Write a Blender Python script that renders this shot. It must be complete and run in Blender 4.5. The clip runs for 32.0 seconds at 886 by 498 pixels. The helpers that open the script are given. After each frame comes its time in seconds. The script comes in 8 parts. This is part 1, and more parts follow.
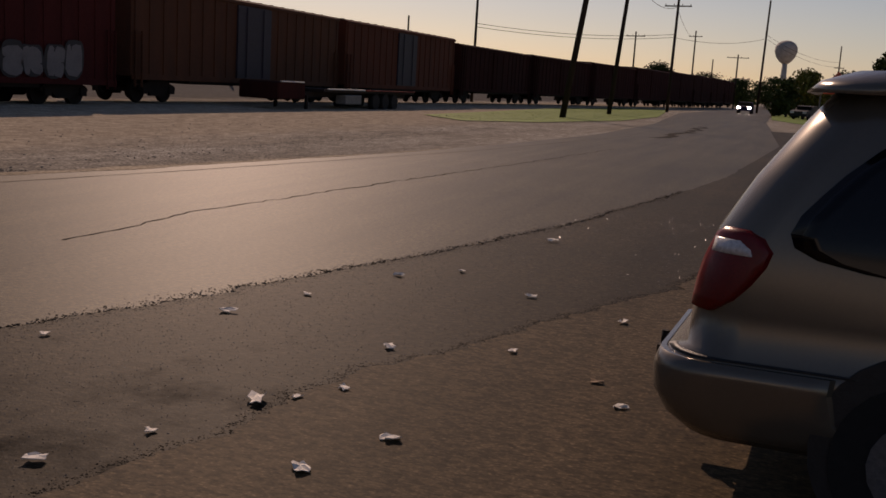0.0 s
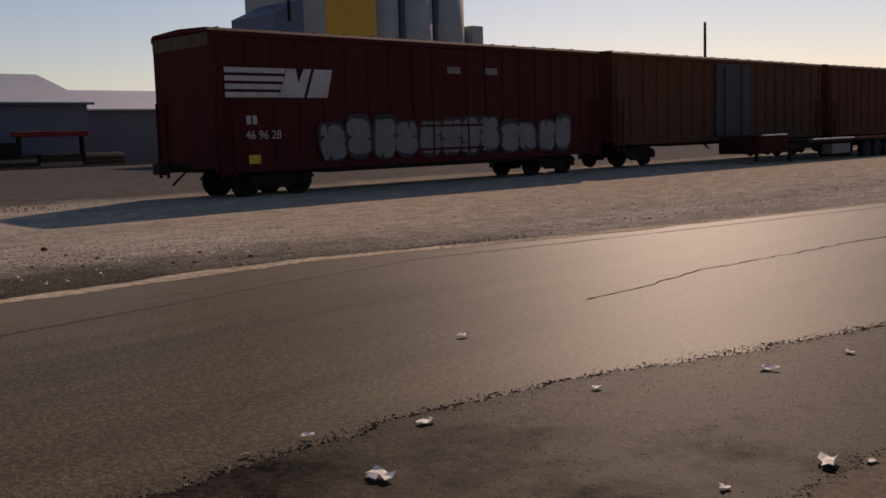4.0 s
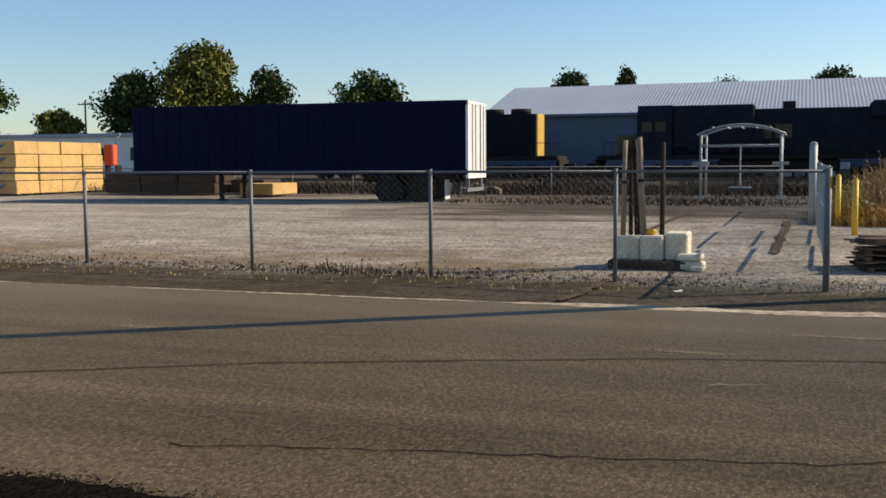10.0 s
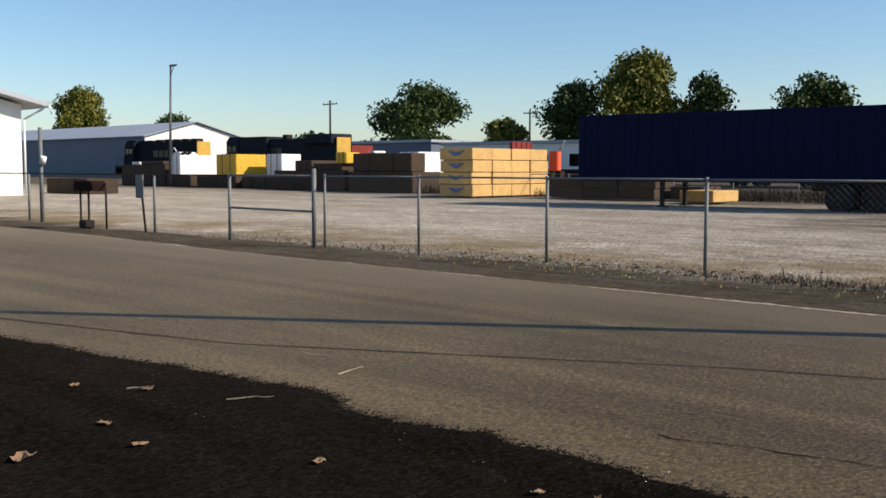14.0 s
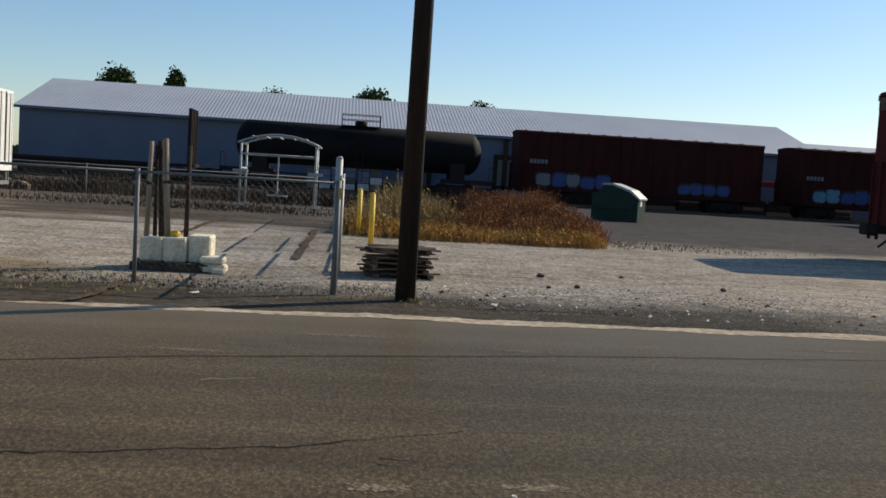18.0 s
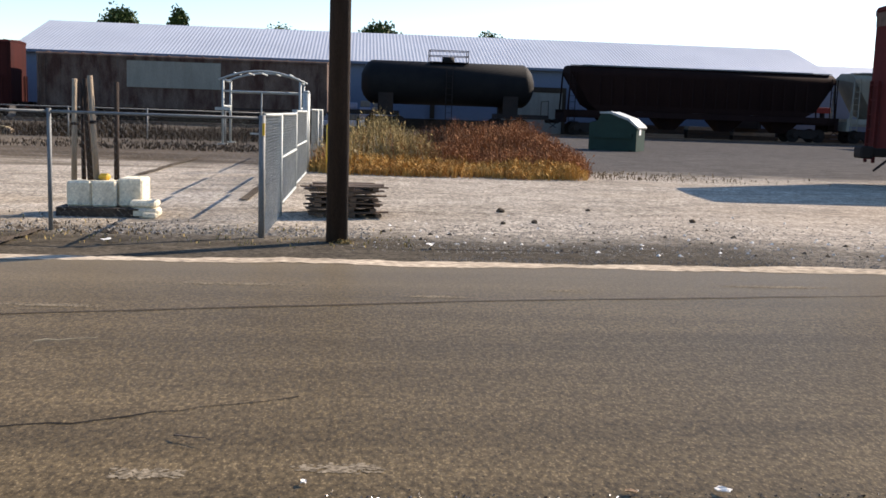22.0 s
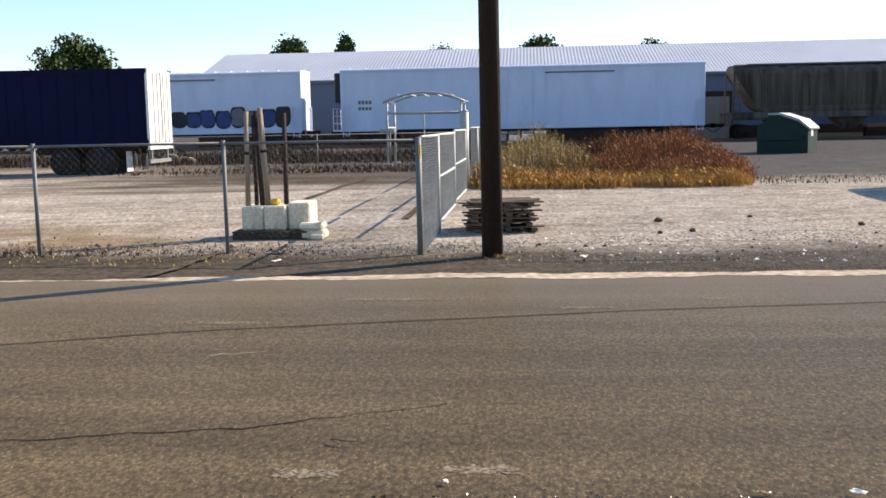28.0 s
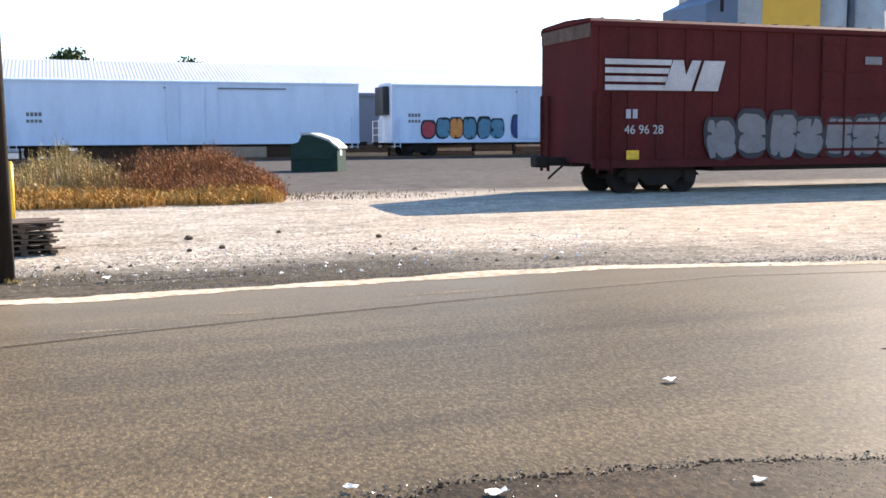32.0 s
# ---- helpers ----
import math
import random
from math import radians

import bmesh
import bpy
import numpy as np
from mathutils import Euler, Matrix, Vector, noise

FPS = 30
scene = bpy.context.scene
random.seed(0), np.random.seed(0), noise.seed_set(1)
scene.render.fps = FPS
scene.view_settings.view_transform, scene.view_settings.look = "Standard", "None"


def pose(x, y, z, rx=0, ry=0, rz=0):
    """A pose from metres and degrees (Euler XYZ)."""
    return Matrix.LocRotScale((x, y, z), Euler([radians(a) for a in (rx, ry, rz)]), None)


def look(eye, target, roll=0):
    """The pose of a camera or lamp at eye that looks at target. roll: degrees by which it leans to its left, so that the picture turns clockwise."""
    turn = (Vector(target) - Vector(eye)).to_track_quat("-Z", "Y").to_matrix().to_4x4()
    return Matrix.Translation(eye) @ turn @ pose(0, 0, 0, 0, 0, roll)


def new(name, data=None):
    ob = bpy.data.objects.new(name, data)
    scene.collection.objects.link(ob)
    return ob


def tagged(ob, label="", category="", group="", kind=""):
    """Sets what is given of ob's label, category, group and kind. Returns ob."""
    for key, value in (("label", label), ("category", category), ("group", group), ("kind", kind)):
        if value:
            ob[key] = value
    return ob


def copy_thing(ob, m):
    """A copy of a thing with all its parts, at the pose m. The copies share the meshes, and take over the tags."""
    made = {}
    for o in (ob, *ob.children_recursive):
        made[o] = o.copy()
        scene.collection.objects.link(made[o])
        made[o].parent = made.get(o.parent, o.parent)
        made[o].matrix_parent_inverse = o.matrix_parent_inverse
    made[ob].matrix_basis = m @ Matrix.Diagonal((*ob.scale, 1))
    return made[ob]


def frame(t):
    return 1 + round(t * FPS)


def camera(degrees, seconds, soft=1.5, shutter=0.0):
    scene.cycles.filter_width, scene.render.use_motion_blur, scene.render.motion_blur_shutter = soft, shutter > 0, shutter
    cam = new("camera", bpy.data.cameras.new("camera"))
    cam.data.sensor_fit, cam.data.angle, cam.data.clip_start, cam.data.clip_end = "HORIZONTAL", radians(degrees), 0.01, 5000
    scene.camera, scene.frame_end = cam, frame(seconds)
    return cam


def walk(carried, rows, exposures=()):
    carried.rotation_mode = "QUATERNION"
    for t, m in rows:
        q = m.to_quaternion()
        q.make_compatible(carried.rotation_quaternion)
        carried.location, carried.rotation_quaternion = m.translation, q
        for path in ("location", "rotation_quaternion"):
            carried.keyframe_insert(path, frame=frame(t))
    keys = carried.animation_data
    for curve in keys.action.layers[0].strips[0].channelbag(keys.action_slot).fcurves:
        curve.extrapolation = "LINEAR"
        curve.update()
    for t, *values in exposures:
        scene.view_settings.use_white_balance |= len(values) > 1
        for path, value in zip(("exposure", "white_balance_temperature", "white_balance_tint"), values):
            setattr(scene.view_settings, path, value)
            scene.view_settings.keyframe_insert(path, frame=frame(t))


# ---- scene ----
cam = camera(47.25, 32.0, soft=1.6)
PATH = [
    (0, (-0.137, -0.166, 1.633), (9.235, 2.923, 0.016), 3.38),
    (0.5, (0.044, -0.01, 1.597), (9.326, 3.403, 0.112), 3.14),
    (1, (0.101, 0.096, 1.582), (9.35, 3.559, 0.013), 1.35),
    (1.5, (0.039, 0.124, 1.58), (9.215, 3.824, 0.127), 0.44),
    (2, (-0.042, 0.132, 1.605), (8.924, 4.374, 0.332), -0.16),
    (2.5, (-0.109, 0.171, 1.616), (8.547, 5.048, 0.484), -0.53),
    (3, (-0.172, 0.196, 1.62), (8.051, 5.783, 0.539), -1.25),
    (3.5, (-0.253, 0.213, 1.6), (7.424, 6.531, 0.532), -1.52),
    (4, (-0.354, 0.19, 1.602), (6.698, 7.194, 0.51), -1.78),
    (4.5, (-0.487, 0.133, 1.629), (5.894, 7.746, 0.476), -2.17),
    (6.5, (0.206, 0.279, 1.602), (3.605, 9.663, 0.98), -0.61),
    (7, (0.115, 0.119, 1.57), (2.941, 9.706, 1.268), 1.28),
    (7.5, (0.006, -0.05, 1.559), (2.228, 9.677, 0.892), 1.04),
    (8, (-0.067, -0.123, 1.584), (1.427, 9.727, 0.724), 0.85),
    (8.5, (-0.13, -0.139, 1.596), (0.321, 9.813, 0.727), 0.80),
    (9, (-0.174, -0.091, 1.573), (-1.047, 9.834, 0.711), 0.37),
    (9.5, (-0.229, -0.127, 1.593), (-2.453, 9.585, 0.735), 0.00),
    (10, (-0.217, -0.103, 1.593), (-3.543, 9.289, 0.742), -0.32),
    (10.5, (-0.207, -0.113, 1.584), (-4.254, 8.992, 0.737), -0.49),
    (11, (-0.202, -0.093, 1.571), (-4.659, 8.817, 0.716), -0.71),
    (11.5, (-0.324, -0.325, 1.578), (-5.124, 8.403, 0.697), -0.33),
    (12, (-0.368, -0.549, 1.586), (-5.626, 7.91, 0.695), 0.22),
    (12.5, (-0.282, -0.787, 1.594), (-6.065, 7.326, 0.737), 0.33),
    (13, (-0.288, -0.836, 1.604), (-6.622, 6.858, 0.786), 0.33),
    (13.5, (-0.341, -0.629, 1.606), (-7.148, 6.653, 0.8), 0.10),
    (15.5, (-0.418, -0.509, 1.605), (-7.304, 6.703, 0.845), 0.20),
    (16, (-0.297, -0.426, 1.605), (-6.446, 7.427, 0.885), 0.06),
    (16.5, (-0.23, -0.335, 1.613), (-5.043, 8.412, 1.048), 1.29),
    (17, (-0.156, -0.292, 1.608), (-3.016, 9.277, 1.104), 1.29),
    (17.5, (0.065, -0.299, 1.58), (0.123, 9.681, 0.963), 1.03),
    (18, (0.167, -0.335, 1.581), (1.167, 9.592, 0.908), 3.46),
    (18.5, (0.323, -0.349, 1.582), (1.193, 9.574, 0.699), 4.56),
    (19, (0.447, -0.271, 1.57), (2.211, 9.54, 0.775), 2.46),
    (19.5, (0.589, -0.276, 1.581), (2.963, 9.413, 0.877), 0.64),
    (20, (0.756, -0.193, 1.575), (2.91, 9.534, 0.712), -0.27),
    (20.5, (0.903, -0.109, 1.588), (3.057, 9.585, 0.409), 0.10),
    (21, (1.066, 0.004, 1.586), (3.238, 9.671, 0.239), 0.82),
    (21.5, (1.233, 0.28, 1.577), (2.832, 10.055, 0.202), 1.98),
    (22, (1.312, 0.422, 1.591), (2.143, 10.299, 0.268), 1.92),
    (22.5, (1.405, 0.41, 1.589), (1.906, 10.311, 0.284), 1.37),
    (23, (1.452, 0.34, 1.595), (2.072, 10.224, 0.204), 0.34),
    (23.5, (1.548, 0.257, 1.609), (2.274, 10.115, 0.098), -0.70),
    (24, (1.565, 0.23, 1.617), (2.425, 10.071, 0.057), -1.13),
    (24.5, (1.574, 0.253, 1.615), (2.323, 10.113, 0.126), -1.02),
    (25, (1.572, 0.286, 1.626), (1.991, 10.175, 0.195), -0.55),
    (25.5, (1.549, 0.292, 1.626), (1.649, 10.195, 0.241), -0.51),
    (26, (1.514, 0.294, 1.617), (1.396, 10.2, 0.259), -0.84),
    (26.5, (1.518, 0.264, 1.618), (1.14, 10.168, 0.292), -0.94),
    (28.5, (1.474, 0.127, 1.634), (0.618, 10.022, 0.472), -1.10),
    (29, (1.493, 0.149, 1.633), (0.807, 10.062, 0.507), -1.00),
    (29.5, (1.519, 0.211, 1.618), (1.14, 10.144, 0.53), -0.77),
    (30, (1.54, 0.255, 1.599), (1.681, 10.199, 0.552), -0.42),
    (30.5, (1.614, 0.127, 1.641), (2.465, 10.035, 0.596), -0.21),
    (31, (1.692, 0.123, 1.614), (3.423, 9.918, 0.581), -0.46),
    (31.5, (1.748, 0.089, 1.578), (4.566, 9.629, 0.554), -0.19),
    (32, (1.719, 0.137, 1.604), (5.223, 9.441, 0.529), -0.37),
]
EXPOSURES = [(0, -0.9, 7900, 33), (2.5, -0.85, 7900, 35), (4.5, -0.5, 7500, 26), (7, -0.17, 7200, 12), (8, 0.05, 7200, 10), (9, 0.35, 6850, 10), (10, 0.4, 6450, 11), (13, 0.38, 6250, 11), (16, 0.45, 6000, 9), (17, 0.35, 5750, 6), (18, 0.2, 6350, 9), (19, 0.2, 6750, 12), (21, 0.9, 6450, 15), (23, 1.2, 6450, 15), (29, 1.15, 6450, 15), (31, 1.1, 6450, 15), (32, 1.9, 6350, 14)]
walk(cam, [(t, look(eye, target, roll)) for t, eye, target, roll in PATH], EXPOSURES)

# ---------------------------------------------------------------- light
SUN_AZ, SUN_EL = 59.0, 32.0
world = bpy.data.worlds.new("sky")
scene.world = world
world.use_nodes = True
wn = world.node_tree
sky = wn.nodes.new("ShaderNodeTexSky")
sky.sky_type = "NISHITA"
sky.sun_disc = False
sky.sun_elevation, sky.sun_rotation = radians(SUN_EL), radians(SUN_AZ)
sky.air_density, sky.dust_density, sky.ozone_density = 1.0, 0.4, 3.0
rich = wn.nodes.new("ShaderNodeHueSaturation")
rich.inputs["Saturation"].default_value = 1.1
wn.links.new(sky.outputs[0], rich.inputs["Color"])
wn.links.new(rich.outputs[0], wn.nodes["Background"].inputs[0])
wn.nodes["Background"].inputs[1].default_value = 0.102
sun = new("sun", bpy.data.lights.new("sun", "SUN"))
sun.data.energy, sun.data.angle, sun.data.color = 5.0, radians(0.45), (1.0, 0.87, 0.7)
sun_way = Vector((math.sin(radians(SUN_AZ)) * math.cos(radians(SUN_EL)), math.cos(radians(SUN_AZ)) * math.cos(radians(SUN_EL)), math.sin(radians(SUN_EL))))
sun.matrix_world = look(sun_way * 100, (0, 0, 0))


# ---------------------------------------------------------------- materials
def mat(name, c1, c2=None, rough=0.7, metal=0.0, scale=1.2, grain=40.0, bump=0.15, amount=0.5, stretch=(1, 1, 1), spec=0.4, fine=0.25, island=0.0, sharp=0.25):
    """A surface whose colour wanders between c1 and c2 in large patches and fine grain."""
    m = bpy.data.materials.new(name)
    m.use_nodes = True
    nt = m.node_tree
    b = nt.nodes["Principled BSDF"]
    c2 = c2 or tuple(v * 0.75 for v in c1)
    co = nt.nodes.new("ShaderNodeTexCoord")
    mp = nt.nodes.new("ShaderNodeMapping")
    mp.inputs["Scale"].default_value = stretch
    nt.links.new(co.outputs["Object"], mp.inputs[0])
    n1 = nt.nodes.new("ShaderNodeTexNoise")
    n1.inputs["Scale"].default_value, n1.inputs["Detail"].default_value, n1.inputs["Roughness"].default_value = scale, 5, 0.6
    n2 = nt.nodes.new("ShaderNodeTexNoise")
    n2.inputs["Scale"].default_value, n2.inputs["Detail"].default_value = grain, 3
    for n in (n1, n2):
        nt.links.new(mp.outputs[0], n.inputs["Vector"])
    r1 = nt.nodes.new("ShaderNodeMapRange")
    r1.inputs[1].default_value, r1.inputs[2].default_value = 0.5 - amount * 0.4, 0.5 + amount * 0.4
    nt.links.new(n1.outputs[0], r1.inputs[0])
    mix = nt.nodes.new("ShaderNodeMix")
    mix.data_type = "RGBA"
    mix.inputs[6].default_value, mix.inputs[7].default_value = (*c1, 1), (*c2, 1)
    nt.links.new(r1.outputs[0], mix.inputs[0])
    r2 = nt.nodes.new("ShaderNodeMapRange")
    r2.inputs[1].default_value, r2.inputs[2].default_value = 0.5 - sharp, 0.5 + sharp
    r2.inputs[3].default_value, r2.inputs[4].default_value = 1 - fine, 1 + fine
    nt.links.new(n2.outputs[0], r2.inputs[0])
    mul = nt.nodes.new("ShaderNodeMix")
    mul.data_type, mul.blend_type = "RGBA", "MULTIPLY"
    mul.inputs[0].default_value = 1
    nt.links.new(mix.outputs[2], mul.inputs[6])
    nt.links.new(r2.outputs[0], mul.inputs[7])
    out = mul.outputs[2]
    if island:
        g = nt.nodes.new("ShaderNodeNewGeometry")
        oi = nt.nodes.new("ShaderNodeObjectInfo")
        add = nt.nodes.new("ShaderNodeMath")
        add.operation = "ADD"
        nt.links.new(g.outputs["Random Per Island"], add.inputs[0])
        nt.links.new(oi.outputs["Random"], add.inputs[1])
        r3 = nt.nodes.new("ShaderNodeMapRange")
        r3.inputs[2].default_value = 2.0
        r3.inputs[3].default_value, r3.inputs[4].default_value = 1 - island, 1 + island
        nt.links.new(add.outputs[0], r3.inputs[0])
        m2 = nt.nodes.new("ShaderNodeMix")
        m2.data_type, m2.blend_type = "RGBA", "MULTIPLY"
        m2.inputs[0].default_value = 1
        nt.links.new(out, m2.inputs[6])
        nt.links.new(r3.outputs[0], m2.inputs[7])
        out = m2.outputs[2]
    nt.links.new(out, b.inputs["Base Color"])
    b.inputs["Roughness"].default_value, b.inputs["Metallic"].default_value = rough, metal
    b.inputs["Specular IOR Level"].default_value = spec
    if bump:
        n3 = nt.nodes.new("ShaderNodeTexNoise")
        n3.inputs["Scale"].default_value, n3.inputs["Detail"].default_value = grain * 2.2, 2
        nt.links.new(mp.outputs[0], n3.inputs["Vector"])
        bp = nt.nodes.new("ShaderNodeBump")
        bp.inputs["Strength"].default_value, bp.inputs["Distance"].default_value = bump, 0.02
        nt.links.new(n3.outputs[0], bp.inputs["Height"])
        nt.links.new(bp.outputs[0], b.inputs["Normal"])
    return m


def glow(name, colour, strength):
    m = bpy.data.materials.new(name)
    m.use_nodes = True
    b = m.node_tree.nodes["Principled BSDF"]
    b.inputs["Emission Color"].default_value, b.inputs["Emission Strength"].default_value = (*colour, 1), strength
    return m


M = {}
def asphalt_material(name, c1, c2, rough, spec):
    """Worn road: speckled aggregate of two sizes, long streaks along the lanes."""
    m = mat(name, c1, c2, rough=rough, scale=0.35, grain=34, bump=0, fine=0.3, sharp=0.1, spec=spec, stretch=(1, 0.5, 1))
    nt = m.node_tree
    b = nt.nodes["Principled BSDF"]
    base = b.inputs["Base Color"].links[0].from_socket
    co = nt.nodes.new("ShaderNodeTexCoord")
    for stretch, scale, detail, lo, hi, dark, light in (((0.07, 1.0, 1.0), 1.6, 4, 0.35, 0.65, 0.8, 1.17), ((1, 0.5, 1), 75, 1, 0.56, 0.68, 0.95, 1.8), ((1, 0.5, 1), 58, 1, 0.3, 0.42, 0.62, 1.0), ((1, 0.6, 1), 9, 4, 0.38, 0.62, 0.92, 1.08)):
        mp = nt.nodes.new("ShaderNodeMapping")
        mp.inputs["Scale"].default_value = stretch
        nt.links.new(co.outputs["Object"], mp.inputs[0])
        n = nt.nodes.new("ShaderNodeTexNoise")
        n.inputs["Scale"].default_value, n.inputs["Detail"].default_value = scale, detail
        nt.links.new(mp.outputs[0], n.inputs["Vector"])
        r = nt.nodes.new("ShaderNodeMapRange")
        r.inputs[1].default_value, r.inputs[2].default_value, r.inputs[3].default_value, r.inputs[4].default_value = lo, hi, dark, light
        nt.links.new(n.outputs[0], r.inputs[0])
        k = nt.nodes.new("ShaderNodeMix")
        k.data_type, k.blend_type = "RGBA", "MULTIPLY"
        k.inputs[0].default_value = 1
        nt.links.new(base, k.inputs[6])
        nt.links.new(r.outputs[0], k.inputs[7])
        base = k.outputs[2]
    # dust blown on to the far side of the road
    sep = nt.nodes.new("ShaderNodeSeparateXYZ")
    nt.links.new(co.outputs["Object"], sep.inputs[0])
    n = nt.nodes.new("ShaderNodeTexNoise")
    n.inputs["Scale"].default_value, n.inputs["Detail"].default_value, n.inputs["Roughness"].default_value = 0.9, 6, 0.7
    nt.links.new(co.outputs["Object"], n.inputs["Vector"])
    add = nt.nodes.new("ShaderNodeMath")
    add.operation = "MULTIPLY_ADD"
    add.inputs[1].default_value = 1.6
    nt.links.new(n.outputs[0], add.inputs[0])
    nt.links.new(sep.outputs[1], add.inputs[2])
    r = nt.nodes.new("ShaderNodeMapRange")
    r.inputs[1].default_value, r.inputs[2].default_value, r.inputs[4].default_value = 8.9, 12.0, 0.62
    nt.links.new(add.outputs[0], r.inputs[0])
    k = nt.nodes.new("ShaderNodeMix")
    k.data_type = "RGBA"
    k.inputs[7].default_value = (0.185, 0.145, 0.09, 1)
    nt.links.new(r.outputs[0], k.inputs[0])
    nt.links.new(base, k.inputs[6])
    nt.links.new(k.outputs[2], b.inputs["Base Color"])
    grain = nt.nodes.new("ShaderNodeTexNoise")
    grain.inputs["Scale"].default_value, grain.inputs["Detail"].default_value = 70, 3
    nt.links.new(co.outputs["Object"], grain.inputs["Vector"])
    relief = nt.nodes.new("ShaderNodeBump")
    relief.inputs["Strength"].default_value, relief.inputs["Distance"].default_value = 0.22, 0.008
    nt.links.new(grain.outputs[0], relief.inputs["Height"])
    nt.links.new(relief.outputs[0], b.inputs["Normal"])
    b.inputs["Diffuse Roughness"].default_value = 0.4
    return m


M["asphalt"] = asphalt_material("worn_asphalt", (0.114, 0.084, 0.044), (0.085, 0.062, 0.032), 0.48, 0.035)
M["scuff"] = mat("pale_scuff", (0.2, 0.168, 0.12), (0.15, 0.125, 0.09), rough=0.85, scale=7, grain=30, fine=0.4, sharp=0.1, spec=0.02)
M["lot"] = asphalt_material("old_lot_asphalt", (0.112, 0.076, 0.042), (0.083, 0.056, 0.031), 0.65, 0.03)
M["tar_worn"] = mat("worn_tar", (0.036, 0.027, 0.017), (0.048, 0.035, 0.021), rough=0.8, grain=30, scale=3, bump=0, spec=0.15, fine=0.4, sharp=0.1)
M["grit"] = mat("tar_grit", (0.07, 0.054, 0.036), (0.04, 0.031, 0.021), rough=0.2, grain=60, bump=0, island=0.6, spec=0.7)
M["block_white"] = mat("whitewashed_concrete", (0.72, 0.66, 0.5), (0.5, 0.44, 0.32), rough=0.85, scale=3, grain=30)
M["dry_straw"] = mat("dry_straw", (0.17, 0.125, 0.07), (0.09, 0.066, 0.04), rough=0.85, grain=30, island=0.5)
M["straw_pale"] = mat("pale_straw", (0.42, 0.35, 0.22), (0.3, 0.24, 0.15), rough=0.85, grain=30)
M["crumb"] = mat("black_crumb", (0.014, 0.0115, 0.009), (0.008, 0.007, 0.006), rough=0.95, grain=60, island=0.4, spec=0.05)
M["lawn_blade"] = mat("lawn_blade", (0.13, 0.22, 0.02), (0.09, 0.16, 0.016), rough=0.7, grain=30, island=0.2)
M["galv_dark"] = mat("dull_steel", (0.12, 0.12, 0.125), (0.08, 0.08, 0.085), rough=0.5, metal=0.4, grain=40)
M["tar"] = mat("tar", (0.024, 0.019, 0.014), rough=0.95, grain=30, bump=0, spec=0.05)


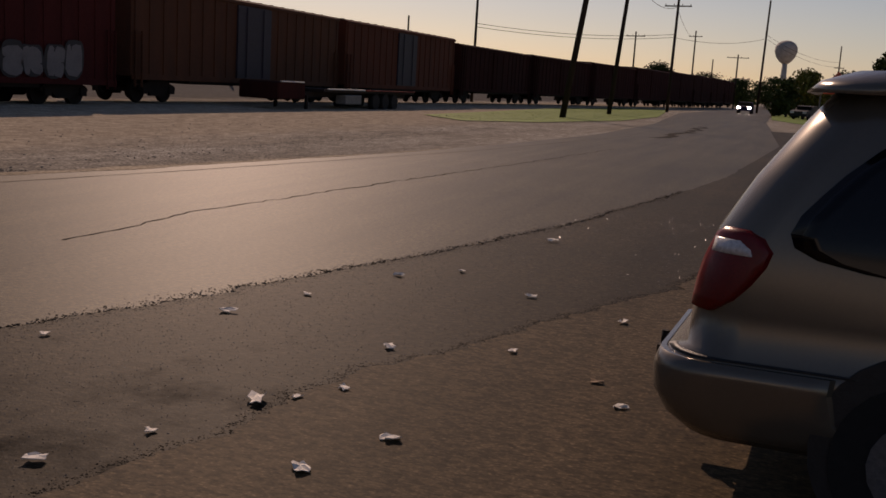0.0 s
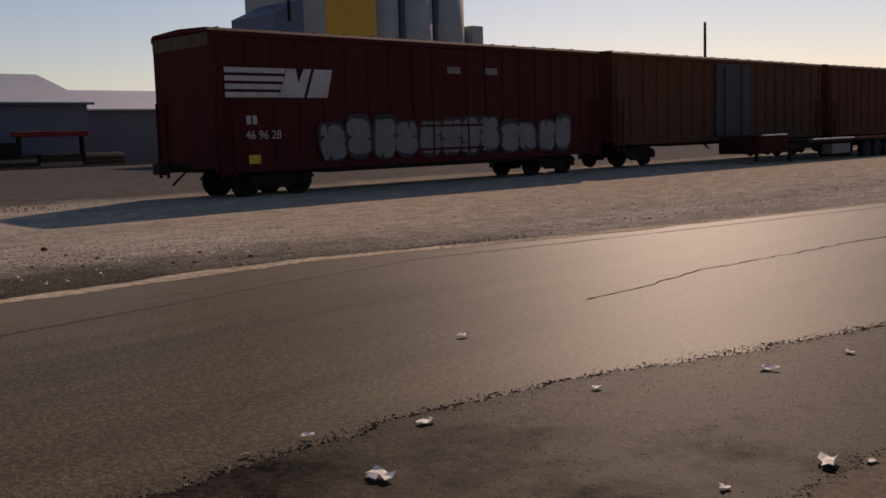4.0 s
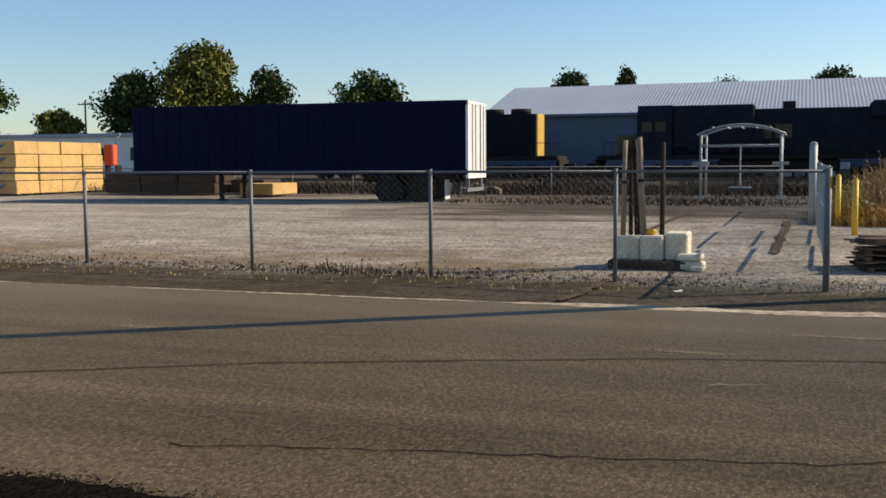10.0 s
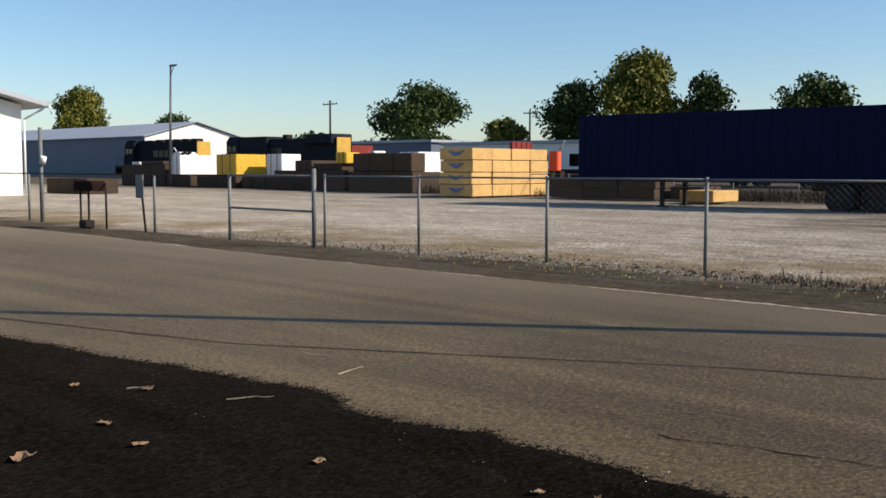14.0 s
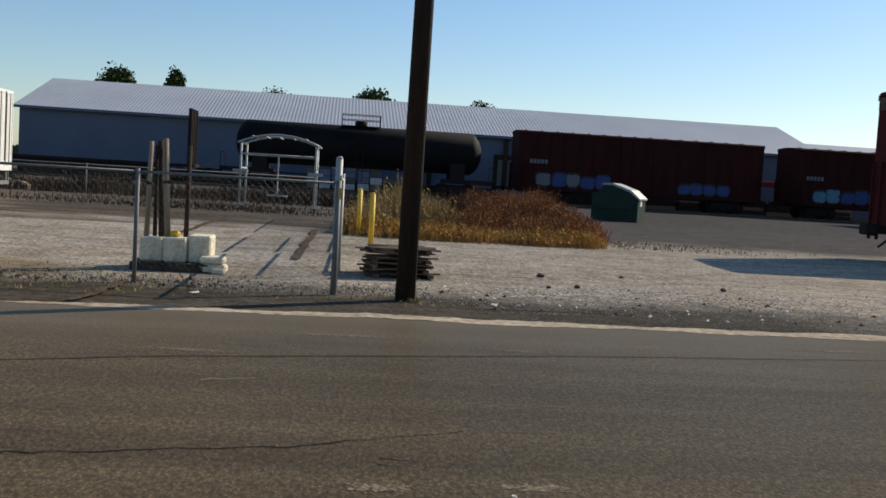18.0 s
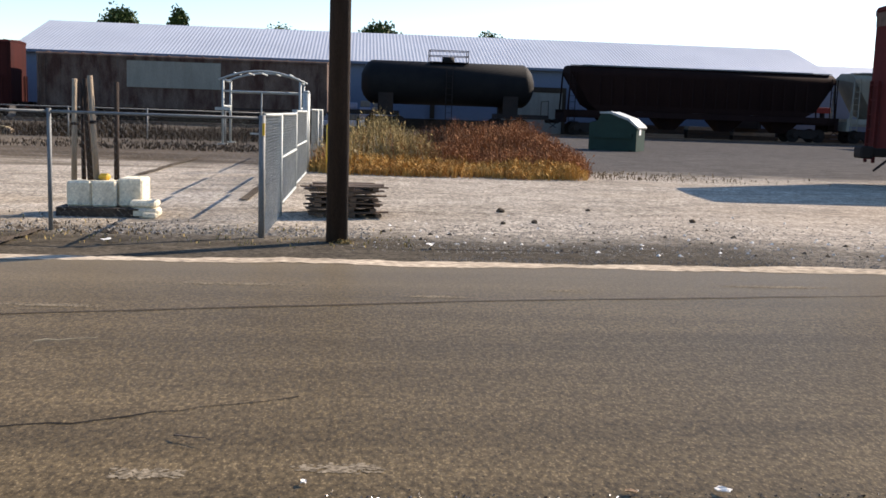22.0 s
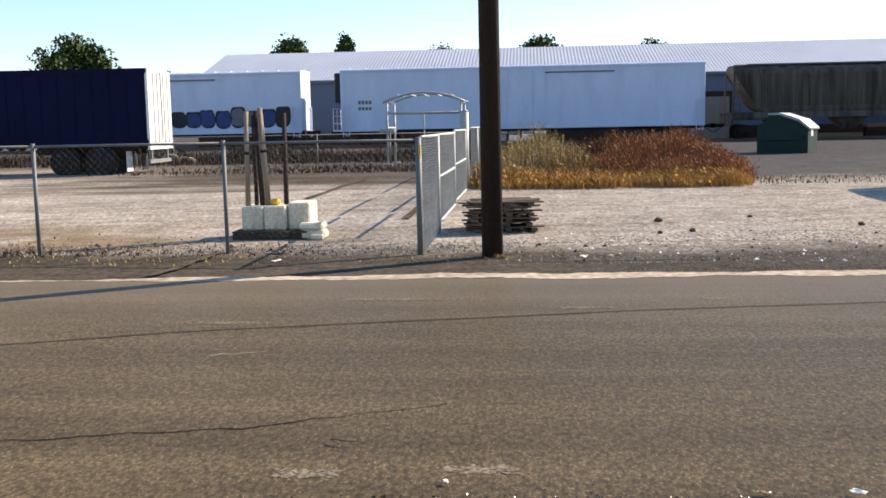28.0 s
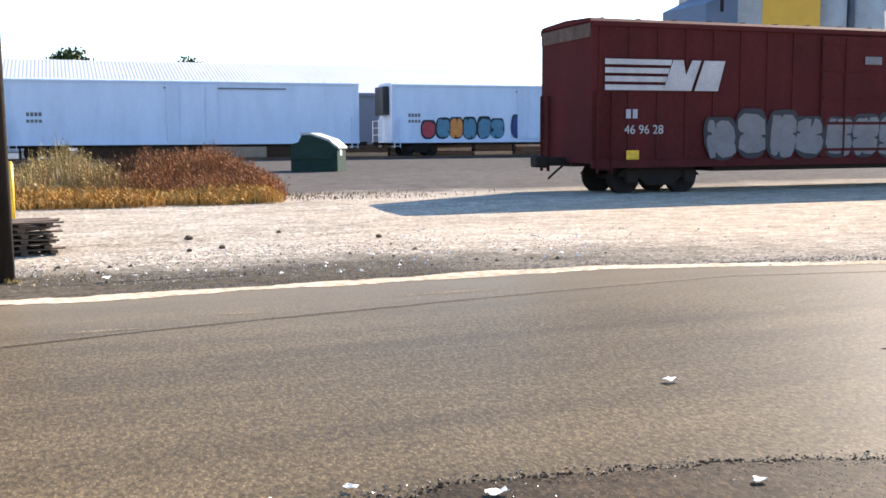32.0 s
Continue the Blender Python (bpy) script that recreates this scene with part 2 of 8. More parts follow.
def ground_material():
    """Grey gravel with a sandy stretch, dark trodden verge and dark streaks of dirt and painted shadow, all with
    wandering edges.
    """
    m = mat("gravel_yard", (0.42, 0.37, 0.3), (0.25, 0.214, 0.165), rough=0.95, scale=0.3, grain=24, bump=0.5, fine=0.6, sharp=0.14, spec=0.02, stretch=(0.6, 1.6, 1))
    nt = m.node_tree
    bsdf = nt.nodes["Principled BSDF"]
    colour = bsdf.inputs["Base Color"].links[0].from_socket
    co = nt.nodes.new("ShaderNodeTexCoord")
    wob = nt.nodes.new("ShaderNodeTexNoise")
    wob.inputs["Scale"].default_value, wob.inputs["Detail"].default_value = 0.45, 6
    nt.links.new(co.outputs["Object"], wob.inputs["Vector"])
    sep = nt.nodes.new("ShaderNodeSeparateXYZ")
    nt.links.new(co.outputs["Object"], sep.inputs[0])

    def op(kind, a, c):
        n = nt.nodes.new("ShaderNodeMath")
        n.operation = kind
        for s, v in zip(n.inputs, (a, c)):
            if isinstance(v, (int, float)):
                s.default_value = v
            else:
                nt.links.new(v, s)
        return n.outputs[0]

    def ramp(v, lo, hi, amp):
        n = nt.nodes.new("ShaderNodeMapRange")
        n.inputs[1].default_value, n.inputs[2].default_value = lo, hi
        nt.links.new(op("ADD", v, op("MULTIPLY", op("SUBTRACT", wob.outputs[0], 0.5), amp)), n.inputs[0])
        return n.outputs[0]

    def over(base, mask, c):
        n = nt.nodes.new("ShaderNodeMix")
        n.data_type = "RGBA"
        n.inputs[7].default_value = (*c, 1)
        nt.links.new(mask, n.inputs[0])
        nt.links.new(base, n.inputs[6])
        return n.outputs[2]

    x, y = sep.outputs[0], sep.outputs[1]
    sand = op("MULTIPLY", op("MULTIPLY", ramp(x, 5, 13, 9), ramp(y, 11.5, 14.5, 3)), op("MULTIPLY", ramp(op("MULTIPLY", y, -1.0), -25, -20, 6), 0.85))
    colour = over(colour, sand, (0.42, 0.335, 0.24))
    band = op("MULTIPLY", op("MULTIPLY", ramp(op("MULTIPLY", x, -1.0), 1, 5, 5), ramp(op("MULTIPLY", y, -1.0), -18.5, -15.5, 5)), ramp(wob.outputs[0], 0.36, 0.56, 0))
    colour = over(colour, op("MULTIPLY", band, 0.85), (0.2, 0.146, 0.082))
    dirt = op("MULTIPLY", ramp(op("MULTIPLY", x, -1.0), -13, -6, 6), ramp(op("MULTIPLY", y, -1.0), -14.5, -13.0, 2.2))
    colour = over(colour, op("MULTIPLY", dirt, 0.9), (0.05, 0.041, 0.028))
    streak_co = nt.nodes.new("ShaderNodeMapping")
    streak_co.inputs["Scale"].default_value = (0.12, 0.75, 1)
    nt.links.new(co.outputs["Object"], streak_co.inputs[0])
    st = nt.nodes.new("ShaderNodeTexNoise")
    st.inputs["Scale"].default_value, st.inputs["Detail"].default_value = 1.0, 5
    nt.links.new(streak_co.outputs[0], st.inputs["Vector"])
    # Far left yard: brown dirt and its black shadows painted in one dark colour.
    colour = over(colour, op("MULTIPLY", op("MULTIPLY", ramp(st.outputs[0], 0.47, 0.58, 0.15), ramp(y, 20, 27, 5)), op("MULTIPLY", op("MULTIPLY", ramp(x, -16, -9, 6), ramp(op("MULTIPLY", x, -1.0), -4, 0, 4)), 0.9)), (0.085, 0.066, 0.045))
    colour = over(colour, op("MULTIPLY", op("MULTIPLY", ramp(y, 24, 30, 8), op("MULTIPLY", ramp(x, -15, -9, 6), ramp(op("MULTIPLY", x, -1.0), -2, 1, 3))), 0.88), (0.06, 0.046, 0.033))
    colour = over(colour, op("MULTIPLY", ramp(y, 40, 43, 3), 0.9), (0.075, 0.062, 0.05))
    # Brush-brown ground towards the track, darkened further to paint the train's shade.
    colour = over(colour, op("MULTIPLY", op("MULTIPLY", ramp(y, 36, 42, 5), ramp(op("MULTIPLY", x, -1.0), -7, -2, 4)), 0.85), (0.032, 0.025, 0.018))
    colour = over(colour, op("MULTIPLY", ramp(y, 27, 40, 14), 0.45), (0.16, 0.137, 0.108))
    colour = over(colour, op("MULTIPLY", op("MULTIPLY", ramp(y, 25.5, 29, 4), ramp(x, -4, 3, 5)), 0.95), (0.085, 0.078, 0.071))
    for scale, stretch, lo, hi in ((16, (1, 0.6, 1), 0.7, 1.3), (2.6, (0.6, 1.0, 1), 0.78, 1.22)):
        mp = nt.nodes.new("ShaderNodeMapping")
        mp.inputs["Scale"].default_value = stretch
        nt.links.new(co.outputs["Object"], mp.inputs[0])
        n = nt.nodes.new("ShaderNodeTexNoise")
        n.inputs["Scale"].default_value, n.inputs["Detail"].default_value, n.inputs["Roughness"].default_value = scale, 6, 0.72
        nt.links.new(mp.outputs[0], n.inputs["Vector"])
        r = nt.nodes.new("ShaderNodeMapRange")
        r.inputs[1].default_value, r.inputs[2].default_value, r.inputs[3].default_value, r.inputs[4].default_value = 0.38, 0.62, lo, hi
        nt.links.new(n.outputs[0], r.inputs[0])
        k = nt.nodes.new("ShaderNodeMix")
        k.data_type, k.blend_type = "RGBA", "MULTIPLY"
        k.inputs[0].default_value = 1
        nt.links.new(colour, k.inputs[6])
        nt.links.new(r.outputs[0], k.inputs[7])
        colour = k.outputs[2]
    nt.links.new(colour, bsdf.inputs["Base Color"])
    bsdf.inputs["Diffuse Roughness"].default_value = 0.35
    return m


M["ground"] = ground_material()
M["dirt"] = mat("bare_dirt", (0.11, 0.088, 0.064), (0.06, 0.047, 0.035), rough=0.95, scale=0.8, grain=26, bump=0.5, fine=0.6, sharp=0.16, spec=0.02)
M["sand"] = mat("pale_dust", (0.44, 0.37, 0.28), (0.24, 0.2, 0.145), rough=0.95, scale=1.6, grain=22, bump=0.4, fine=0.4, sharp=0.14, stretch=(0.4, 1, 1), spec=0.02)
def cinder_material():
    """Black cinders that thin out into worn brown tar along the road."""
    m = asphalt_material("black_cinders", (0.0125, 0.01, 0.008), (0.007, 0.006, 0.005), 0.95, 0.02)
    nt = m.node_tree
    b = nt.nodes["Principled BSDF"]
    old = b.inputs["Base Color"].links[0].from_socket
    co = nt.nodes.new("ShaderNodeTexCoord")
    sep = nt.nodes.new("ShaderNodeSeparateXYZ")
    n = nt.nodes.new("ShaderNodeTexNoise")
    n.inputs["Scale"].default_value, n.inputs["Detail"].default_value, n.inputs["Roughness"].default_value = 1.3, 7, 0.7
    nt.links.new(co.outputs["Object"], sep.inputs[0])
    nt.links.new(co.outputs["Object"], n.inputs["Vector"])
    mul = nt.nodes.new("ShaderNodeMath")
    mul.operation = "MULTIPLY_ADD"
    mul.inputs[1].default_value = 14.0
    nt.links.new(n.outputs[0], mul.inputs[0])
    nt.links.new(sep.outputs[0], mul.inputs[2])
    r = nt.nodes.new("ShaderNodeMapRange")
    r.inputs[1].default_value, r.inputs[2].default_value = 7.0, 11.0
    nt.links.new(mul.outputs[0], r.inputs[0])
    k = nt.nodes.new("ShaderNodeMix")
    k.data_type, k.blend_type = "RGBA", "MULTIPLY"
    k.inputs[7].default_value = (4.8, 4.1, 2.8, 1)
    gloss = nt.nodes.new("ShaderNodeMath")
    gloss.operation = "MULTIPLY"
    gloss.inputs[1].default_value = 0.03
    nt.links.new(r.outputs[0], gloss.inputs[0])
    nt.links.new(gloss.outputs[0], b.inputs["Specular IOR Level"])
    b.inputs["Roughness"].default_value = 0.6
    nt.links.new(r.outputs[0], k.inputs[0])
    nt.links.new(old, k.inputs[6])
    nt.links.new(k.outputs[2], b.inputs["Base Color"])
    return m


M["black_dirt"] = cinder_material()
M["stone"] = mat("limestone_gravel", (0.29, 0.262, 0.22), (0.18, 0.162, 0.132), rough=0.9, grain=30, island=0.4)
M["dark_stone"] = mat("ballast_stone", (0.17, 0.155, 0.135), (0.11, 0.1, 0.085), rough=0.9, grain=30, island=0.4)
M["grass"] = mat("lawn", (0.12, 0.19, 0.018), (0.08, 0.135, 0.013), rough=0.8, scale=1.5, grain=8, spec=0.1)
M["rust_weed"] = mat("dry_weed", (0.33, 0.155, 0.065), (0.2, 0.09, 0.04), rough=0.85, scale=0.8, grain=12, island=0.2, spec=0.1)
M["yellow_weed"] = mat("yellow_weed", (0.48, 0.3, 0.085), (0.34, 0.18, 0.055), rough=0.85, scale=0.8, grain=12, island=0.2, spec=0.1)
# Dark weed colour that paints the shade inside the stand.
M["weed_shade"] = mat("shaded_weed", (0.1, 0.058, 0.034), (0.055, 0.033, 0.021), rough=0.9, scale=0.8, grain=12, island=0.3, spec=0.05)
M["green_weed"] = mat("green_weed", (0.36, 0.28, 0.12), (0.24, 0.17, 0.07), rough=0.85, scale=0.8, grain=12, island=0.35, spec=0.1)
M["leaf"] = mat("tree_leaf", (0.055, 0.078, 0.016), (0.028, 0.046, 0.011), rough=0.65, scale=0.35, grain=2, bump=0, island=0.3, spec=0.2)
M["leaf_gold"] = mat("gold_leaf", (0.17, 0.155, 0.022), (0.06, 0.078, 0.014), rough=0.65, scale=0.3, grain=2, bump=0, island=0.3, spec=0.2)
M["bark"] = mat("bark", (0.1, 0.075, 0.055), rough=0.9, grain=25, bump=0.6)
M["pole_wood"] = mat("creosoted_pole", (0.045, 0.03, 0.022), (0.024, 0.017, 0.013), rough=0.85, scale=2, grain=30, stretch=(6, 6, 0.5), bump=0.5, fine=0.4, spec=0.2)
M["stake_wood"] = mat("grey_stake", (0.34, 0.265, 0.18), (0.2, 0.15, 0.1), rough=0.85, scale=2, grain=30, stretch=(6, 6, 0.5), bump=0.4, fine=0.3)
M["wood"] = mat("weathered_wood", (0.3, 0.22, 0.14), (0.18, 0.13, 0.085), rough=0.8, scale=2, grain=25, stretch=(1, 6, 6), bump=0.4, island=0.3)
M["lumber"] = mat("fresh_lumber", (0.58, 0.37, 0.13), (0.48, 0.29, 0.095), rough=0.7, scale=1.5, grain=20, bump=0.3, island=0.15)
M["lumber_dark"] = mat("brown_lumber", (0.055, 0.034, 0.018), (0.03, 0.019, 0.011), rough=0.85, scale=1.5, grain=20, island=0.25, stretch=(1, 1, 5))
M["wrap_white"] = mat("white_wrap", (0.78, 0.78, 0.76), (0.66, 0.66, 0.65), rough=0.5, grain=15)
M["wrap_blue"] = mat("blue_wrap", (0.07, 0.12, 0.26), (0.12, 0.18, 0.34), rough=0.6, grain=15, scale=3)
M["wrap_grey"] = mat("grey_wrap", (0.3, 0.33, 0.4), (0.2, 0.22, 0.28), rough=0.6, grain=15, scale=3)
M["wrap_yellow"] = mat("yellow_wrap", (0.62, 0.38, 0.02), (0.52, 0.31, 0.02), rough=0.6, grain=15)
M["galv_pale"] = mat("bright_galvanised", (0.36, 0.38, 0.36), (0.27, 0.285, 0.27), rough=0.6, metal=0.2, scale=4, grain=50, bump=0.1)
M["galv"] = mat("galvanised_steel", (0.2, 0.205, 0.2), (0.14, 0.145, 0.14), rough=0.7, metal=0.3, scale=4, grain=50, bump=0.1)
M["wire"] = mat("fence_wire", (0.2, 0.205, 0.2), rough=0.6, metal=0.3, bump=0)
M["steel_dark"] = mat("dark_steel", (0.016, 0.014, 0.013), (0.028, 0.02, 0.016), rough=0.8, grain=30, spec=0.15)
M["ballast"] = mat("dark_ballast", (0.034, 0.03, 0.027), (0.02, 0.018, 0.016), rough=0.95, scale=0.6, grain=12, fine=0.5, sharp=0.12, spec=0.02)
M["rail"] = mat("rail_steel", (0.2, 0.14, 0.1), (0.12, 0.08, 0.06), rough=0.5, metal=0.5, grain=30)
M["brush"] = mat("dark_brush", (0.05, 0.037, 0.025), (0.026, 0.019, 0.013), rough=0.9, scale=0.5, grain=10, island=0.4, spec=0.1)
M["pallet_dark"] = mat("black_rotten_wood", (0.03, 0.022, 0.016), (0.05, 0.037, 0.026), rough=0.9, grain=25, scale=3, island=0.3)
M["pallet_wood"] = mat("splintered_pallet_wood", (0.15, 0.1, 0.062), (0.055, 0.037, 0.025), rough=0.85, scale=3, grain=25, stretch=(1, 6, 6), bump=0.4, island=0.6)
M["box_red"] = mat("boxcar_red", (0.08, 0.018, 0.017), (0.055, 0.0145, 0.014), rough=0.8, spec=0.06, scale=1.0, grain=25, stretch=(1.5, 1.5, 0.35), fine=0.2)
M["box_maroon"] = mat("maroon_paint", (0.05, 0.014, 0.012), (0.032, 0.011, 0.01), rough=0.8, spec=0.05, scale=1.0, grain=25, stretch=(1.5, 1.5, 0.35), fine=0.2)
M["box_brown"] = mat("brown_paint", (0.02, 0.011, 0.0095), (0.014, 0.008, 0.0075), rough=0.85, spec=0.04, scale=1.0, grain=25, stretch=(1.5, 1.5, 0.35), fine=0.2)
M["box_orange"] = mat("orange_paint", (0.12, 0.03, 0.014), (0.085, 0.024, 0.012), rough=0.75, spec=0.2, scale=1.0, grain=25, stretch=(1.5, 1.5, 0.35), fine=0.2)
M["box_tan"] = mat("tan_paint", (0.1, 0.036, 0.017), (0.07, 0.027, 0.014), rough=0.75, spec=0.2, scale=1.0, grain=25, stretch=(1.5, 1.5, 0.35), fine=0.2)
M["box_blue"] = mat("navy_door", (0.028, 0.02, 0.035), (0.02, 0.016, 0.026), rough=0.6, grain=25)
M["rusty"] = mat("rusted_paint", (0.12, 0.085, 0.065), (0.05, 0.024, 0.017), rough=0.85, scale=0.9, grain=20, stretch=(1.5, 1.5, 0.5), fine=0.35, amount=0.3, spec=0.2)
M["hopper_grey"] = mat("grey_hopper_paint", (0.23, 0.22, 0.18), (0.17, 0.16, 0.13), rough=0.7, scale=1.0, grain=25, stretch=(1.5, 1.5, 0.3), fine=0.15, spec=0.25)
M["hopper_dirty"] = mat("dirty_grey_paint", (0.13, 0.112, 0.09), (0.045, 0.037, 0.03), rough=0.8, scale=0.8, grain=25, stretch=(2.5, 2.5, 0.25), fine=0.25, amount=0.35, spec=0.2)
M["reefer"] = mat("white_car_paint", (0.6, 0.66, 0.76), (0.51, 0.565, 0.66), rough=0.5, scale=0.7, grain=20, stretch=(1.5, 1.5, 0.4), fine=0.08)
M["tank_black"] = mat("black_tank_paint", (0.006, 0.006, 0.0065), (0.011, 0.0105, 0.01), rough=0.75, spec=0.12, grain=25)
M["black"] = mat("black_paint", (0.015, 0.015, 0.016), rough=0.55, grain=25)
M["loco_blue"] = mat("dark_blue_loco_paint", (0.009, 0.011, 0.018), (0.015, 0.016, 0.02), rough=0.7, spec=0.05, grain=25)
M["loco_grey"] = mat("dark_grey_loco_paint", (0.022, 0.024, 0.032), (0.014, 0.016, 0.022), rough=0.7, spec=0.05, grain=25)
M["loco_yellow"] = mat("loco_yellow", (0.6, 0.36, 0.04), (0.4, 0.24, 0.04), rough=0.55, grain=25)
M["loco_dull"] = mat("faded_yellow", (0.12, 0.08, 0.02), (0.05, 0.04, 0.02), rough=0.6, grain=25, scale=2)
M["logo_white"] = mat("faded_white_paint", (0.42, 0.41, 0.41), (0.3, 0.29, 0.29), rough=0.7, scale=2, grain=25, fine=0.2)
M["white"] = mat("white_paint", (0.75, 0.75, 0.73), (0.6, 0.6, 0.58), rough=0.55, grain=25)
M["trailer_blue"] = mat("navy_trailer_paint", (0.0045, 0.0065, 0.034), (0.0035, 0.005, 0.024), rough=0.75, spec=0.1, scale=0.6, grain=20, fine=0.12, bump=0.05)
M["trailer_white"] = mat("white_trailer_door", (0.8, 0.79, 0.74), (0.7, 0.69, 0.64), rough=0.4, grain=20, bump=0.05)
M["rubber"] = mat("tyre_rubber", (0.009, 0.009, 0.009), rough=0.85, grain=30)
M["siding_blue"] = mat("blue_grey_steel_siding", (0.115, 0.14, 0.19), (0.095, 0.118, 0.16), rough=0.6, scale=0.3, grain=6, fine=0.06, bump=0.05)
M["roof_steel"] = mat("pale_steel_roof", (0.36, 0.385, 0.42), (0.3, 0.32, 0.355), rough=0.5, metal=0.0, scale=0.15, grain=8, fine=0.08, bump=0.05)
M["concrete"] = mat("concrete", (0.42, 0.4, 0.37), (0.3, 0.28, 0.26), rough=0.85, scale=0.4, grain=10, fine=0.15)
M["silo_gold"] = mat("gold_silo_paint", (0.75, 0.4, 0.04), (0.62, 0.32, 0.04), rough=0.7, scale=0.3, grain=10, fine=0.1)
M["dumpster"] = mat("dumpster_green", (0.011, 0.034, 0.024), (0.008, 0.024, 0.017), rough=0.6, scale=2, grain=25, spec=0.2)
M["bollard"] = mat("bollard_yellow", (0.75, 0.48, 0.04), (0.6, 0.38, 0.04), rough=0.6, scale=4, grain=30)
M["van"] = mat("champagne_van_paint", (0.15, 0.126, 0.1), (0.13, 0.11, 0.086), rough=0.25, metal=0.5, scale=0.5, grain=60, fine=0.04, bump=0.0, spec=0.5)
M["glass_dark"] = mat("dark_glass", (0.006, 0.006, 0.007), rough=0.12, bump=0, spec=0.25)
M["lamp_red"] = mat("tail_lamp_red", (0.17, 0.005, 0.005), (0.12, 0.004, 0.004), rough=0.3, grain=80, bump=0.05, spec=0.3)
M["lamp_clear"] = mat("clear_lens", (0.65, 0.62, 0.6), rough=0.15, grain=60, spec=0.7)
M["red_paint"] = mat("red_paint", (0.24, 0.03, 0.024), (0.16, 0.024, 0.02), rough=0.7, grain=25, spec=0.2)
M["tent"] = mat("orange_red_canvas", (0.75, 0.1, 0.03), (0.65, 0.09, 0.03), rough=0.7, grain=20)
M["paper"] = mat("pale_litter", (0.82, 0.77, 0.68), (0.66, 0.6, 0.52), rough=0.8, grain=30)
M["dead_leaf"] = mat("dead_leaf", (0.26, 0.16, 0.08), (0.15, 0.09, 0.05), rough=0.8, grain=30)
# Emission that stands in for the sun glinting off the far car.
M["sun_glint"] = glow("glowing_glint", (1.0, 0.97, 0.88), 60)
for n, c in (("g_blue", (0.035, 0.06, 0.19)), ("g_navy", (0.012, 0.02, 0.07)), ("g_green", (0.06, 0.2, 0.09)), ("g_white", (0.36, 0.36, 0.38)), ("g_red", (0.45, 0.05, 0.06)), ("g_orange", (0.7, 0.25, 0.05)), ("g_cyan", (0.1, 0.23, 0.3)), ("g_black", (0.02, 0.02, 0.025)), ("g_grey", (0.16, 0.155, 0.16))):
    M[n] = mat("spray_" + n[2:], c, rough=0.6, scale=2, grain=30, fine=0.15)


# ---------------------------------------------------------------- mesh helpers
def box(bm, x0, x1, y0, y1, z0, z1, bevel=0.0):
    vs = [bm.verts.new(p) for p in ((x0, y0, z0), (x1, y0, z0), (x1, y1, z0), (x0, y1, z0), (x0, y0, z1), (x1, y0, z1), (x1, y1, z1), (x0, y1, z1))]
    fs = [bm.faces.new([vs[i] for i in q]) for q in ((3, 2, 1, 0), (4, 5, 6, 7), (0, 1, 5, 4), (1, 2, 6, 5), (2, 3, 7, 6), (3, 0, 4, 7))]
    if bevel:
        bmesh.ops.bevel(bm, geom=list({e for f in fs for e in f.edges}), offset=bevel, segments=1, affect="EDGES")
    return vs


def rod(bm, a, b, r0, r1=None, seg=8, caps=True):
    """A round bar from a to b."""
    a, b = Vector(a), Vector(b)
    r1 = r0 if r1 is None else r1
    q = (b - a).to_track_quat("Z", "Y").to_matrix()
    rings = []
    for p, r in ((a, r0), (b, r1)):
        rings.append([bm.verts.new(p + q @ Vector((r * math.cos(2 * math.pi * k / seg), r * math.sin(2 * math.pi * k / seg), 0))) for k in range(seg)])
    for k in range(seg):
        f = bm.faces.new((rings[0][k], rings[0][(k + 1) % seg], rings[1][(k + 1) % seg], rings[1][k]))
        f.smooth = seg > 6
    if caps:
        bm.faces.new(rings[0][::-1])
        bm.faces.new(rings[1])


def tube(bm, pts, r, seg=8):
    """A bent round bar through points."""
    pts = [Vector(p) for p in pts]
    rings = []
    for k, p in enumerate(pts):
        q = (pts[min(k + 1, len(pts) - 1)] - pts[max(k - 1, 0)]).to_track_quat("Z", "Y").to_matrix()
        rings.append([bm.verts.new(p + q @ Vector((r * math.cos(2 * math.pi * i / seg), r * math.sin(2 * math.pi * i / seg), 0))) for i in range(seg)])
    for a, b in zip(rings, rings[1:]):
        for i in range(seg):
            bm.faces.new((a[i], a[(i + 1) % seg], b[(i + 1) % seg], b[i])).smooth = True
    bm.faces.new(rings[0][::-1])
    bm.faces.new(rings[-1])


def prism(bm, outline, axis, a, b):
    """An outline of (u, v) drawn out from a to b along axis: x -> (u, v) = (y, z); y -> (x, z); z -> (x, y)."""
    put = {"x": lambda u, v, w: (w, u, v), "y": lambda u, v, w: (u, w, v), "z": lambda u, v, w: (u, v, w)}[axis]
    r0, r1 = [bm.verts.new(put(u, v, a)) for u, v in outline], [bm.verts.new(put(u, v, b)) for u, v in outline]
    n = len(outline)
    fs = [bm.faces.new((r0[k], r0[(k + 1) % n], r1[(k + 1) % n], r1[k])) for k in range(n)]
    fs += [bm.faces.new(r0[::-1]), bm.faces.new(r1)]
    return fs


def mesh_of(name, bm, material):
    bmesh.ops.recalc_face_normals(bm, faces=bm.faces)
    me = bpy.data.meshes.new(name)
    bm.to_mesh(me)
    bm.free()
    for m in material if isinstance(material, (list, tuple)) else (material,):
        me.materials.append(m)
    return me


def part(name, bm, material, parent, label="", at=None):
    """One mesh as a part of a thing or of a part."""
    ob = new(name, mesh_of(name, bm, material))
    ob.parent = parent
    if at is not None:
        ob.matrix_basis = at
    return tagged(ob, label)


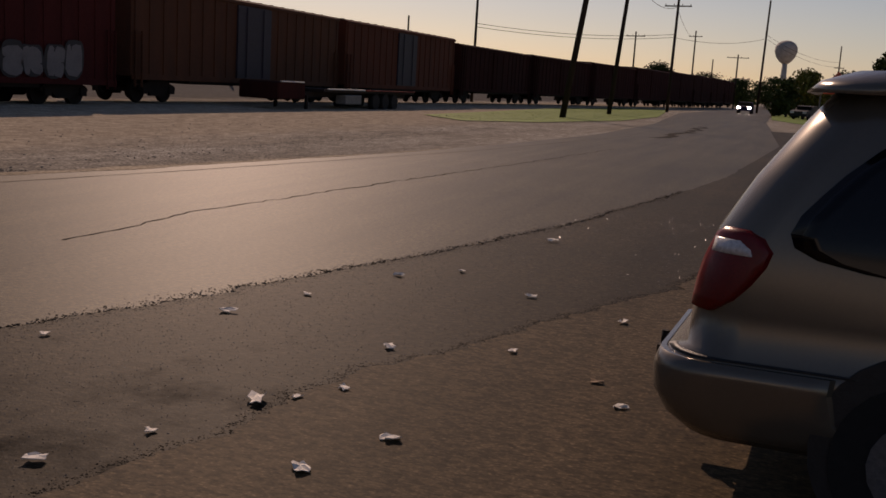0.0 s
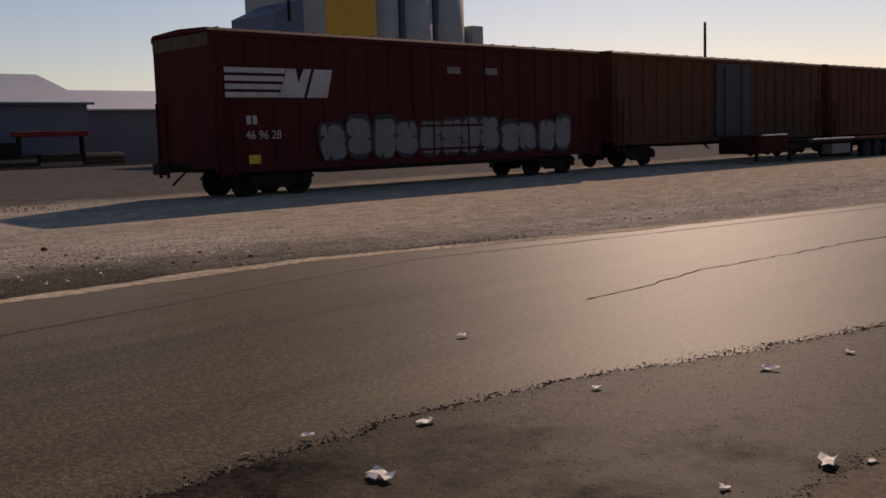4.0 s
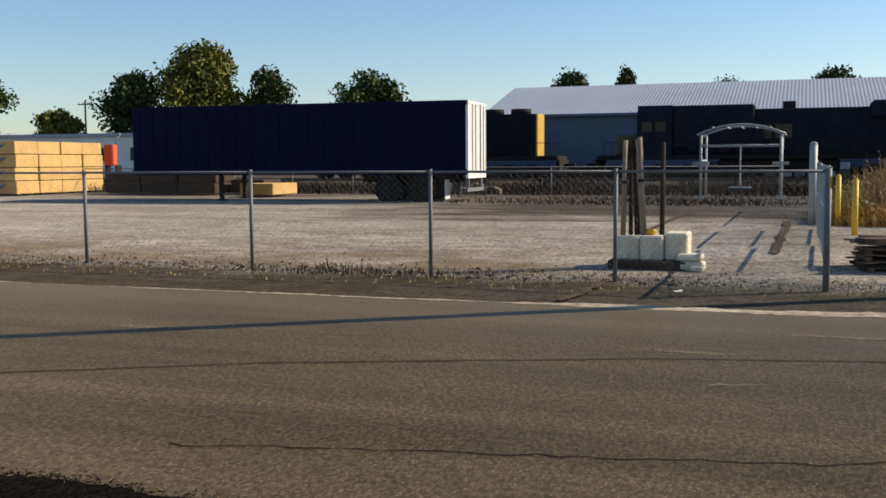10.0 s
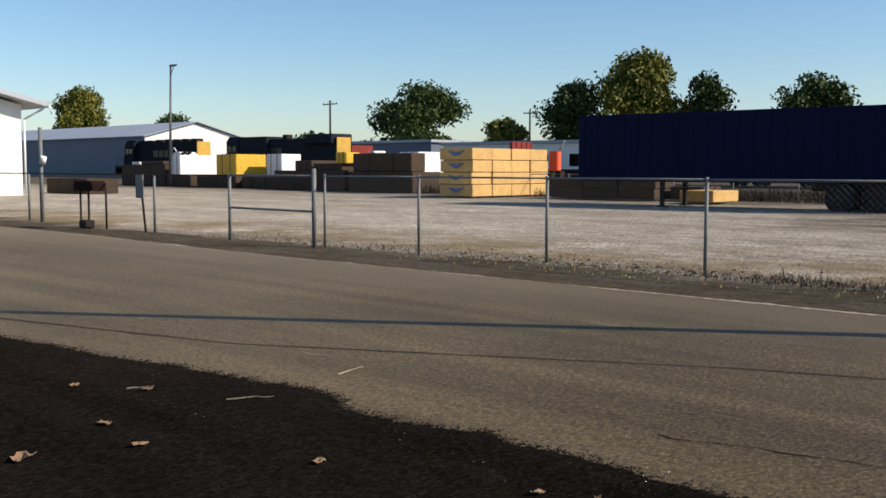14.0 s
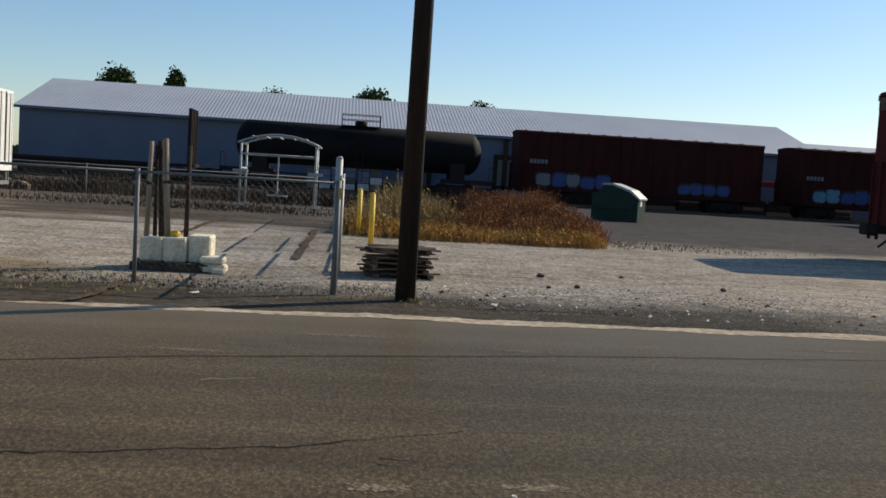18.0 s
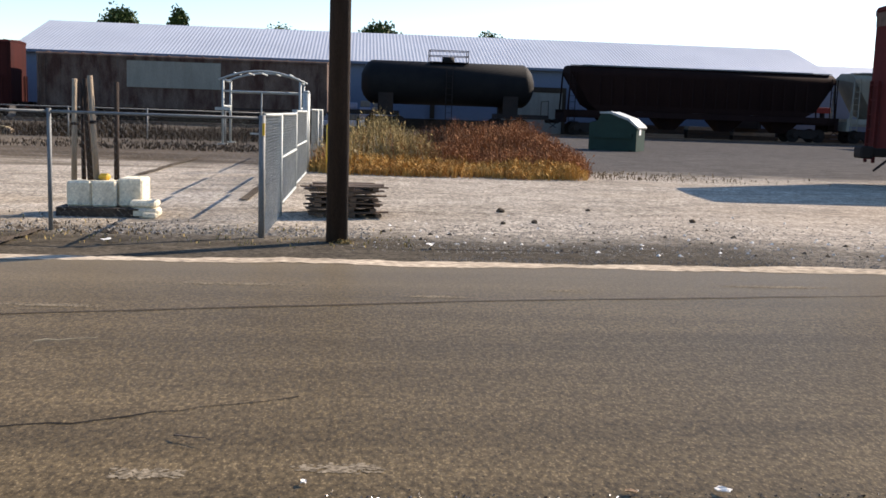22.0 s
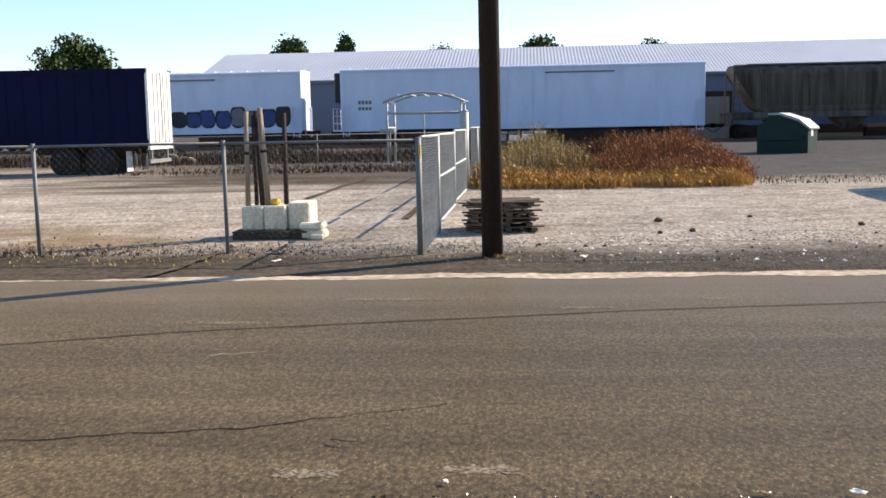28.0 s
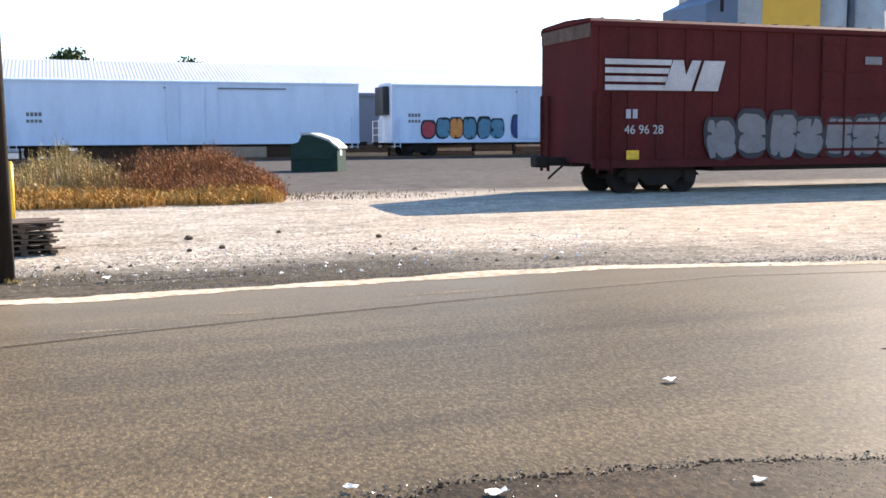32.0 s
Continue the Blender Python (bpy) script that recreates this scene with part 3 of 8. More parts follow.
def again(name, me, parent, at, label=""):
    ob = new(name, me)
    ob.parent = parent
    ob.matrix_basis = at
    return tagged(ob, label)


def thing(name, label, category, m=None, group="", kind=""):
    ob = new(name)
    ob.matrix_basis = m or Matrix()
    return tagged(ob, label, category, group, kind)


def solid(name, bm, material, label="", category="", group="", kind="", m=None):
    ob = new(name, mesh_of(name, bm, material))
    if m is not None:
        ob.matrix_basis = m
    return tagged(ob, label, category, group, kind)


def B():
    return bmesh.new()


def one_box(*a, **k):
    bm = B()
    box(bm, *a, **k)
    return bm


def one_rod(*a, **k):
    bm = B()
    rod(bm, *a, **k)
    return bm


# ---------------------------------------------------------------- ground and road
def ground_z(x, y):
    return -0.03 + 0.14 * max(0.0, min(1.0, (y - 14) / 9.0)) + 0.2 * max(0.0, min(1.0, (y - 23) / 35.0))


def far_edge(x):
    return float(np.interp(x, (-400, -120, -60, -24, -16, 0, 8, 13, 21, 29, 40, 60, 85, 103, 200, 500), (-40, 6, 11, 11.4, 10.9, 10.95, 11.1, 9.75, 8.35, 7.4, 6.8, 7.2, 8.9, 10.2, 9.7, 8)))


def near_edge(x):
    return float(np.interp(x, (-400, -60, -20, -12, -9, -7.8, -7, -5.9, -5.5, -4.4, -4.1, -2, 1.4, 3.6, 4.7, 6.4, 9.3, 12.5, 17.3, 22, 40, 85, 200, 500), (-48, 1.0, 2.4, 3.2, 3.55, 3.74, 3.85, 3.97, 3.78, 3.93, 3.84, 3.97, 4.3, 4.3, 4.12, 3.62, 2.78, 2.1, 1.45, 0.9, 0.0, 1.5, 2.0, 1)))


def strip(bm, xs, lo, hi, z, cuts=1, wob=0.0, seed=0):
    rnd = random.Random(seed)
    rows = []
    for x in xs:
        a, b = lo(x) + rnd.uniform(-wob, wob), hi(x) + rnd.uniform(-wob, wob)
        rows.append([bm.verts.new((x, a + (b - a) * k / cuts, z(x, a + (b - a) * k / cuts))) for k in range(cuts + 1)])
    for r, s in zip(rows, rows[1:]):
        for k in range(cuts):
            bm.faces.new((r[k], s[k], s[k + 1], r[k + 1]))


def build_ground():
    bm = B()
    xs = [-4000, -1500, -600, -300] + list(range(-160, 161, 8)) + [200, 300, 600, 1500, 4000]
    ys = [-3000, -800, -200, -60, -30] + sorted([*np.arange(-16, 100, 4), 14, 23, 58]) + [130, 200, 400, 1000, 4000]
    grid = [[bm.verts.new((x, float(y), ground_z(x, float(y)) + (0.02 * noise.noise((x * 0.1, float(y) * 0.1, 0)) if 14 < y < 90 else 0))) for y in ys] for x in xs]
    for i in range(len(xs) - 1):
        for j in range(len(ys) - 1):
            bm.faces.new((grid[i][j], grid[i + 1][j], grid[i + 1][j + 1], grid[i][j + 1])).smooth = True
    solid("ground", bm, M["ground"], "grey gravel and bare earth of the yard", "ground", kind="structure")
    xs = [-400, -250, -160, -120, -90, -60, -45] + [x * 0.5 for x in range(-72, 61)] + [32, 36, 40, 46, 52, 60, 70, 85, 103, 140, 200, 300, 500]
    bm = B()
    strip(bm, xs, near_edge, far_edge, lambda x, y: 0.0, 6, 0.05, 3)
    solid("road", bm, M["asphalt"], "worn grey-brown asphalt road with cracks and tar lines", "road", kind="structure")
    bm = B()
    wide = lambda x: float(np.interp(x, (-24, -10, -4, 0, 8, 16, 24), (0.0, 0.03, 0.12, 0.36, 0.4, 0.25, 0.05)))
    jag = lambda x, k: 0.17 * noise.noise((x * 0.7, k, 0)) + 0.07 * noise.noise((x * 3.0, k, 1)) + 0.05 * noise.noise((x * 9.0, k, 2))
    strip(bm, [-24 + x * 0.07 for x in range(0, 690)], lambda x: far_edge(x) - 0.1 + jag(x, 1), lambda x: far_edge(x) - 0.1 + max(0.02, wide(x) + jag(x, 5)), lambda x, y: 0.004, 2, 0.005, 5)
    solid("road_shoulder", bm, M["sand"], "pale dusty edge of the road", "road edge", kind="structure")


build_ground()


# ---------------------------------------------------------------- rolling stock
TRACK_Y, RAIL_Z, SPEED = 70.0, 0.45, 22.5


def track(name, x0, x1, yc, z, tie_step=0.55, ballast=True):
    th = thing(name, "steel rails on dark wooden ties", "railway track", kind="structure")
    for s in (-0.75, 0.75):
        bm = B()
        prism(bm, [(s - 0.07, -0.16), (s + 0.07, -0.16), (s + 0.02, -0.12), (s + 0.037, 0.0), (s - 0.037, 0.0), (s - 0.02, -0.12)], "x", x0, x1)
        part("rail", bm, M["rail"], th)
    if ballast:
        bm = B()
        prism(bm, [(-3.2, -0.55), (3.2, -0.55), (1.7, -0.22), (-1.7, -0.22)], "x", x0, x1)
        part("ballast", bm, M["ballast"], th)
    th.matrix_basis = pose(0, yc, z)
    return th


WHEEL = None


def wheel_mesh():
    bm = B()
    rod(bm, (0, -0.9, 0), (0, 0.9, 0), 0.07, seg=8)
    for s in (-1, 1):
        rod(bm, (0, s * 0.68, 0), (0, s * 0.72, 0), 0.49, seg=20)
        rod(bm, (0, s * 0.72, 0), (0, s * 0.82, 0), 0.455, seg=20)
    return mesh_of("wheelset", bm, M["steel_dark"])


WHEEL = wheel_mesh()


def truck_mesh(axles=2):
    bm = B()
    w = 0.9 * (axles - 1)
    for s in (-1, 1):
        y0, y1 = (s * 0.95, s * 1.12) if s > 0 else (s * 1.12, s * 0.95)
        prism(bm, [(-w - 0.35, 0.5), (-w - 0.2, 0.66), (-0.45, 0.86), (0.45, 0.86), (w + 0.2, 0.66), (w + 0.35, 0.5), (w - 0.3, 0.42), (0.4, 0.24), (-0.4, 0.24), (-w + 0.3, 0.42)], "y", y0, y1)
        for k in range(axles):
            x = -w + 1.8 * k
            box(bm, x - 0.16, x + 0.16, s * 1.14 - 0.07, s * 1.14 + 0.07, 0.32, 0.62)
    box(bm, -0.25, 0.25, -1.1, 1.1, 0.5, 0.85)
    return mesh_of("truck", bm, M["steel_dark"])


TRUCKS = {2: truck_mesh(2), 3: truck_mesh(3)}


def truck(parent, x, axles=2):
    t = again("truck", TRUCKS[axles], parent, pose(x, 0, 0))
    w = 0.9 * (axles - 1)
    for k in range(axles):
        again("wheelset", WHEEL, t, pose(-w + 1.8 * k, 0, 0.455))


def coupler(parent, x, s):
    bm = B()
    box(bm, min(x, x + s * 0.75), max(x, x + s * 0.75), -0.11, 0.11, 0.78, 1.0, 0.02)
    box(bm, min(x + s * 0.6, x + s * 0.95), max(x + s * 0.6, x + s * 0.95), -0.2, 0.2, 0.74, 1.04, 0.04)
    rod(bm, (x + s * 0.2, -0.3, 0.8), (x + s * 0.7, -0.42, 0.45), 0.03, seg=6)
    part("coupler", bm, M["steel_dark"], parent)


def ladder(parent, x, y, z0, z1, material, along="x", w=0.42):
    bm = B()
    n = int((z1 - z0) / 0.38)
    for k in range(n + 1):
        z = z0 + k * (z1 - z0) / n
        if along == "x":
            box(bm, x - w / 2, x + w / 2, y - 0.02, y + 0.02, z - 0.015, z + 0.015)
        else:
            box(bm, x - 0.02, x + 0.02, y - w / 2, y + w / 2, z - 0.015, z + 0.015)
    for s in (-w / 2, w / 2):
        if along == "x":
            box(bm, x + s - 0.02, x + s + 0.02, y - 0.04, y + 0.04, z0 - 0.1, z1 + 0.1)
        else:
            box(bm, x - 0.04, x + 0.04, y + s - 0.02, y + s + 0.02, z0 - 0.1, z1 + 0.1)
    part("ladder", bm, material, parent)


def sprayed(rnd):
    """A swollen block in the unit square with bitten sides."""
    pts = []
    for (ax, az), (bx, bz) in (((0, 0), (1, 0)), ((1, 0), (1, 1)), ((1, 1), (0, 1)), ((0, 1), (0, 0))):
        pts.append((ax + 0.1 * (0.5 - ax) + rnd.uniform(-0.05, 0.05), az + 0.1 * (0.5 - az) + rnd.uniform(-0.05, 0.05)))
        if rnd.random() < 0.6:
            u, w, d = rnd.uniform(0.3, 0.7), rnd.uniform(0.03, 0.07), rnd.uniform(0.12, 0.32)
            nx, nz = (-(bz - az), bx - ax)
            for k, dd in ((u - w, 0.0), (u, d), (u + w, 0.0)):
                pts.append((ax + (bx - ax) * k + nx * dd, az + (bz - az) * k + nz * dd))
    return pts


def rounded(pts, rounds=2):
    """Corners cut twice, so that an outline swells."""
    for _ in range(rounds):
        out = []
        for (ax, az), (bx, bz) in zip(pts, pts[1:] + pts[:1]):
            out += [(ax * 0.75 + bx * 0.25, az * 0.75 + bz * 0.25), (ax * 0.25 + bx * 0.75, az * 0.25 + bz * 0.75)]
        pts = out
    return pts


def blobs(name, parent, x0, x1, z0, z1, y, colours, seed, label, rim_colour="g_black"):
    """Sprayed block shapes side by side, each on a dark outline a little larger."""
    rnd = random.Random(seed)
    n = max(2, int((x1 - x0) / 0.95))
    w = (x1 - x0) / n
    for k in range(n):
        a, b = x0 + k * w - 0.04 * w, x0 + (k + 1) * w + 0.02 * w
        lo, hi = z0 + rnd.uniform(0, 0.08) * (z1 - z0), z1 - rnd.uniform(0, 0.22) * (z1 - z0)
        lean = rnd.uniform(-0.12, 0.12) * w
        rim = [(a - 0.04 + rnd.uniform(-0.03, 0.03), lo - 0.04), (b + rnd.uniform(-0.04, 0.03), lo - 0.03), (b + lean + rnd.uniform(-0.03, 0.03), hi + 0.05), ((a + b) / 2 + lean, hi + rnd.uniform(-0.02, 0.16)), (a - 0.04 + lean, hi + 0.04)]
        bm = B()
        prism(bm, rounded(rim), "y", y - 0.004 - 0.0006 * (k % 2), y)
        back = part(name, bm, M[rim_colour], parent, label)
        bm = B()
        prism(bm, [(a + 0.05 + (b - a - 0.1) * u + lean * v + rnd.uniform(-0.03, 0.03), lo + 0.03 + (hi - lo - 0.06) * v + rnd.uniform(-0.03, 0.03)) for u, v in rounded(sprayed(rnd), 1)], "y", y - 0.009, y - 0.002)
        part("letter_fill", bm, M[rnd.choice(colours)], back)


def bars(name, parent, x, z, widths, h, y, material, gap=0.06, label="lettering too small to read"):
    for w in widths:
        part(name, one_box(x, x + w, y - 0.006, y, z, z + h), material, parent, label)
        x += w + gap


def lettering(parent, text, x, z, h, y, material, label):
    """Raised characters in the built-in font on a side that faces -y."""
    cu = bpy.data.curves.new("lettering", "FONT")
    cu.body, cu.size, cu.extrude = text, h / 0.72, 0.003
    ob = bpy.data.objects.new("lettering", cu)
    scene.collection.objects.link(ob)
    me = bpy.data.meshes.new_from_object(ob.evaluated_get(bpy.context.evaluated_depsgraph_get()))
    bpy.data.objects.remove(ob)
    me.materials.clear()
    me.materials.append(material)
    again("lettering", me, parent, pose(x, y, z, 90, 0, 0), label)


def logo(parent, x, z, s, y):
    """Four long bars running into two slanted white blocks."""
    h = 0.8 * s
    for k in range(4):
        zz = z + k * 0.22 * s
        bm = B()
        prism(bm, [(x, zz), (x + (1.74 + 0.075 * k) * s, zz), (x + (1.78 + 0.075 * k) * s, zz + 0.14 * s), (x, zz + 0.14 * s)], "y", y - 0.006, y)
        part("stripe_mark", bm, M["logo_white"], parent, "white horizontal stripe")
    slant = lambda u, v: (x + (u + 0.3 * v) * s, z + v * h)
    for outline in (((1.74, 0), (2.6, 0), (2.6, 1), (2.32, 1), (2.28, 0.5), (2.05, 1), (1.74, 1)), ((2.7, 0), (3.44, 0), (3.36, 1), (2.7, 1))):
        bm = B()
        prism(bm, [slant(*p) for p in outline], "y", y - 0.006, y)
        part("angular_mark", bm, M["logo_white"], parent, "white slanted block")


def boxcar(label, L, H, body_mat, roof_mat=None, ribs=22, door_mat=None, door_at=0.5, door_w=3.0, group="cars of the freight train", name="boxcar", bottom=1.0, W=3.05, rounded=0.0):
    """Origin at the rail top under the middle of the car."""
    th = thing(name, label, "freight car", group=group)
    h = L / 2
    roof_mat = roof_mat or body_mat
    bm = B()
    box(bm, -h, h, -W / 2, W / 2, bottom, H - 0.12, 0.02)
    part("body", bm, body_mat, th)
    bm = B()
    prism(bm, [(-W / 2 - 0.03, H - 0.12), (W / 2 + 0.03, H - 0.12), (W / 2 - 0.1, H - 0.03), (0, H + 0.03), (-W / 2 + 0.1, H - 0.03)], "x", -h - 0.03, h + 0.03)
    for k in range(int(L / 1.1)):
        x = -h + 0.5 + k * 1.1
        box(bm, x, x + 0.07, -W / 2 + 0.4, W / 2 - 0.4, H - 0.04, H + 0.035)
    part("roof", bm, roof_mat, th)
    dx = -h + L * door_at
    for s in (-1, 1):
        bm = B()
        for k in range(ribs):
            x = -h + 0.25 + k * (L - 0.5) / (ribs - 1)
            if abs(x - dx) > door_w / 2 + 0.1:
                y0, y1 = sorted((s * W / 2, s * (W / 2 + 0.035)))
                box(bm, x - 0.05, x + 0.05, y0, y1, bottom + 0.1, H - 0.2)
        y0, y1 = sorted((s * W / 2, s * (W / 2 + 0.07)))
        box(bm, -h, h, y0, y1, bottom - 0.12, bottom + 0.08)
        box(bm, -h, h, y0, y1, H - 0.24, H - 0.12)
        part("side_ribs", bm, body_mat, th)
        if door_w:
            bm = B()
            y0, y1 = sorted((s * W / 2, s * (W / 2 + 0.09)))
            box(bm, dx - door_w / 2, dx + door_w / 2, y0, y1, bottom + 0.1, H - 0.3)
            door = part("sliding_door", bm, door_mat or body_mat, th)
            if s > 0:
                continue
            for k in range(5):
                z = bottom + 0.3 + k * (H - bottom - 0.8) / 4
                part("batten", one_box(dx - door_w / 2 + 0.05, dx + door_w / 2 - 0.05, -W / 2 - 0.11, -W / 2 - 0.09, z - 0.04, z + 0.04), door_mat or body_mat, door)
            for u in (-1, 1):
                part("lock_rod", one_rod((dx + u * door_w / 4, -W / 2 - 0.12, bottom + 0.15), (dx + u * door_w / 4, -W / 2 - 0.12, H - 0.35), 0.025, seg=6), door_mat or body_mat, door)
    bm = B()
    box(bm, -h + 0.1, h - 0.1, -0.25, 0.25, 0.75, bottom)
    box(bm, -h * 0.55, h * 0.55, -W / 2 + 0.1, W / 2 - 0.1, bottom - 0.25, bottom)
    part("underframe", bm, M["steel_dark"], th)
    for s in (-1, 1):
        ladder(th, s * (h - 0.35), -W / 2 - 0.09, 0.7, min(H - 0.3, 2.6 if H > 4.5 else H - 0.3), body_mat)
        ladder(th, s * (h + 0.08), W / 2 - 0.4, 0.7, 2.6, body_mat, "y")
        coupler(th, s * h, s)
        truck(th, s * (h - 2.3))
    return th


def hopper(label, L, H, body_mat, W=3.15, name="covered_hopper"):
    th = thing(name, label, "freight car", group="cars of the freight train")
    h = L / 2
    out = [(-W / 2 + 0.1, 1.75), (-W / 2, 2.1), (-W / 2, H - 0.75), (-W / 2 + 0.12, H - 0.4), (-0.75, H - 0.08), (0.75, H - 0.08), (W / 2 - 0.12, H - 0.4), (W / 2, H - 0.75), (W / 2, 2.1), (W / 2 - 0.1, 1.75)]
    bm = B()
    n = len(out)
    ends = []
    for x0, x1 in ((-h + 0.35, -h + 2.3), (h - 0.35, h - 2.3)):
        ring = []
        for y, z in out:
            k = max(0.0, min(1.0, (z - 1.75) / (H - 2.2)))
            ring.append(bm.verts.new((x1 + (x0 - x1) * k ** 0.6, y, z)))
        ends.append(ring)
    for k in range(n):
        bm.faces.new((ends[0][k], ends[0][(k + 1) % n], ends[1][(k + 1) % n], ends[1][k])).smooth = 1 <= k <= 7
    bm.faces.new(ends[0][::-1])
    bm.faces.new(ends[1])
    part("body", bm, body_mat, th)
    bm = B()
    for k in range(19):
        x = -h + 2.4 + k * (L - 4.8) / 18
        box(bm, x - 0.04, x + 0.04, -W / 2 - 0.05, W / 2 + 0.05, 2.1, H - 0.8)
    part("side_ribs", bm, body_mat, th)
    for k in range(4):
        x = -h + 3.6 + k * (L - 7.2) / 3
        bm = B()
        r0 = [bm.verts.new(p) for p in ((x - 1.4, -1.3, 1.78), (x + 1.4, -1.3, 1.78), (x + 1.4, 1.3, 1.78), (x - 1.4, 1.3, 1.78))]
        r1 = [bm.verts.new(p) for p in ((x - 0.4, -0.55, 0.55), (x + 0.4, -0.55, 0.55), (x + 0.4, 0.55, 0.55), (x - 0.4, 0.55, 0.55))]
        for i in range(4):
            bm.faces.new((r0[i], r0[(i + 1) % 4], r1[(i + 1) % 4], r1[i]))
        bm.faces.new(r0[::-1])
        bm.faces.new(r1)
        part("discharge_bay", bm, body_mat, th)
    bm = B()
    box(bm, -h, h, -W / 2 - 0.02, -W / 2 + 0.12, 1.32, 1.72)
    box(bm, -h, h, W / 2 - 0.12, W / 2 + 0.02, 1.32, 1.72)
    for s in (-1, 1):
        box(bm, s * (h - 0.1) - 0.1, s * (h - 0.1) + 0.1, -W / 2, W / 2, 0.85, 1.5)
        box(bm, min(s * (h - 0.2), s * (h - 2.4)), max(s * (h - 0.2), s * (h - 2.4)), -W / 2 + 0.1, W / 2 - 0.1, 1.2, 1.34)
        for y in (-W / 2 + 0.12, W / 2 - 0.12):
            rod(bm, (s * (h - 0.25), y, 1.3), (s * (h - 0.4), y, H - 0.5), 0.06, seg=6)
    part("end_frame", bm, body_mat, th)
    bm = B()
    for y in (-0.75, 0.75):
        box(bm, -h + 0.5, h - 0.5, y - 0.3, y + 0.3, H - 0.06, H - 0.02)
    box(bm, -h + 1.5, h - 1.5, -0.3, 0.3, H - 0.08, H + 0.06)
    part("roof_walk", bm, M["galv"], th)
    for s in (-1, 1):
        ladder(th, s * (h - 0.5), -W / 2 - 0.06, 1.0, H - 0.5, body_mat)
        coupler(th, s * h, s)
        truck(th, s * (h - 1.9))
    return th


def tank_car(label, L, H, material):
    th = thing("tank_car", label, "freight car", group="cars of the freight train")
    h, R = L / 2 - 0.9, 1.45
    zc = H - R
    bm = B()
    prof = [(-h, 0.0), (-h + 0.05, 0.5), (-h + 0.2, 0.9), (-h + 0.45, 1.25), (-h + 0.75, R), (h - 0.75, R), (h - 0.45, 1.25), (h - 0.2, 0.9), (h - 0.05, 0.5), (h, 0.0)]
    rings = [[bm.verts.new((x, r * math.cos(a), zc + r * math.sin(a))) for a in [2 * math.pi * k / 28 for k in range(28)]] for x, r in prof[1:-1]]
    for r, s in zip(rings, rings[1:]):
        for k in range(28):
            bm.faces.new((r[k], r[(k + 1) % 28], s[(k + 1) % 28], s[k])).smooth = True
    bm.faces.new(rings[0][::-1])
    bm.faces.new(rings[-1])
    part("tank", bm, material, th)
    bm = B()
    rod(bm, (0, 0, H - 0.1), (0, 0, H + 0.35), 0.42, seg=16)
    part("dome", bm, material, th)
    bm = B()
    for x in (-1.3, 1.3):
        for y in (-0.7, 0.7):
            rod(bm, (x, y, H - 0.3), (x, y, H + 0.75), 0.025, seg=6)
    for z in (H + 0.4, H + 0.75):
        for y in (-0.7, 0.7):
            rod(bm, (-1.3, y, z), (1.3, y, z), 0.025, seg=6)
        for x in (-1.3, 1.3):
            rod(bm, (x, -0.7, z), (x, 0.7, z), 0.025, seg=6)
    box(bm, -1.3, 1.3, -0.75, 0.75, H - 0.04, H)
    part("platform_railing", bm, M["steel_dark"], th)
    for s in (-1, 1):
        bm = B()
        box(bm, min(s * (L / 2), s * (h - 2.6)), max(s * (L / 2), s * (h - 2.6)), -1.4, 1.4, 0.95, 1.25)
        for k in (-1, 1):
            box(bm, s * (h - 1.7) - 0.5, s * (h - 1.7) + 0.5, k * 1.1 - 0.15, k * 1.1 + 0.15, 1.2, zc - 0.6)
        part("end_sill", bm, M["steel_dark"], th)
    for s in (-1, 1):
        bm = B()
        for y in (-1.4, 1.4):
            rod(bm, (s * (L / 2 - 0.05), y, 1.2), (s * (L / 2 - 0.05), y, 2.2), 0.025, seg=6)
        rod(bm, (s * (L / 2 - 0.05), -1.4, 2.2), (s * (L / 2 - 0.05), 1.4, 2.2), 0.025, seg=6)
        part("end_rail", bm, M["steel_dark"], th)
        coupler(th, s * L / 2, s)
        truck(th, s * (h - 1.7))
    ladder(th, 0, -R - 0.06, 0.8, zc + 0.9, M["steel_dark"])
    return th


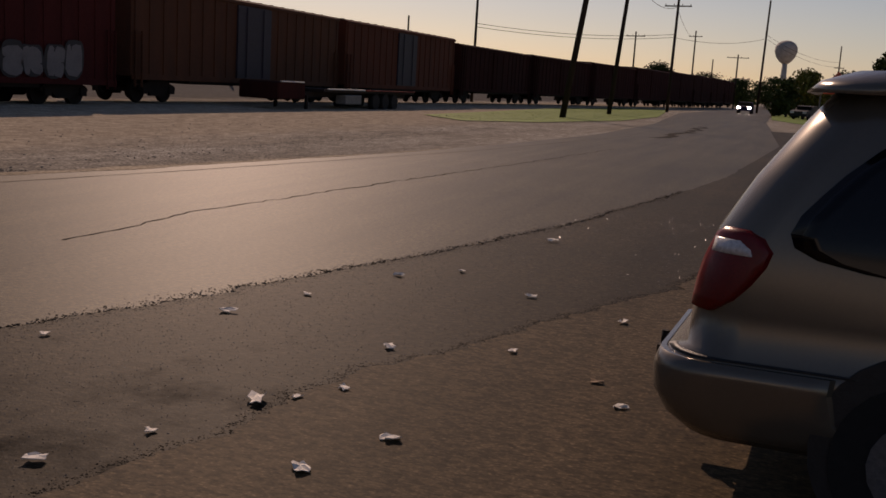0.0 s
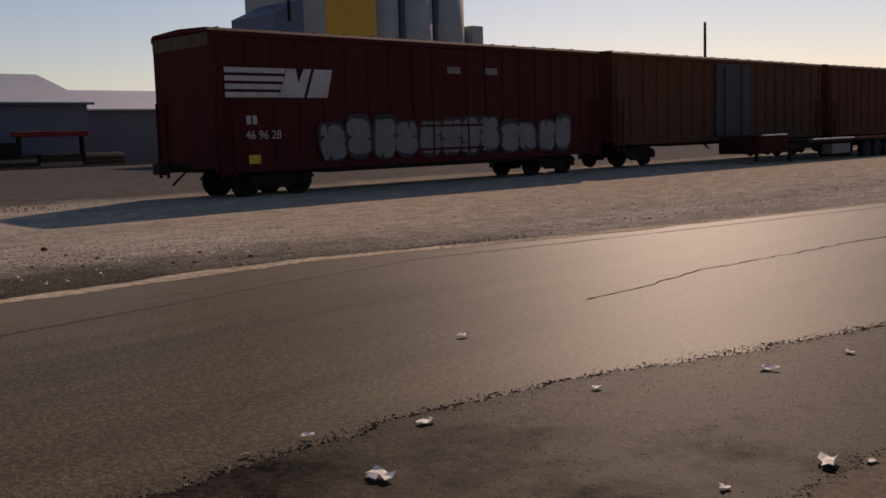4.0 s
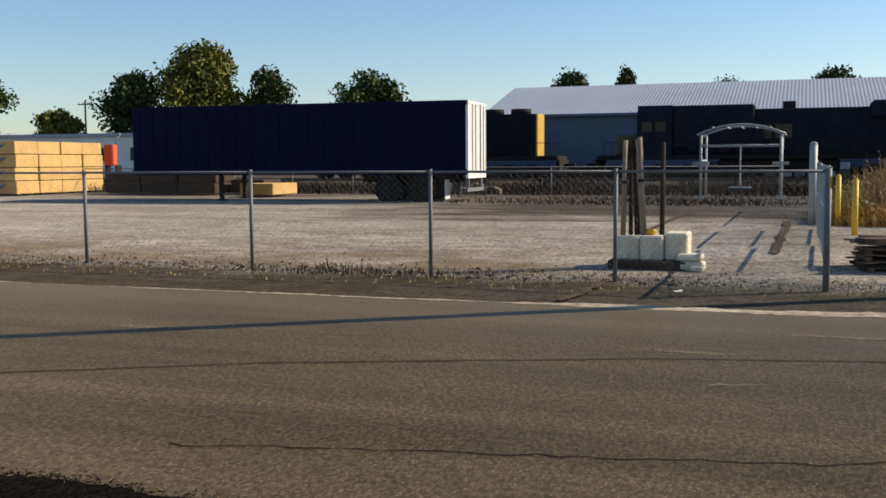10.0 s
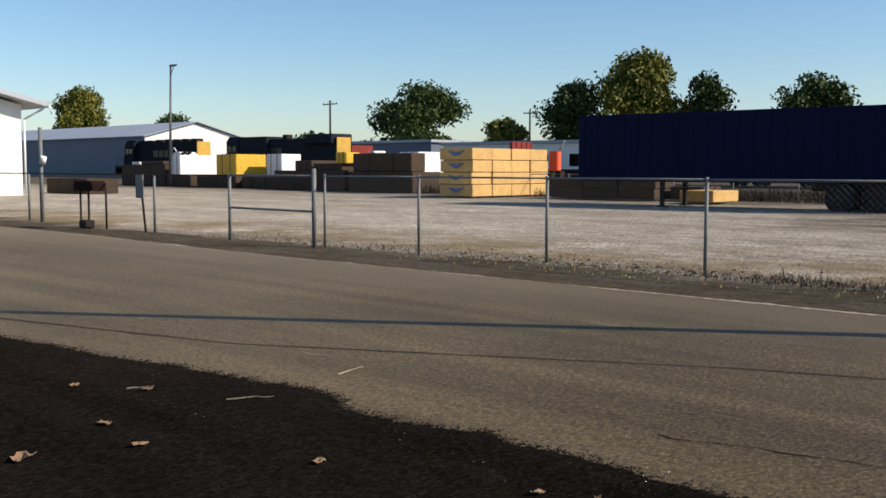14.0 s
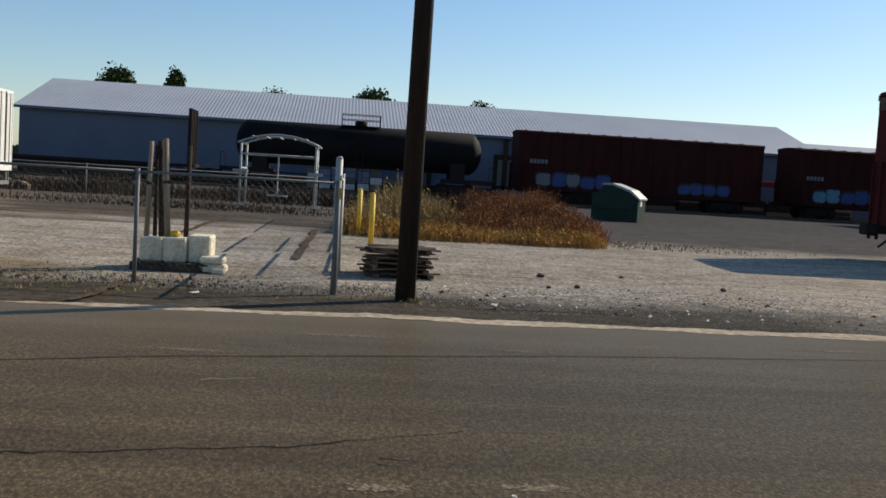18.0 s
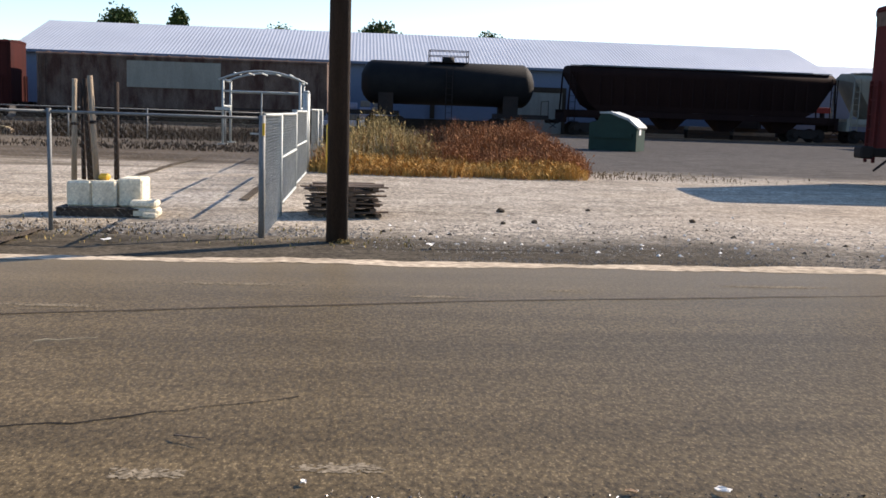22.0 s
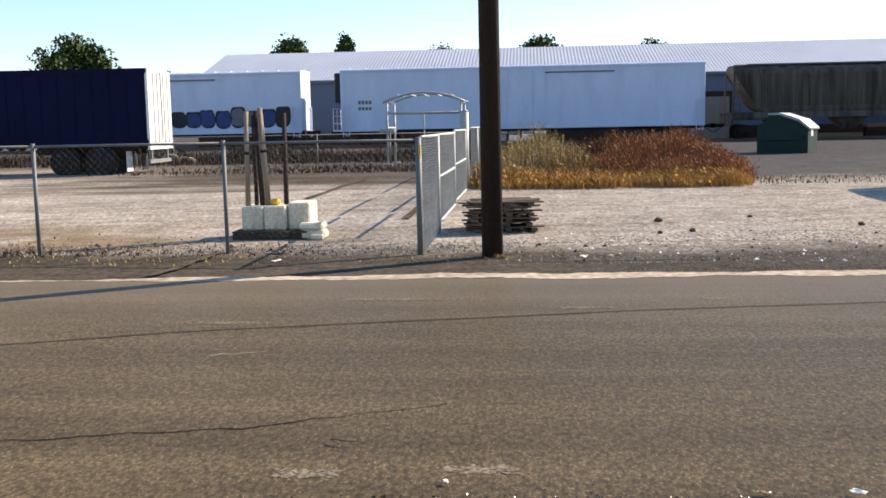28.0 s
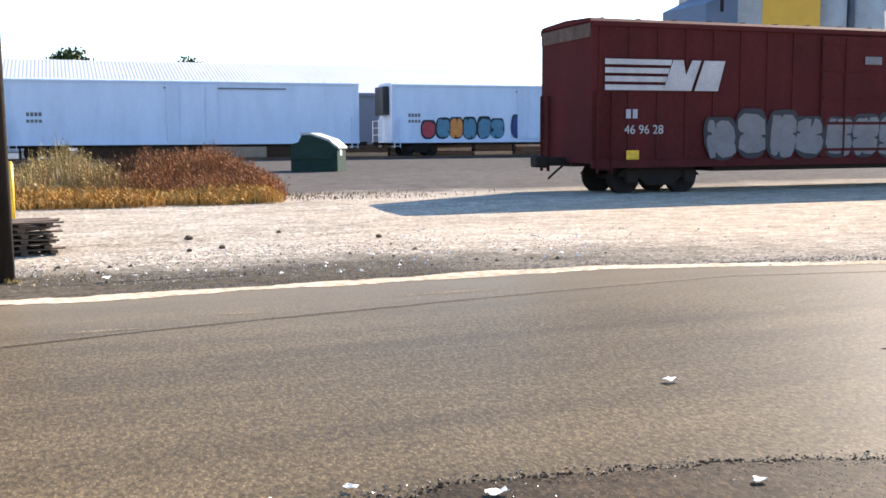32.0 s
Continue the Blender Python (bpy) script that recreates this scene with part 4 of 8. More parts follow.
def flatcar(label, L, bulk, bulk_mat, load=None, bulk_h=3.4):
    th = thing("bulkhead_flatcar", label, "freight car", group="cars of the freight train")
    h = L / 2
    bm = B()
    box(bm, -h, h, -1.45, 1.45, 1.0, 1.2, 0.02)
    prism(bm, [(-h, 1.0), (-h + 2.6, 0.95), (-h + 4.2, 0.55), (h - 4.2, 0.55), (h - 2.6, 0.95), (h, 1.0)], "y", -1.3, -1.1)
    prism(bm, [(-h, 1.0), (-h + 2.6, 0.95), (-h + 4.2, 0.55), (h - 4.2, 0.55), (h - 2.6, 0.95), (h, 1.0)], "y", 1.1, 1.3)
    part("deck", bm, M["steel_dark"], th)
    for s in bulk:
        bm = B()
        x = s * (h - 0.35)
        box(bm, x - 0.08, x + 0.08, -1.45, 1.45, 1.2, 1.2 + bulk_h)
        wall = part("bulkhead", bm, bulk_mat, th)
        for y in (-1.35, -0.7, 0, 0.7, 1.35):
            part("rib", one_box(x + s * 0.08 - 0.06, x + s * 0.08 + 0.06, y - 0.06, y + 0.06, 1.2, 1.2 + bulk_h), bulk_mat, wall)
    if load:
        bm = B()
        box(bm, -h + 0.7, h - 0.7, -0.12, 0.12, 4.5, 4.7)
        for k in range(12):
            x = -h + 0.9 + k * (L - 1.8) / 11
            box(bm, x - 0.08, x + 0.08, -0.1, 0.1, 1.2, 4.7)
        part("centre_beam", bm, M["rusty"], th)
        n = int((L - 1.8) / 2.45)
        for r in range(5):
            for k in range(n):
                for s in (-1, 1):
                    x0 = -h + 0.9 + k * (L - 1.8) / n
                    y0, y1 = sorted((s * 0.14, s * 1.35))
                    part("lumber_unit", one_box(x0 + 0.03, x0 + (L - 1.8) / n - 0.03, y0, y1, 1.24 + r * 0.52, 1.24 + r * 0.52 + 0.46, bevel=0.03), M[("wrap_blue", "wrap_grey", "wrap_blue")[(r * 2 + k // 2) % 3]], th)
    for s in (-1, 1):
        coupler(th, s * h, s)
        truck(th, s * (h - 2.0))
    return th


def reefer(label, L=22.6, H=5.15, seed=0, tags=()):
    th = boxcar(label, L, H, M["reefer"], ribs=2, door_w=3.3, name="refrigerator_car", bottom=1.05)
    h = L / 2
    bm = B()
    box(bm, -h - 0.5, -h, -0.95, 0.95, 2.9, 4.9, 0.05)
    part("cooling_unit", bm, M["black"], th, "black louvred cooling unit on the end")
    bm = B()
    for z in (1.5, 2.0, 2.5):
        rod(bm, (-h - 0.55, -1.4, z), (-h - 0.55, 1.4, z), 0.025, seg=6)
    for y in (-1.4, 0, 1.4):
        rod(bm, (-h - 0.55, y, 1.0), (-h - 0.55, y, 2.5), 0.025, seg=6)
    box(bm, -h - 0.6, -h, -1.45, 1.45, 0.95, 1.05)
    part("end_platform", bm, M["white"], th)
    bars("reporting_mark", th, -h + 1.2, 2.75, (0.18,) * 4, 0.24, -1.54, M["g_grey"])
    bars("reporting_mark", th, -h + 1.2, 2.35, (0.18,) * 4, 0.2, -1.54, M["g_grey"])
    bars("door_track", th, -1.8, 4.55, (8.0,), 0.09, -1.6, M["g_grey"], label="grey door track under the eave")
    for k, (a, b, z0, z1, cols) in enumerate(tags):
        blobs("graffiti", th, -h + a, -h + b, z0, z1, -1.545 if abs((a + b) / 2 - h) > 1.75 else -1.605, cols, seed + k, "spray-painted graffiti", "g_white" if cols == ("g_navy",) else "g_black")
    return th


def locomotive(label, L, kind):
    """Front towards -x."""
    th = thing("locomotive", label, "locomotive", group="locomotives of the freight train")
    h = L / 2
    paint = M["loco_blue"] if kind == "a" else M["loco_grey"]
    bm = B()
    box(bm, -h, h, -1.5, 1.5, 1.25, 1.55, 0.02)
    box(bm, -h * 0.32, h * 0.32, -1.25, 1.25, 0.45, 1.25, 0.12)
    part("underframe", bm, M["steel_dark"], th, "dark frame with fuel tank")
    bm = B()
    box(bm, -h + 1.2, -h + 2.7, -0.9, 0.9, 1.55, 2.95, 0.12)
    part("nose", bm, M["loco_blue"] if kind == "a" else M["loco_dull"], th)
    bm = B()
    prism(bm, [(-1.5, 1.55), (1.5, 1.55), (1.5, 4.3), (1.1, 4.85), (-1.1, 4.85), (-1.5, 4.3)], "x", -h + 2.7, -h + 5.0)
    cab = part("cab", bm, paint, th)
    bm = B()
    box(bm, -h + 3.0, -h + 3.7, -1.53, -1.48, 3.1, 3.75)
    box(bm, -h + 3.9, -h + 4.6, -1.53, -1.48, 3.1, 3.75)
    part("cab_window", bm, M["glass_dark"], cab)
    bm = B()
    box(bm, -h + 5.0, h - 1.6, -0.95, 0.95, 1.55, 4.5, 0.06)
    if kind == "b":
        box(bm, -h + 5.0, -h + 10.2, -1.4, 1.4, 2.0, 4.8, 0.1)
    part("long_hood", bm, paint, th)
    for k in range(10 if kind == "a" else 14):
        x = -h + 6.0 + k * (L - 9.0) / (10 if kind == "a" else 14)
        y = -0.95 if kind == "a" or x > -h + 10.2 else -1.4
        part("hood_door", one_box(x, x + 0.62, y - 0.03, y, 1.75, 3.6), paint, th)
    bm = B()
    box(bm, h - 1.7, h - 1.55, -0.97, 0.97, 1.55, 4.5, 0.04)
    part("hood_end", bm, M["loco_yellow"], th, "worn yellow end")
    if kind == "a":
        for k, x in enumerate((-h + 9.4, -h + 11.6, -h + 13.6, -h + 15.6, -h + 17.6)):
            part("roof_fan", one_rod((x, 0, 4.5), (x, 0, 4.88), 0.72, seg=20), M["steel_dark"], th)
        part("blower_box", one_box(-h + 5.2, -h + 8.3, -0.8, 0.8, 4.5, 4.82, bevel=0.06), paint, th)
    else:
        part("radiator", one_box(h - 6.2, h - 1.9, -1.5, 1.5, 3.8, 4.88, bevel=0.12), paint, th)
        part("exhaust_stack", one_box(0.2, 1.0, -0.4, 0.4, 4.5, 4.98, bevel=0.03), M["steel_dark"], th)
    bars("road_mark", th, -h + 9.0, 2.6, (1.1, 0.9, 1.0), 0.9, -0.99 if kind == "a" else -0.99, M["loco_dull"], 0.25, "dull yellow road mark, unreadable")
    bm = B()
    n = 15
    for k in range(n):
        x = -h + 0.5 + k * (L - 1.0) / (n - 1)
        for y in (-1.45, 1.45):
            rod(bm, (x, y, 1.55), (x, y, 2.45), 0.022, seg=6)
    for y in (-1.45, 1.45):
        rod(bm, (-h + 0.5, y, 2.45), (h - 0.5, y, 2.45), 0.022, seg=6)
    part("handrail", bm, M["steel_dark"], th)
    for s in (-1, 1):
        bm = B()
        box(bm, s * h - 0.12, s * h + 0.12, -1.45, 1.45, 0.35, 1.3, 0.03)
        part("pilot", bm, M["steel_dark"], th)
        coupler(th, s * h, s)
        truck(th, s * (h - 4.0), 3)
    bm = B()
    for k in range(3):
        rod(bm, (-h + 5.6, -0.2 + 0.2 * k, 4.6), (-h + 5.2, -0.2 + 0.2 * k, 4.62), 0.03, 0.08, seg=8)
    part("horn", bm, M["steel_dark"], th)
    return th


# the train: things with the place of their middle at 9 s
TRAIN = []


def on_train(th, x0, x1):
    TRAIN.append((th, (x0 + x1) / 2))
    return th


def build_train():
    on_train(locomotive("dark blue six-axle freight locomotive with worn yellow end", 20.6, "a"), -14.2, 6.4)
    on_train(locomotive("dark grey six-axle freight locomotive with yellow nose and end", 23.4, "b"), 9.1, 32.5)
    on_train(flatcar("empty flatcar with red bulkheads", 21.8, (-1, 1), M["red_paint"], bulk_h=2.4), 33.4, 55.2)
    on_train(flatcar("empty flatcar with no load", 21.8, (), M["rusty"]), 57.0, 78.8)
    on_train(flatcar("centre-beam flatcar loaded with wrapped lumber", 25.4, (-1, 1), M["red_paint"], "blue", 3.6), 80.2, 105.6)
    on_train(tank_car("black tank car on the freight train", 18.5, 4.4, M["tank_black"]), 107.2, 125.7)
    on_train(flatcar("empty flatcar with red bulkheads", 20.8, (1,), M["red_paint"], bulk_h=2.6), 127.2, 148.0)
    on_train(flatcar("empty flatcar with a tan bulkhead", 21.6, (1,), M["box_tan"], bulk_h=3.7), 150.6, 172.2)
    on_train(flatcar("empty flatcar with a dark bulkhead", 18.6, (1,), M["steel_dark"], bulk_h=3.7), 174.0, 192.6)
    on_train(tank_car("long black tank car on the freight train", 18.6, 4.5, M["tank_black"]), 194.3, 212.9)
    for x0, x1, tag in ((214.4, 231.8, ("g_blue", "g_grey")), (234.1, 251.7, ("g_cyan", "g_blue")), (253.7, 271.3, ("g_grey", "g_white"))):
        th = on_train(boxcar("dark red boxcar with graffiti along its foot", x1 - x0, 4.95, M["box_maroon"], ribs=18), x0, x1)
        blobs("graffiti", th, -7.4, -2.2, 1.1, 2.2, -1.61, tag, int(x0), "spray-painted graffiti")
        blobs("graffiti", th, 2.6, 6.4, 1.1, 2.0, -1.61, tag[:1], int(x1), "spray-painted graffiti")
        bars("reporting_mark", th, -7.9, 2.7, (0.2,) * 5, 0.28, -1.6, M["g_grey"])
    th = on_train(boxcar("rust-streaked car with pale patches and open ends", 18.6, 4.3, M["rusty"], ribs=16, door_w=0), 272.9, 291.5)
    part("patch_panel", one_box(-3.6, 2.4, -1.62, -1.585, 2.2, 3.9), M["hopper_grey"], th, "pale weathered panel")
    on_train(tank_car("short black tank car on the freight train", 13.6, 4.6, M["tank_black"]), 292.8, 306.4)
    on_train(hopper("brown covered hopper car", 19.2, 4.75, M["box_brown"]), 307.4, 326.6)
    th = on_train(hopper("pale grey covered hopper car", 21.2, 4.9, M["hopper_grey"]), 327.2, 348.4)
    bars("reporting_mark", th, -7.0, 3.0, (0.2,) * 5, 0.28, -1.64, M["g_black"])
    th = on_train(hopper("dark brown covered hopper car with a white slanted mark", 19.2, 4.95, M["box_brown"]), 348.7, 367.9)
    bm = B()
    for k in range(6):
        prism(bm, [(2.6 + k * 0.75, 3.3), (3.2 + k * 0.75, 3.3), (3.4 + k * 0.75, 3.8), (2.8 + k * 0.75, 3.8)], "y", -1.65, -1.58)
    box(bm, 2.4, 6.6, -1.65, -1.58, 3.1, 3.2)
    part("slanted_mark", bm, M["g_grey"], th, "white slanted blocks with a line under them")
    th = on_train(boxcar("dark red boxcar with a white striped mark", 17.7, 4.95, M["box_maroon"], ribs=18), 369.5, 387.2)
    logo(th, -7.8, 3.7, 0.62, -1.6)
    blobs("graffiti", th, -7.6, -1.8, 1.1, 2.2, -1.61, ("g_green", "g_grey", "g_cyan"), 55, "spray-painted graffiti")
    lab = "long white refrigerator car"
    on_train(reefer(lab + " with dark graffiti along its foot", 24.2, 5.15, 1, ((4.6, 10.4, 1.15, 2.4, ("g_green", "g_cyan")), (15.2, 23.4, 1.3, 2.7, ("g_grey", "g_blue", "g_black")))), 389.6, 413.8)
    on_train(reefer(lab + " with a clean side", 24.2, 5.15, 2), 416.5, 440.7)
    th = on_train(hopper("dirty grey covered hopper car", 20.6, 4.85, M["hopper_dirty"]), 442.2, 462.8)
    part("patch_panel", one_box(6.4, 7.8, -1.66, -1.6, 3.1, 3.7), M["hopper_grey"], th, "pale rectangular panel")
    on_train(reefer(lab + " with green, red and blue graffiti", 22.6, 5.15, 3, ((6.0, 8.6, 1.1, 2.1, ("g_green",)), (8.7, 9.6, 1.1, 2.6, ("g_green",)), (9.7, 11.2, 1.15, 2.6, ("g_black", "g_red")), (11.3, 12.9, 1.15, 2.5, ("g_red",)), (13.0, 14.0, 1.1, 2.1, ("g_green", "g_grey")), (14.1, 20.2, 1.1, 2.75, ("g_navy",)), (20.3, 21.9, 1.1, 2.0, ("g_green",)))), 465.2, 487.8)
    on_train(reefer(lab + " with a clean side", 22.6, 5.15, 4), 490.4, 513.0)
    on_train(reefer(lab + " with a clean side", 22.6, 5.15, 5), 516.2, 538.8)
    on_train(reefer(lab + " with orange and blue graffiti", 22.6, 5.15, 6, ((2.2, 8.6, 1.1, 2.8, ("g_orange", "g_cyan", "g_red")), (9.2, 14.0, 1.2, 3.0, ("g_blue", "g_grey")))), 541.2, 563.8)
    on_train(reefer(lab + " with a clean side", 22.6, 5.15, 7), 566.4, 589.0)


track("railway_track", -900, 900, TRACK_Y, RAIL_Z)
build_train()


def build_siding():
    track("siding_track", 7, 140, 25.1, 0.1, ballast=False)
    g = "parked cars on the siding"
    th = boxcar("parked dark red boxcar with white striped mark and graffiti", 17.0, 4.62, M["box_red"], ribs=20, door_w=3.2, door_at=0.52, group=g, bottom=0.85, W=2.95)
    th.matrix_basis = pose(14.62 + 8.5, 24.85, 0.1, 0, 0, -0.5)
    logo(th, -8.15, 2.75, 1.0, -1.555)
    bars("reporting_mark", th, -7.5, 2.02, (0.14, 0.14), 0.24, -1.525, M["g_white"])
    lettering(th, "46 96 28", -7.55, 1.62, 0.24, -1.53, M["logo_white"], "white stencilled car number")
    bars("yellow_plate", th, -7.5, 0.95, (0.38,), 0.24, -1.56, M["wrap_yellow"], label="small yellow plate")
    blobs("graffiti", th, -5.0, 6.6, 0.9, 2.2, -1.57, ("g_grey",), 71, "grey-white spray-painted letters")
    part("end_band", one_box(-8.53, -8.5, -1.42, 1.42, 4.1, 4.45), M["rusty"], th, "pale rusty band on the end")
    for x in (0.2, 2.0):
        bars("small_stencil", th, x, 3.55, (0.6,), 0.22, -1.6, M["g_grey"])
    th = boxcar("parked tan boxcar with a dark blue door", 18.2, 4.6, M["box_tan"], ribs=20, door_w=3.0, door_mat=M["box_blue"], group=g)
    th.matrix_basis = pose(42.0, 25.0, 0.2, 0, 0, -0.5)
    th = boxcar("parked orange-red boxcar on the siding", 17.8, 4.6, M["box_orange"], ribs=20, door_w=3.0, door_mat=M["box_blue"], group=g)
    th.matrix_basis = pose(60.8, 24.6, 0.2, 0, 0, -1.5)
    for x, y, ang, H in ((79.6, 23.8, -3, 4.3), (97.6, 22.2, -6, 4.35), (115.4, 20.2, -6.5, 4.5), (133.2, 18.2, -6.2, 4.7), (151.2, 16.4, -5.5, 4.9), (169.2, 14.9, -4.5, 5.0), (187.2, 13.7, -3.6, 5.1), (205.2, 12.7, -3, 5.1)):
        th = boxcar("parked dark brown boxcar on the siding", 17.4, H, M["box_maroon"], ribs=18, door_w=3.0, group=g)
        th.matrix_basis = pose(x, y, ground_z(x, y) + 0.1, 0, 0, ang)


build_siding()


# ---------------------------------------------------------------- warehouse
def build_warehouse():
    th = thing("warehouse", "long blue-grey steel warehouse with a pale metal roof", "warehouse")
    x0, x1, y0, y1, ez, rz = -24.7, 39.0, 80.0, 100.0, 5.4, 8.3
    bm = B()
    box(bm, x0, x1, y0, y0 + 0.25, 0, ez)
    box(bm, x0, x1, y1 - 0.25, y1, 0, ez)
    for x in (x0, x1 - 0.25):
        prism(bm, [(y0 + 0.25, 0), (y1 - 0.25, 0), (y1 - 0.25, ez), ((y0 + y1) / 2, rz - 0.1), (y0 + 0.25, ez)], "x", x, x + 0.25)
    wall = part("wall", bm, M["siding_blue"], th)
    ym = (y0 + y1) / 2
    for s, (ya, yb) in enumerate(((y0 - 0.4, ym), (y1 + 0.4, ym))):
        bm = B()
        n = 230
        prev = None
        for k in range(n * 2 + 1):
            x = x0 - 0.4 + k * (x1 - x0 + 0.8) / (n * 2)
            dz = (0, 0.025)[k % 2]
            cur = (bm.verts.new((x, ya, ez - 0.05 + dz)), bm.verts.new((x, yb, rz + dz)))
            if prev:
                bm.faces.new((prev[0], cur[0], cur[1], prev[1]))
            prev = cur
        part("roof", bm, M["roof_steel"], th)
    part("skirt", one_box(x0 - 0.02, x1 + 0.02, y0 - 0.06, y0 - 0.003, 0, 1.15), M["brush"], th, "dark band along the foot of the wall")
    part("gutter", one_box(x0 - 0.4, x1 + 0.4, y0 - 0.52, y0 - 0.38, ez - 0.22, ez - 0.02), M["siding_blue"], th)
    bm = B()
    box(bm, 12.2, 17.0, y0 - 0.1, y0 + 0.02, 0.3, 3.5)
    door = part("roller_door", bm, M["hopper_grey"], th)
    for k in range(12):
        part("slat", one_box(12.22, 16.98, y0 - 0.115, y0 - 0.1, 0.35 + k * 0.265, 0.5 + k * 0.265), M["hopper_grey"], door)
    bm = B()
    box(bm, 11.9, 12.2, y0 - 0.14, y0 + 0.02, 0.3, 3.9)
    box(bm, 17.0, 17.3, y0 - 0.14, y0 + 0.02, 0.3, 3.9)
    box(bm, 12.2, 17.0, y0 - 0.14, y0 + 0.02, 3.5, 3.9)
    part("door_frame", bm, M["brush"], th)
    for x in (6.6, 12.6):
        part("downpipe", one_box(x, x + 0.35, y0 - 0.3, y0 - 0.1, 1.2, ez - 0.2), M["brush"], th)
    # the far wing that steps on beyond the gable
    w = thing("warehouse_wing", "lower blue-grey steel wing of the warehouse", "warehouse")
    bm = B()
    prism(bm, [(84, 0), (100, 0), (100, 4.9), (92, 6.9), (84, 4.9)], "x", 39.1, 70)
    part("wall", bm, M["siding_blue"], w)
    bm = B()
    prism(bm, [(83.6, 4.85), (92, 6.95), (100.4, 4.85), (100.4, 5.0), (92, 7.1), (83.6, 5.0)], "x", 39.0, 70.3)
    part("roof", bm, M["roof_steel"], w)


build_warehouse()


def build_far_vehicles():
    for k in range(5):
        x = 22.6 + k * 3.6
        th = thing("timber_stack", "low stack of orange-brown boards along the warehouse wall", "timber", pose(x, 77.4, 0.3), "timber by the warehouse")
        for i in range(3):
            part("board_layer", one_box(0.05 * i, 3.4 - 0.04 * i, -0.6, 0.6, 0.05 + 0.32 * i, 0.33 + 0.32 * i, bevel=0.02), M["lumber_dark" if (k + i) % 3 else "wood"], th)
    rnd = random.Random(12)
    for k in range(6):
        x = -2.8 + k * 0.98
        t = thing("pallet_of_goods", "pale wrapped goods stacked on a pallet by the warehouse wall", "goods", pose(x, 77.6, 0.3), "pallets by the warehouse")
        part("base", one_box(0, 0.9, -0.45, 0.45, 0, 0.14), M["pallet_wood"], t)
        z = 0.14
        for i in range(4):
            d = rnd.uniform(0.42, 0.58)
            part("layer", one_box(rnd.uniform(0, 0.1), 0.9 - rnd.uniform(0, 0.14), -0.42, 0.42, z, z + d - 0.04, bevel=0.04), M[rnd.choice(("wrap_grey", "hopper_grey", "wrap_white", "wrap_grey"))], t)
            z += d
    th = thing("conveyor", "red steel conveyor beside the warehouse", "conveyor", pose(31.5, 77.2, 0.3))
    part("boom", one_box(0, 6.0, -0.3, 0.3, 2.3, 2.75, bevel=0.04), M["red_paint"], th)
    for u in (0.4, 5.4):
        part("leg", one_box(u, u + 0.14, -0.3, 0.3, 0, 2.3), M["steel_dark"], th)
    part("hopper", one_box(-1.6, 0.2, -0.7, 0.7, 0.9, 1.9, bevel=0.05), M["steel_dark"], th)


build_far_vehicles()


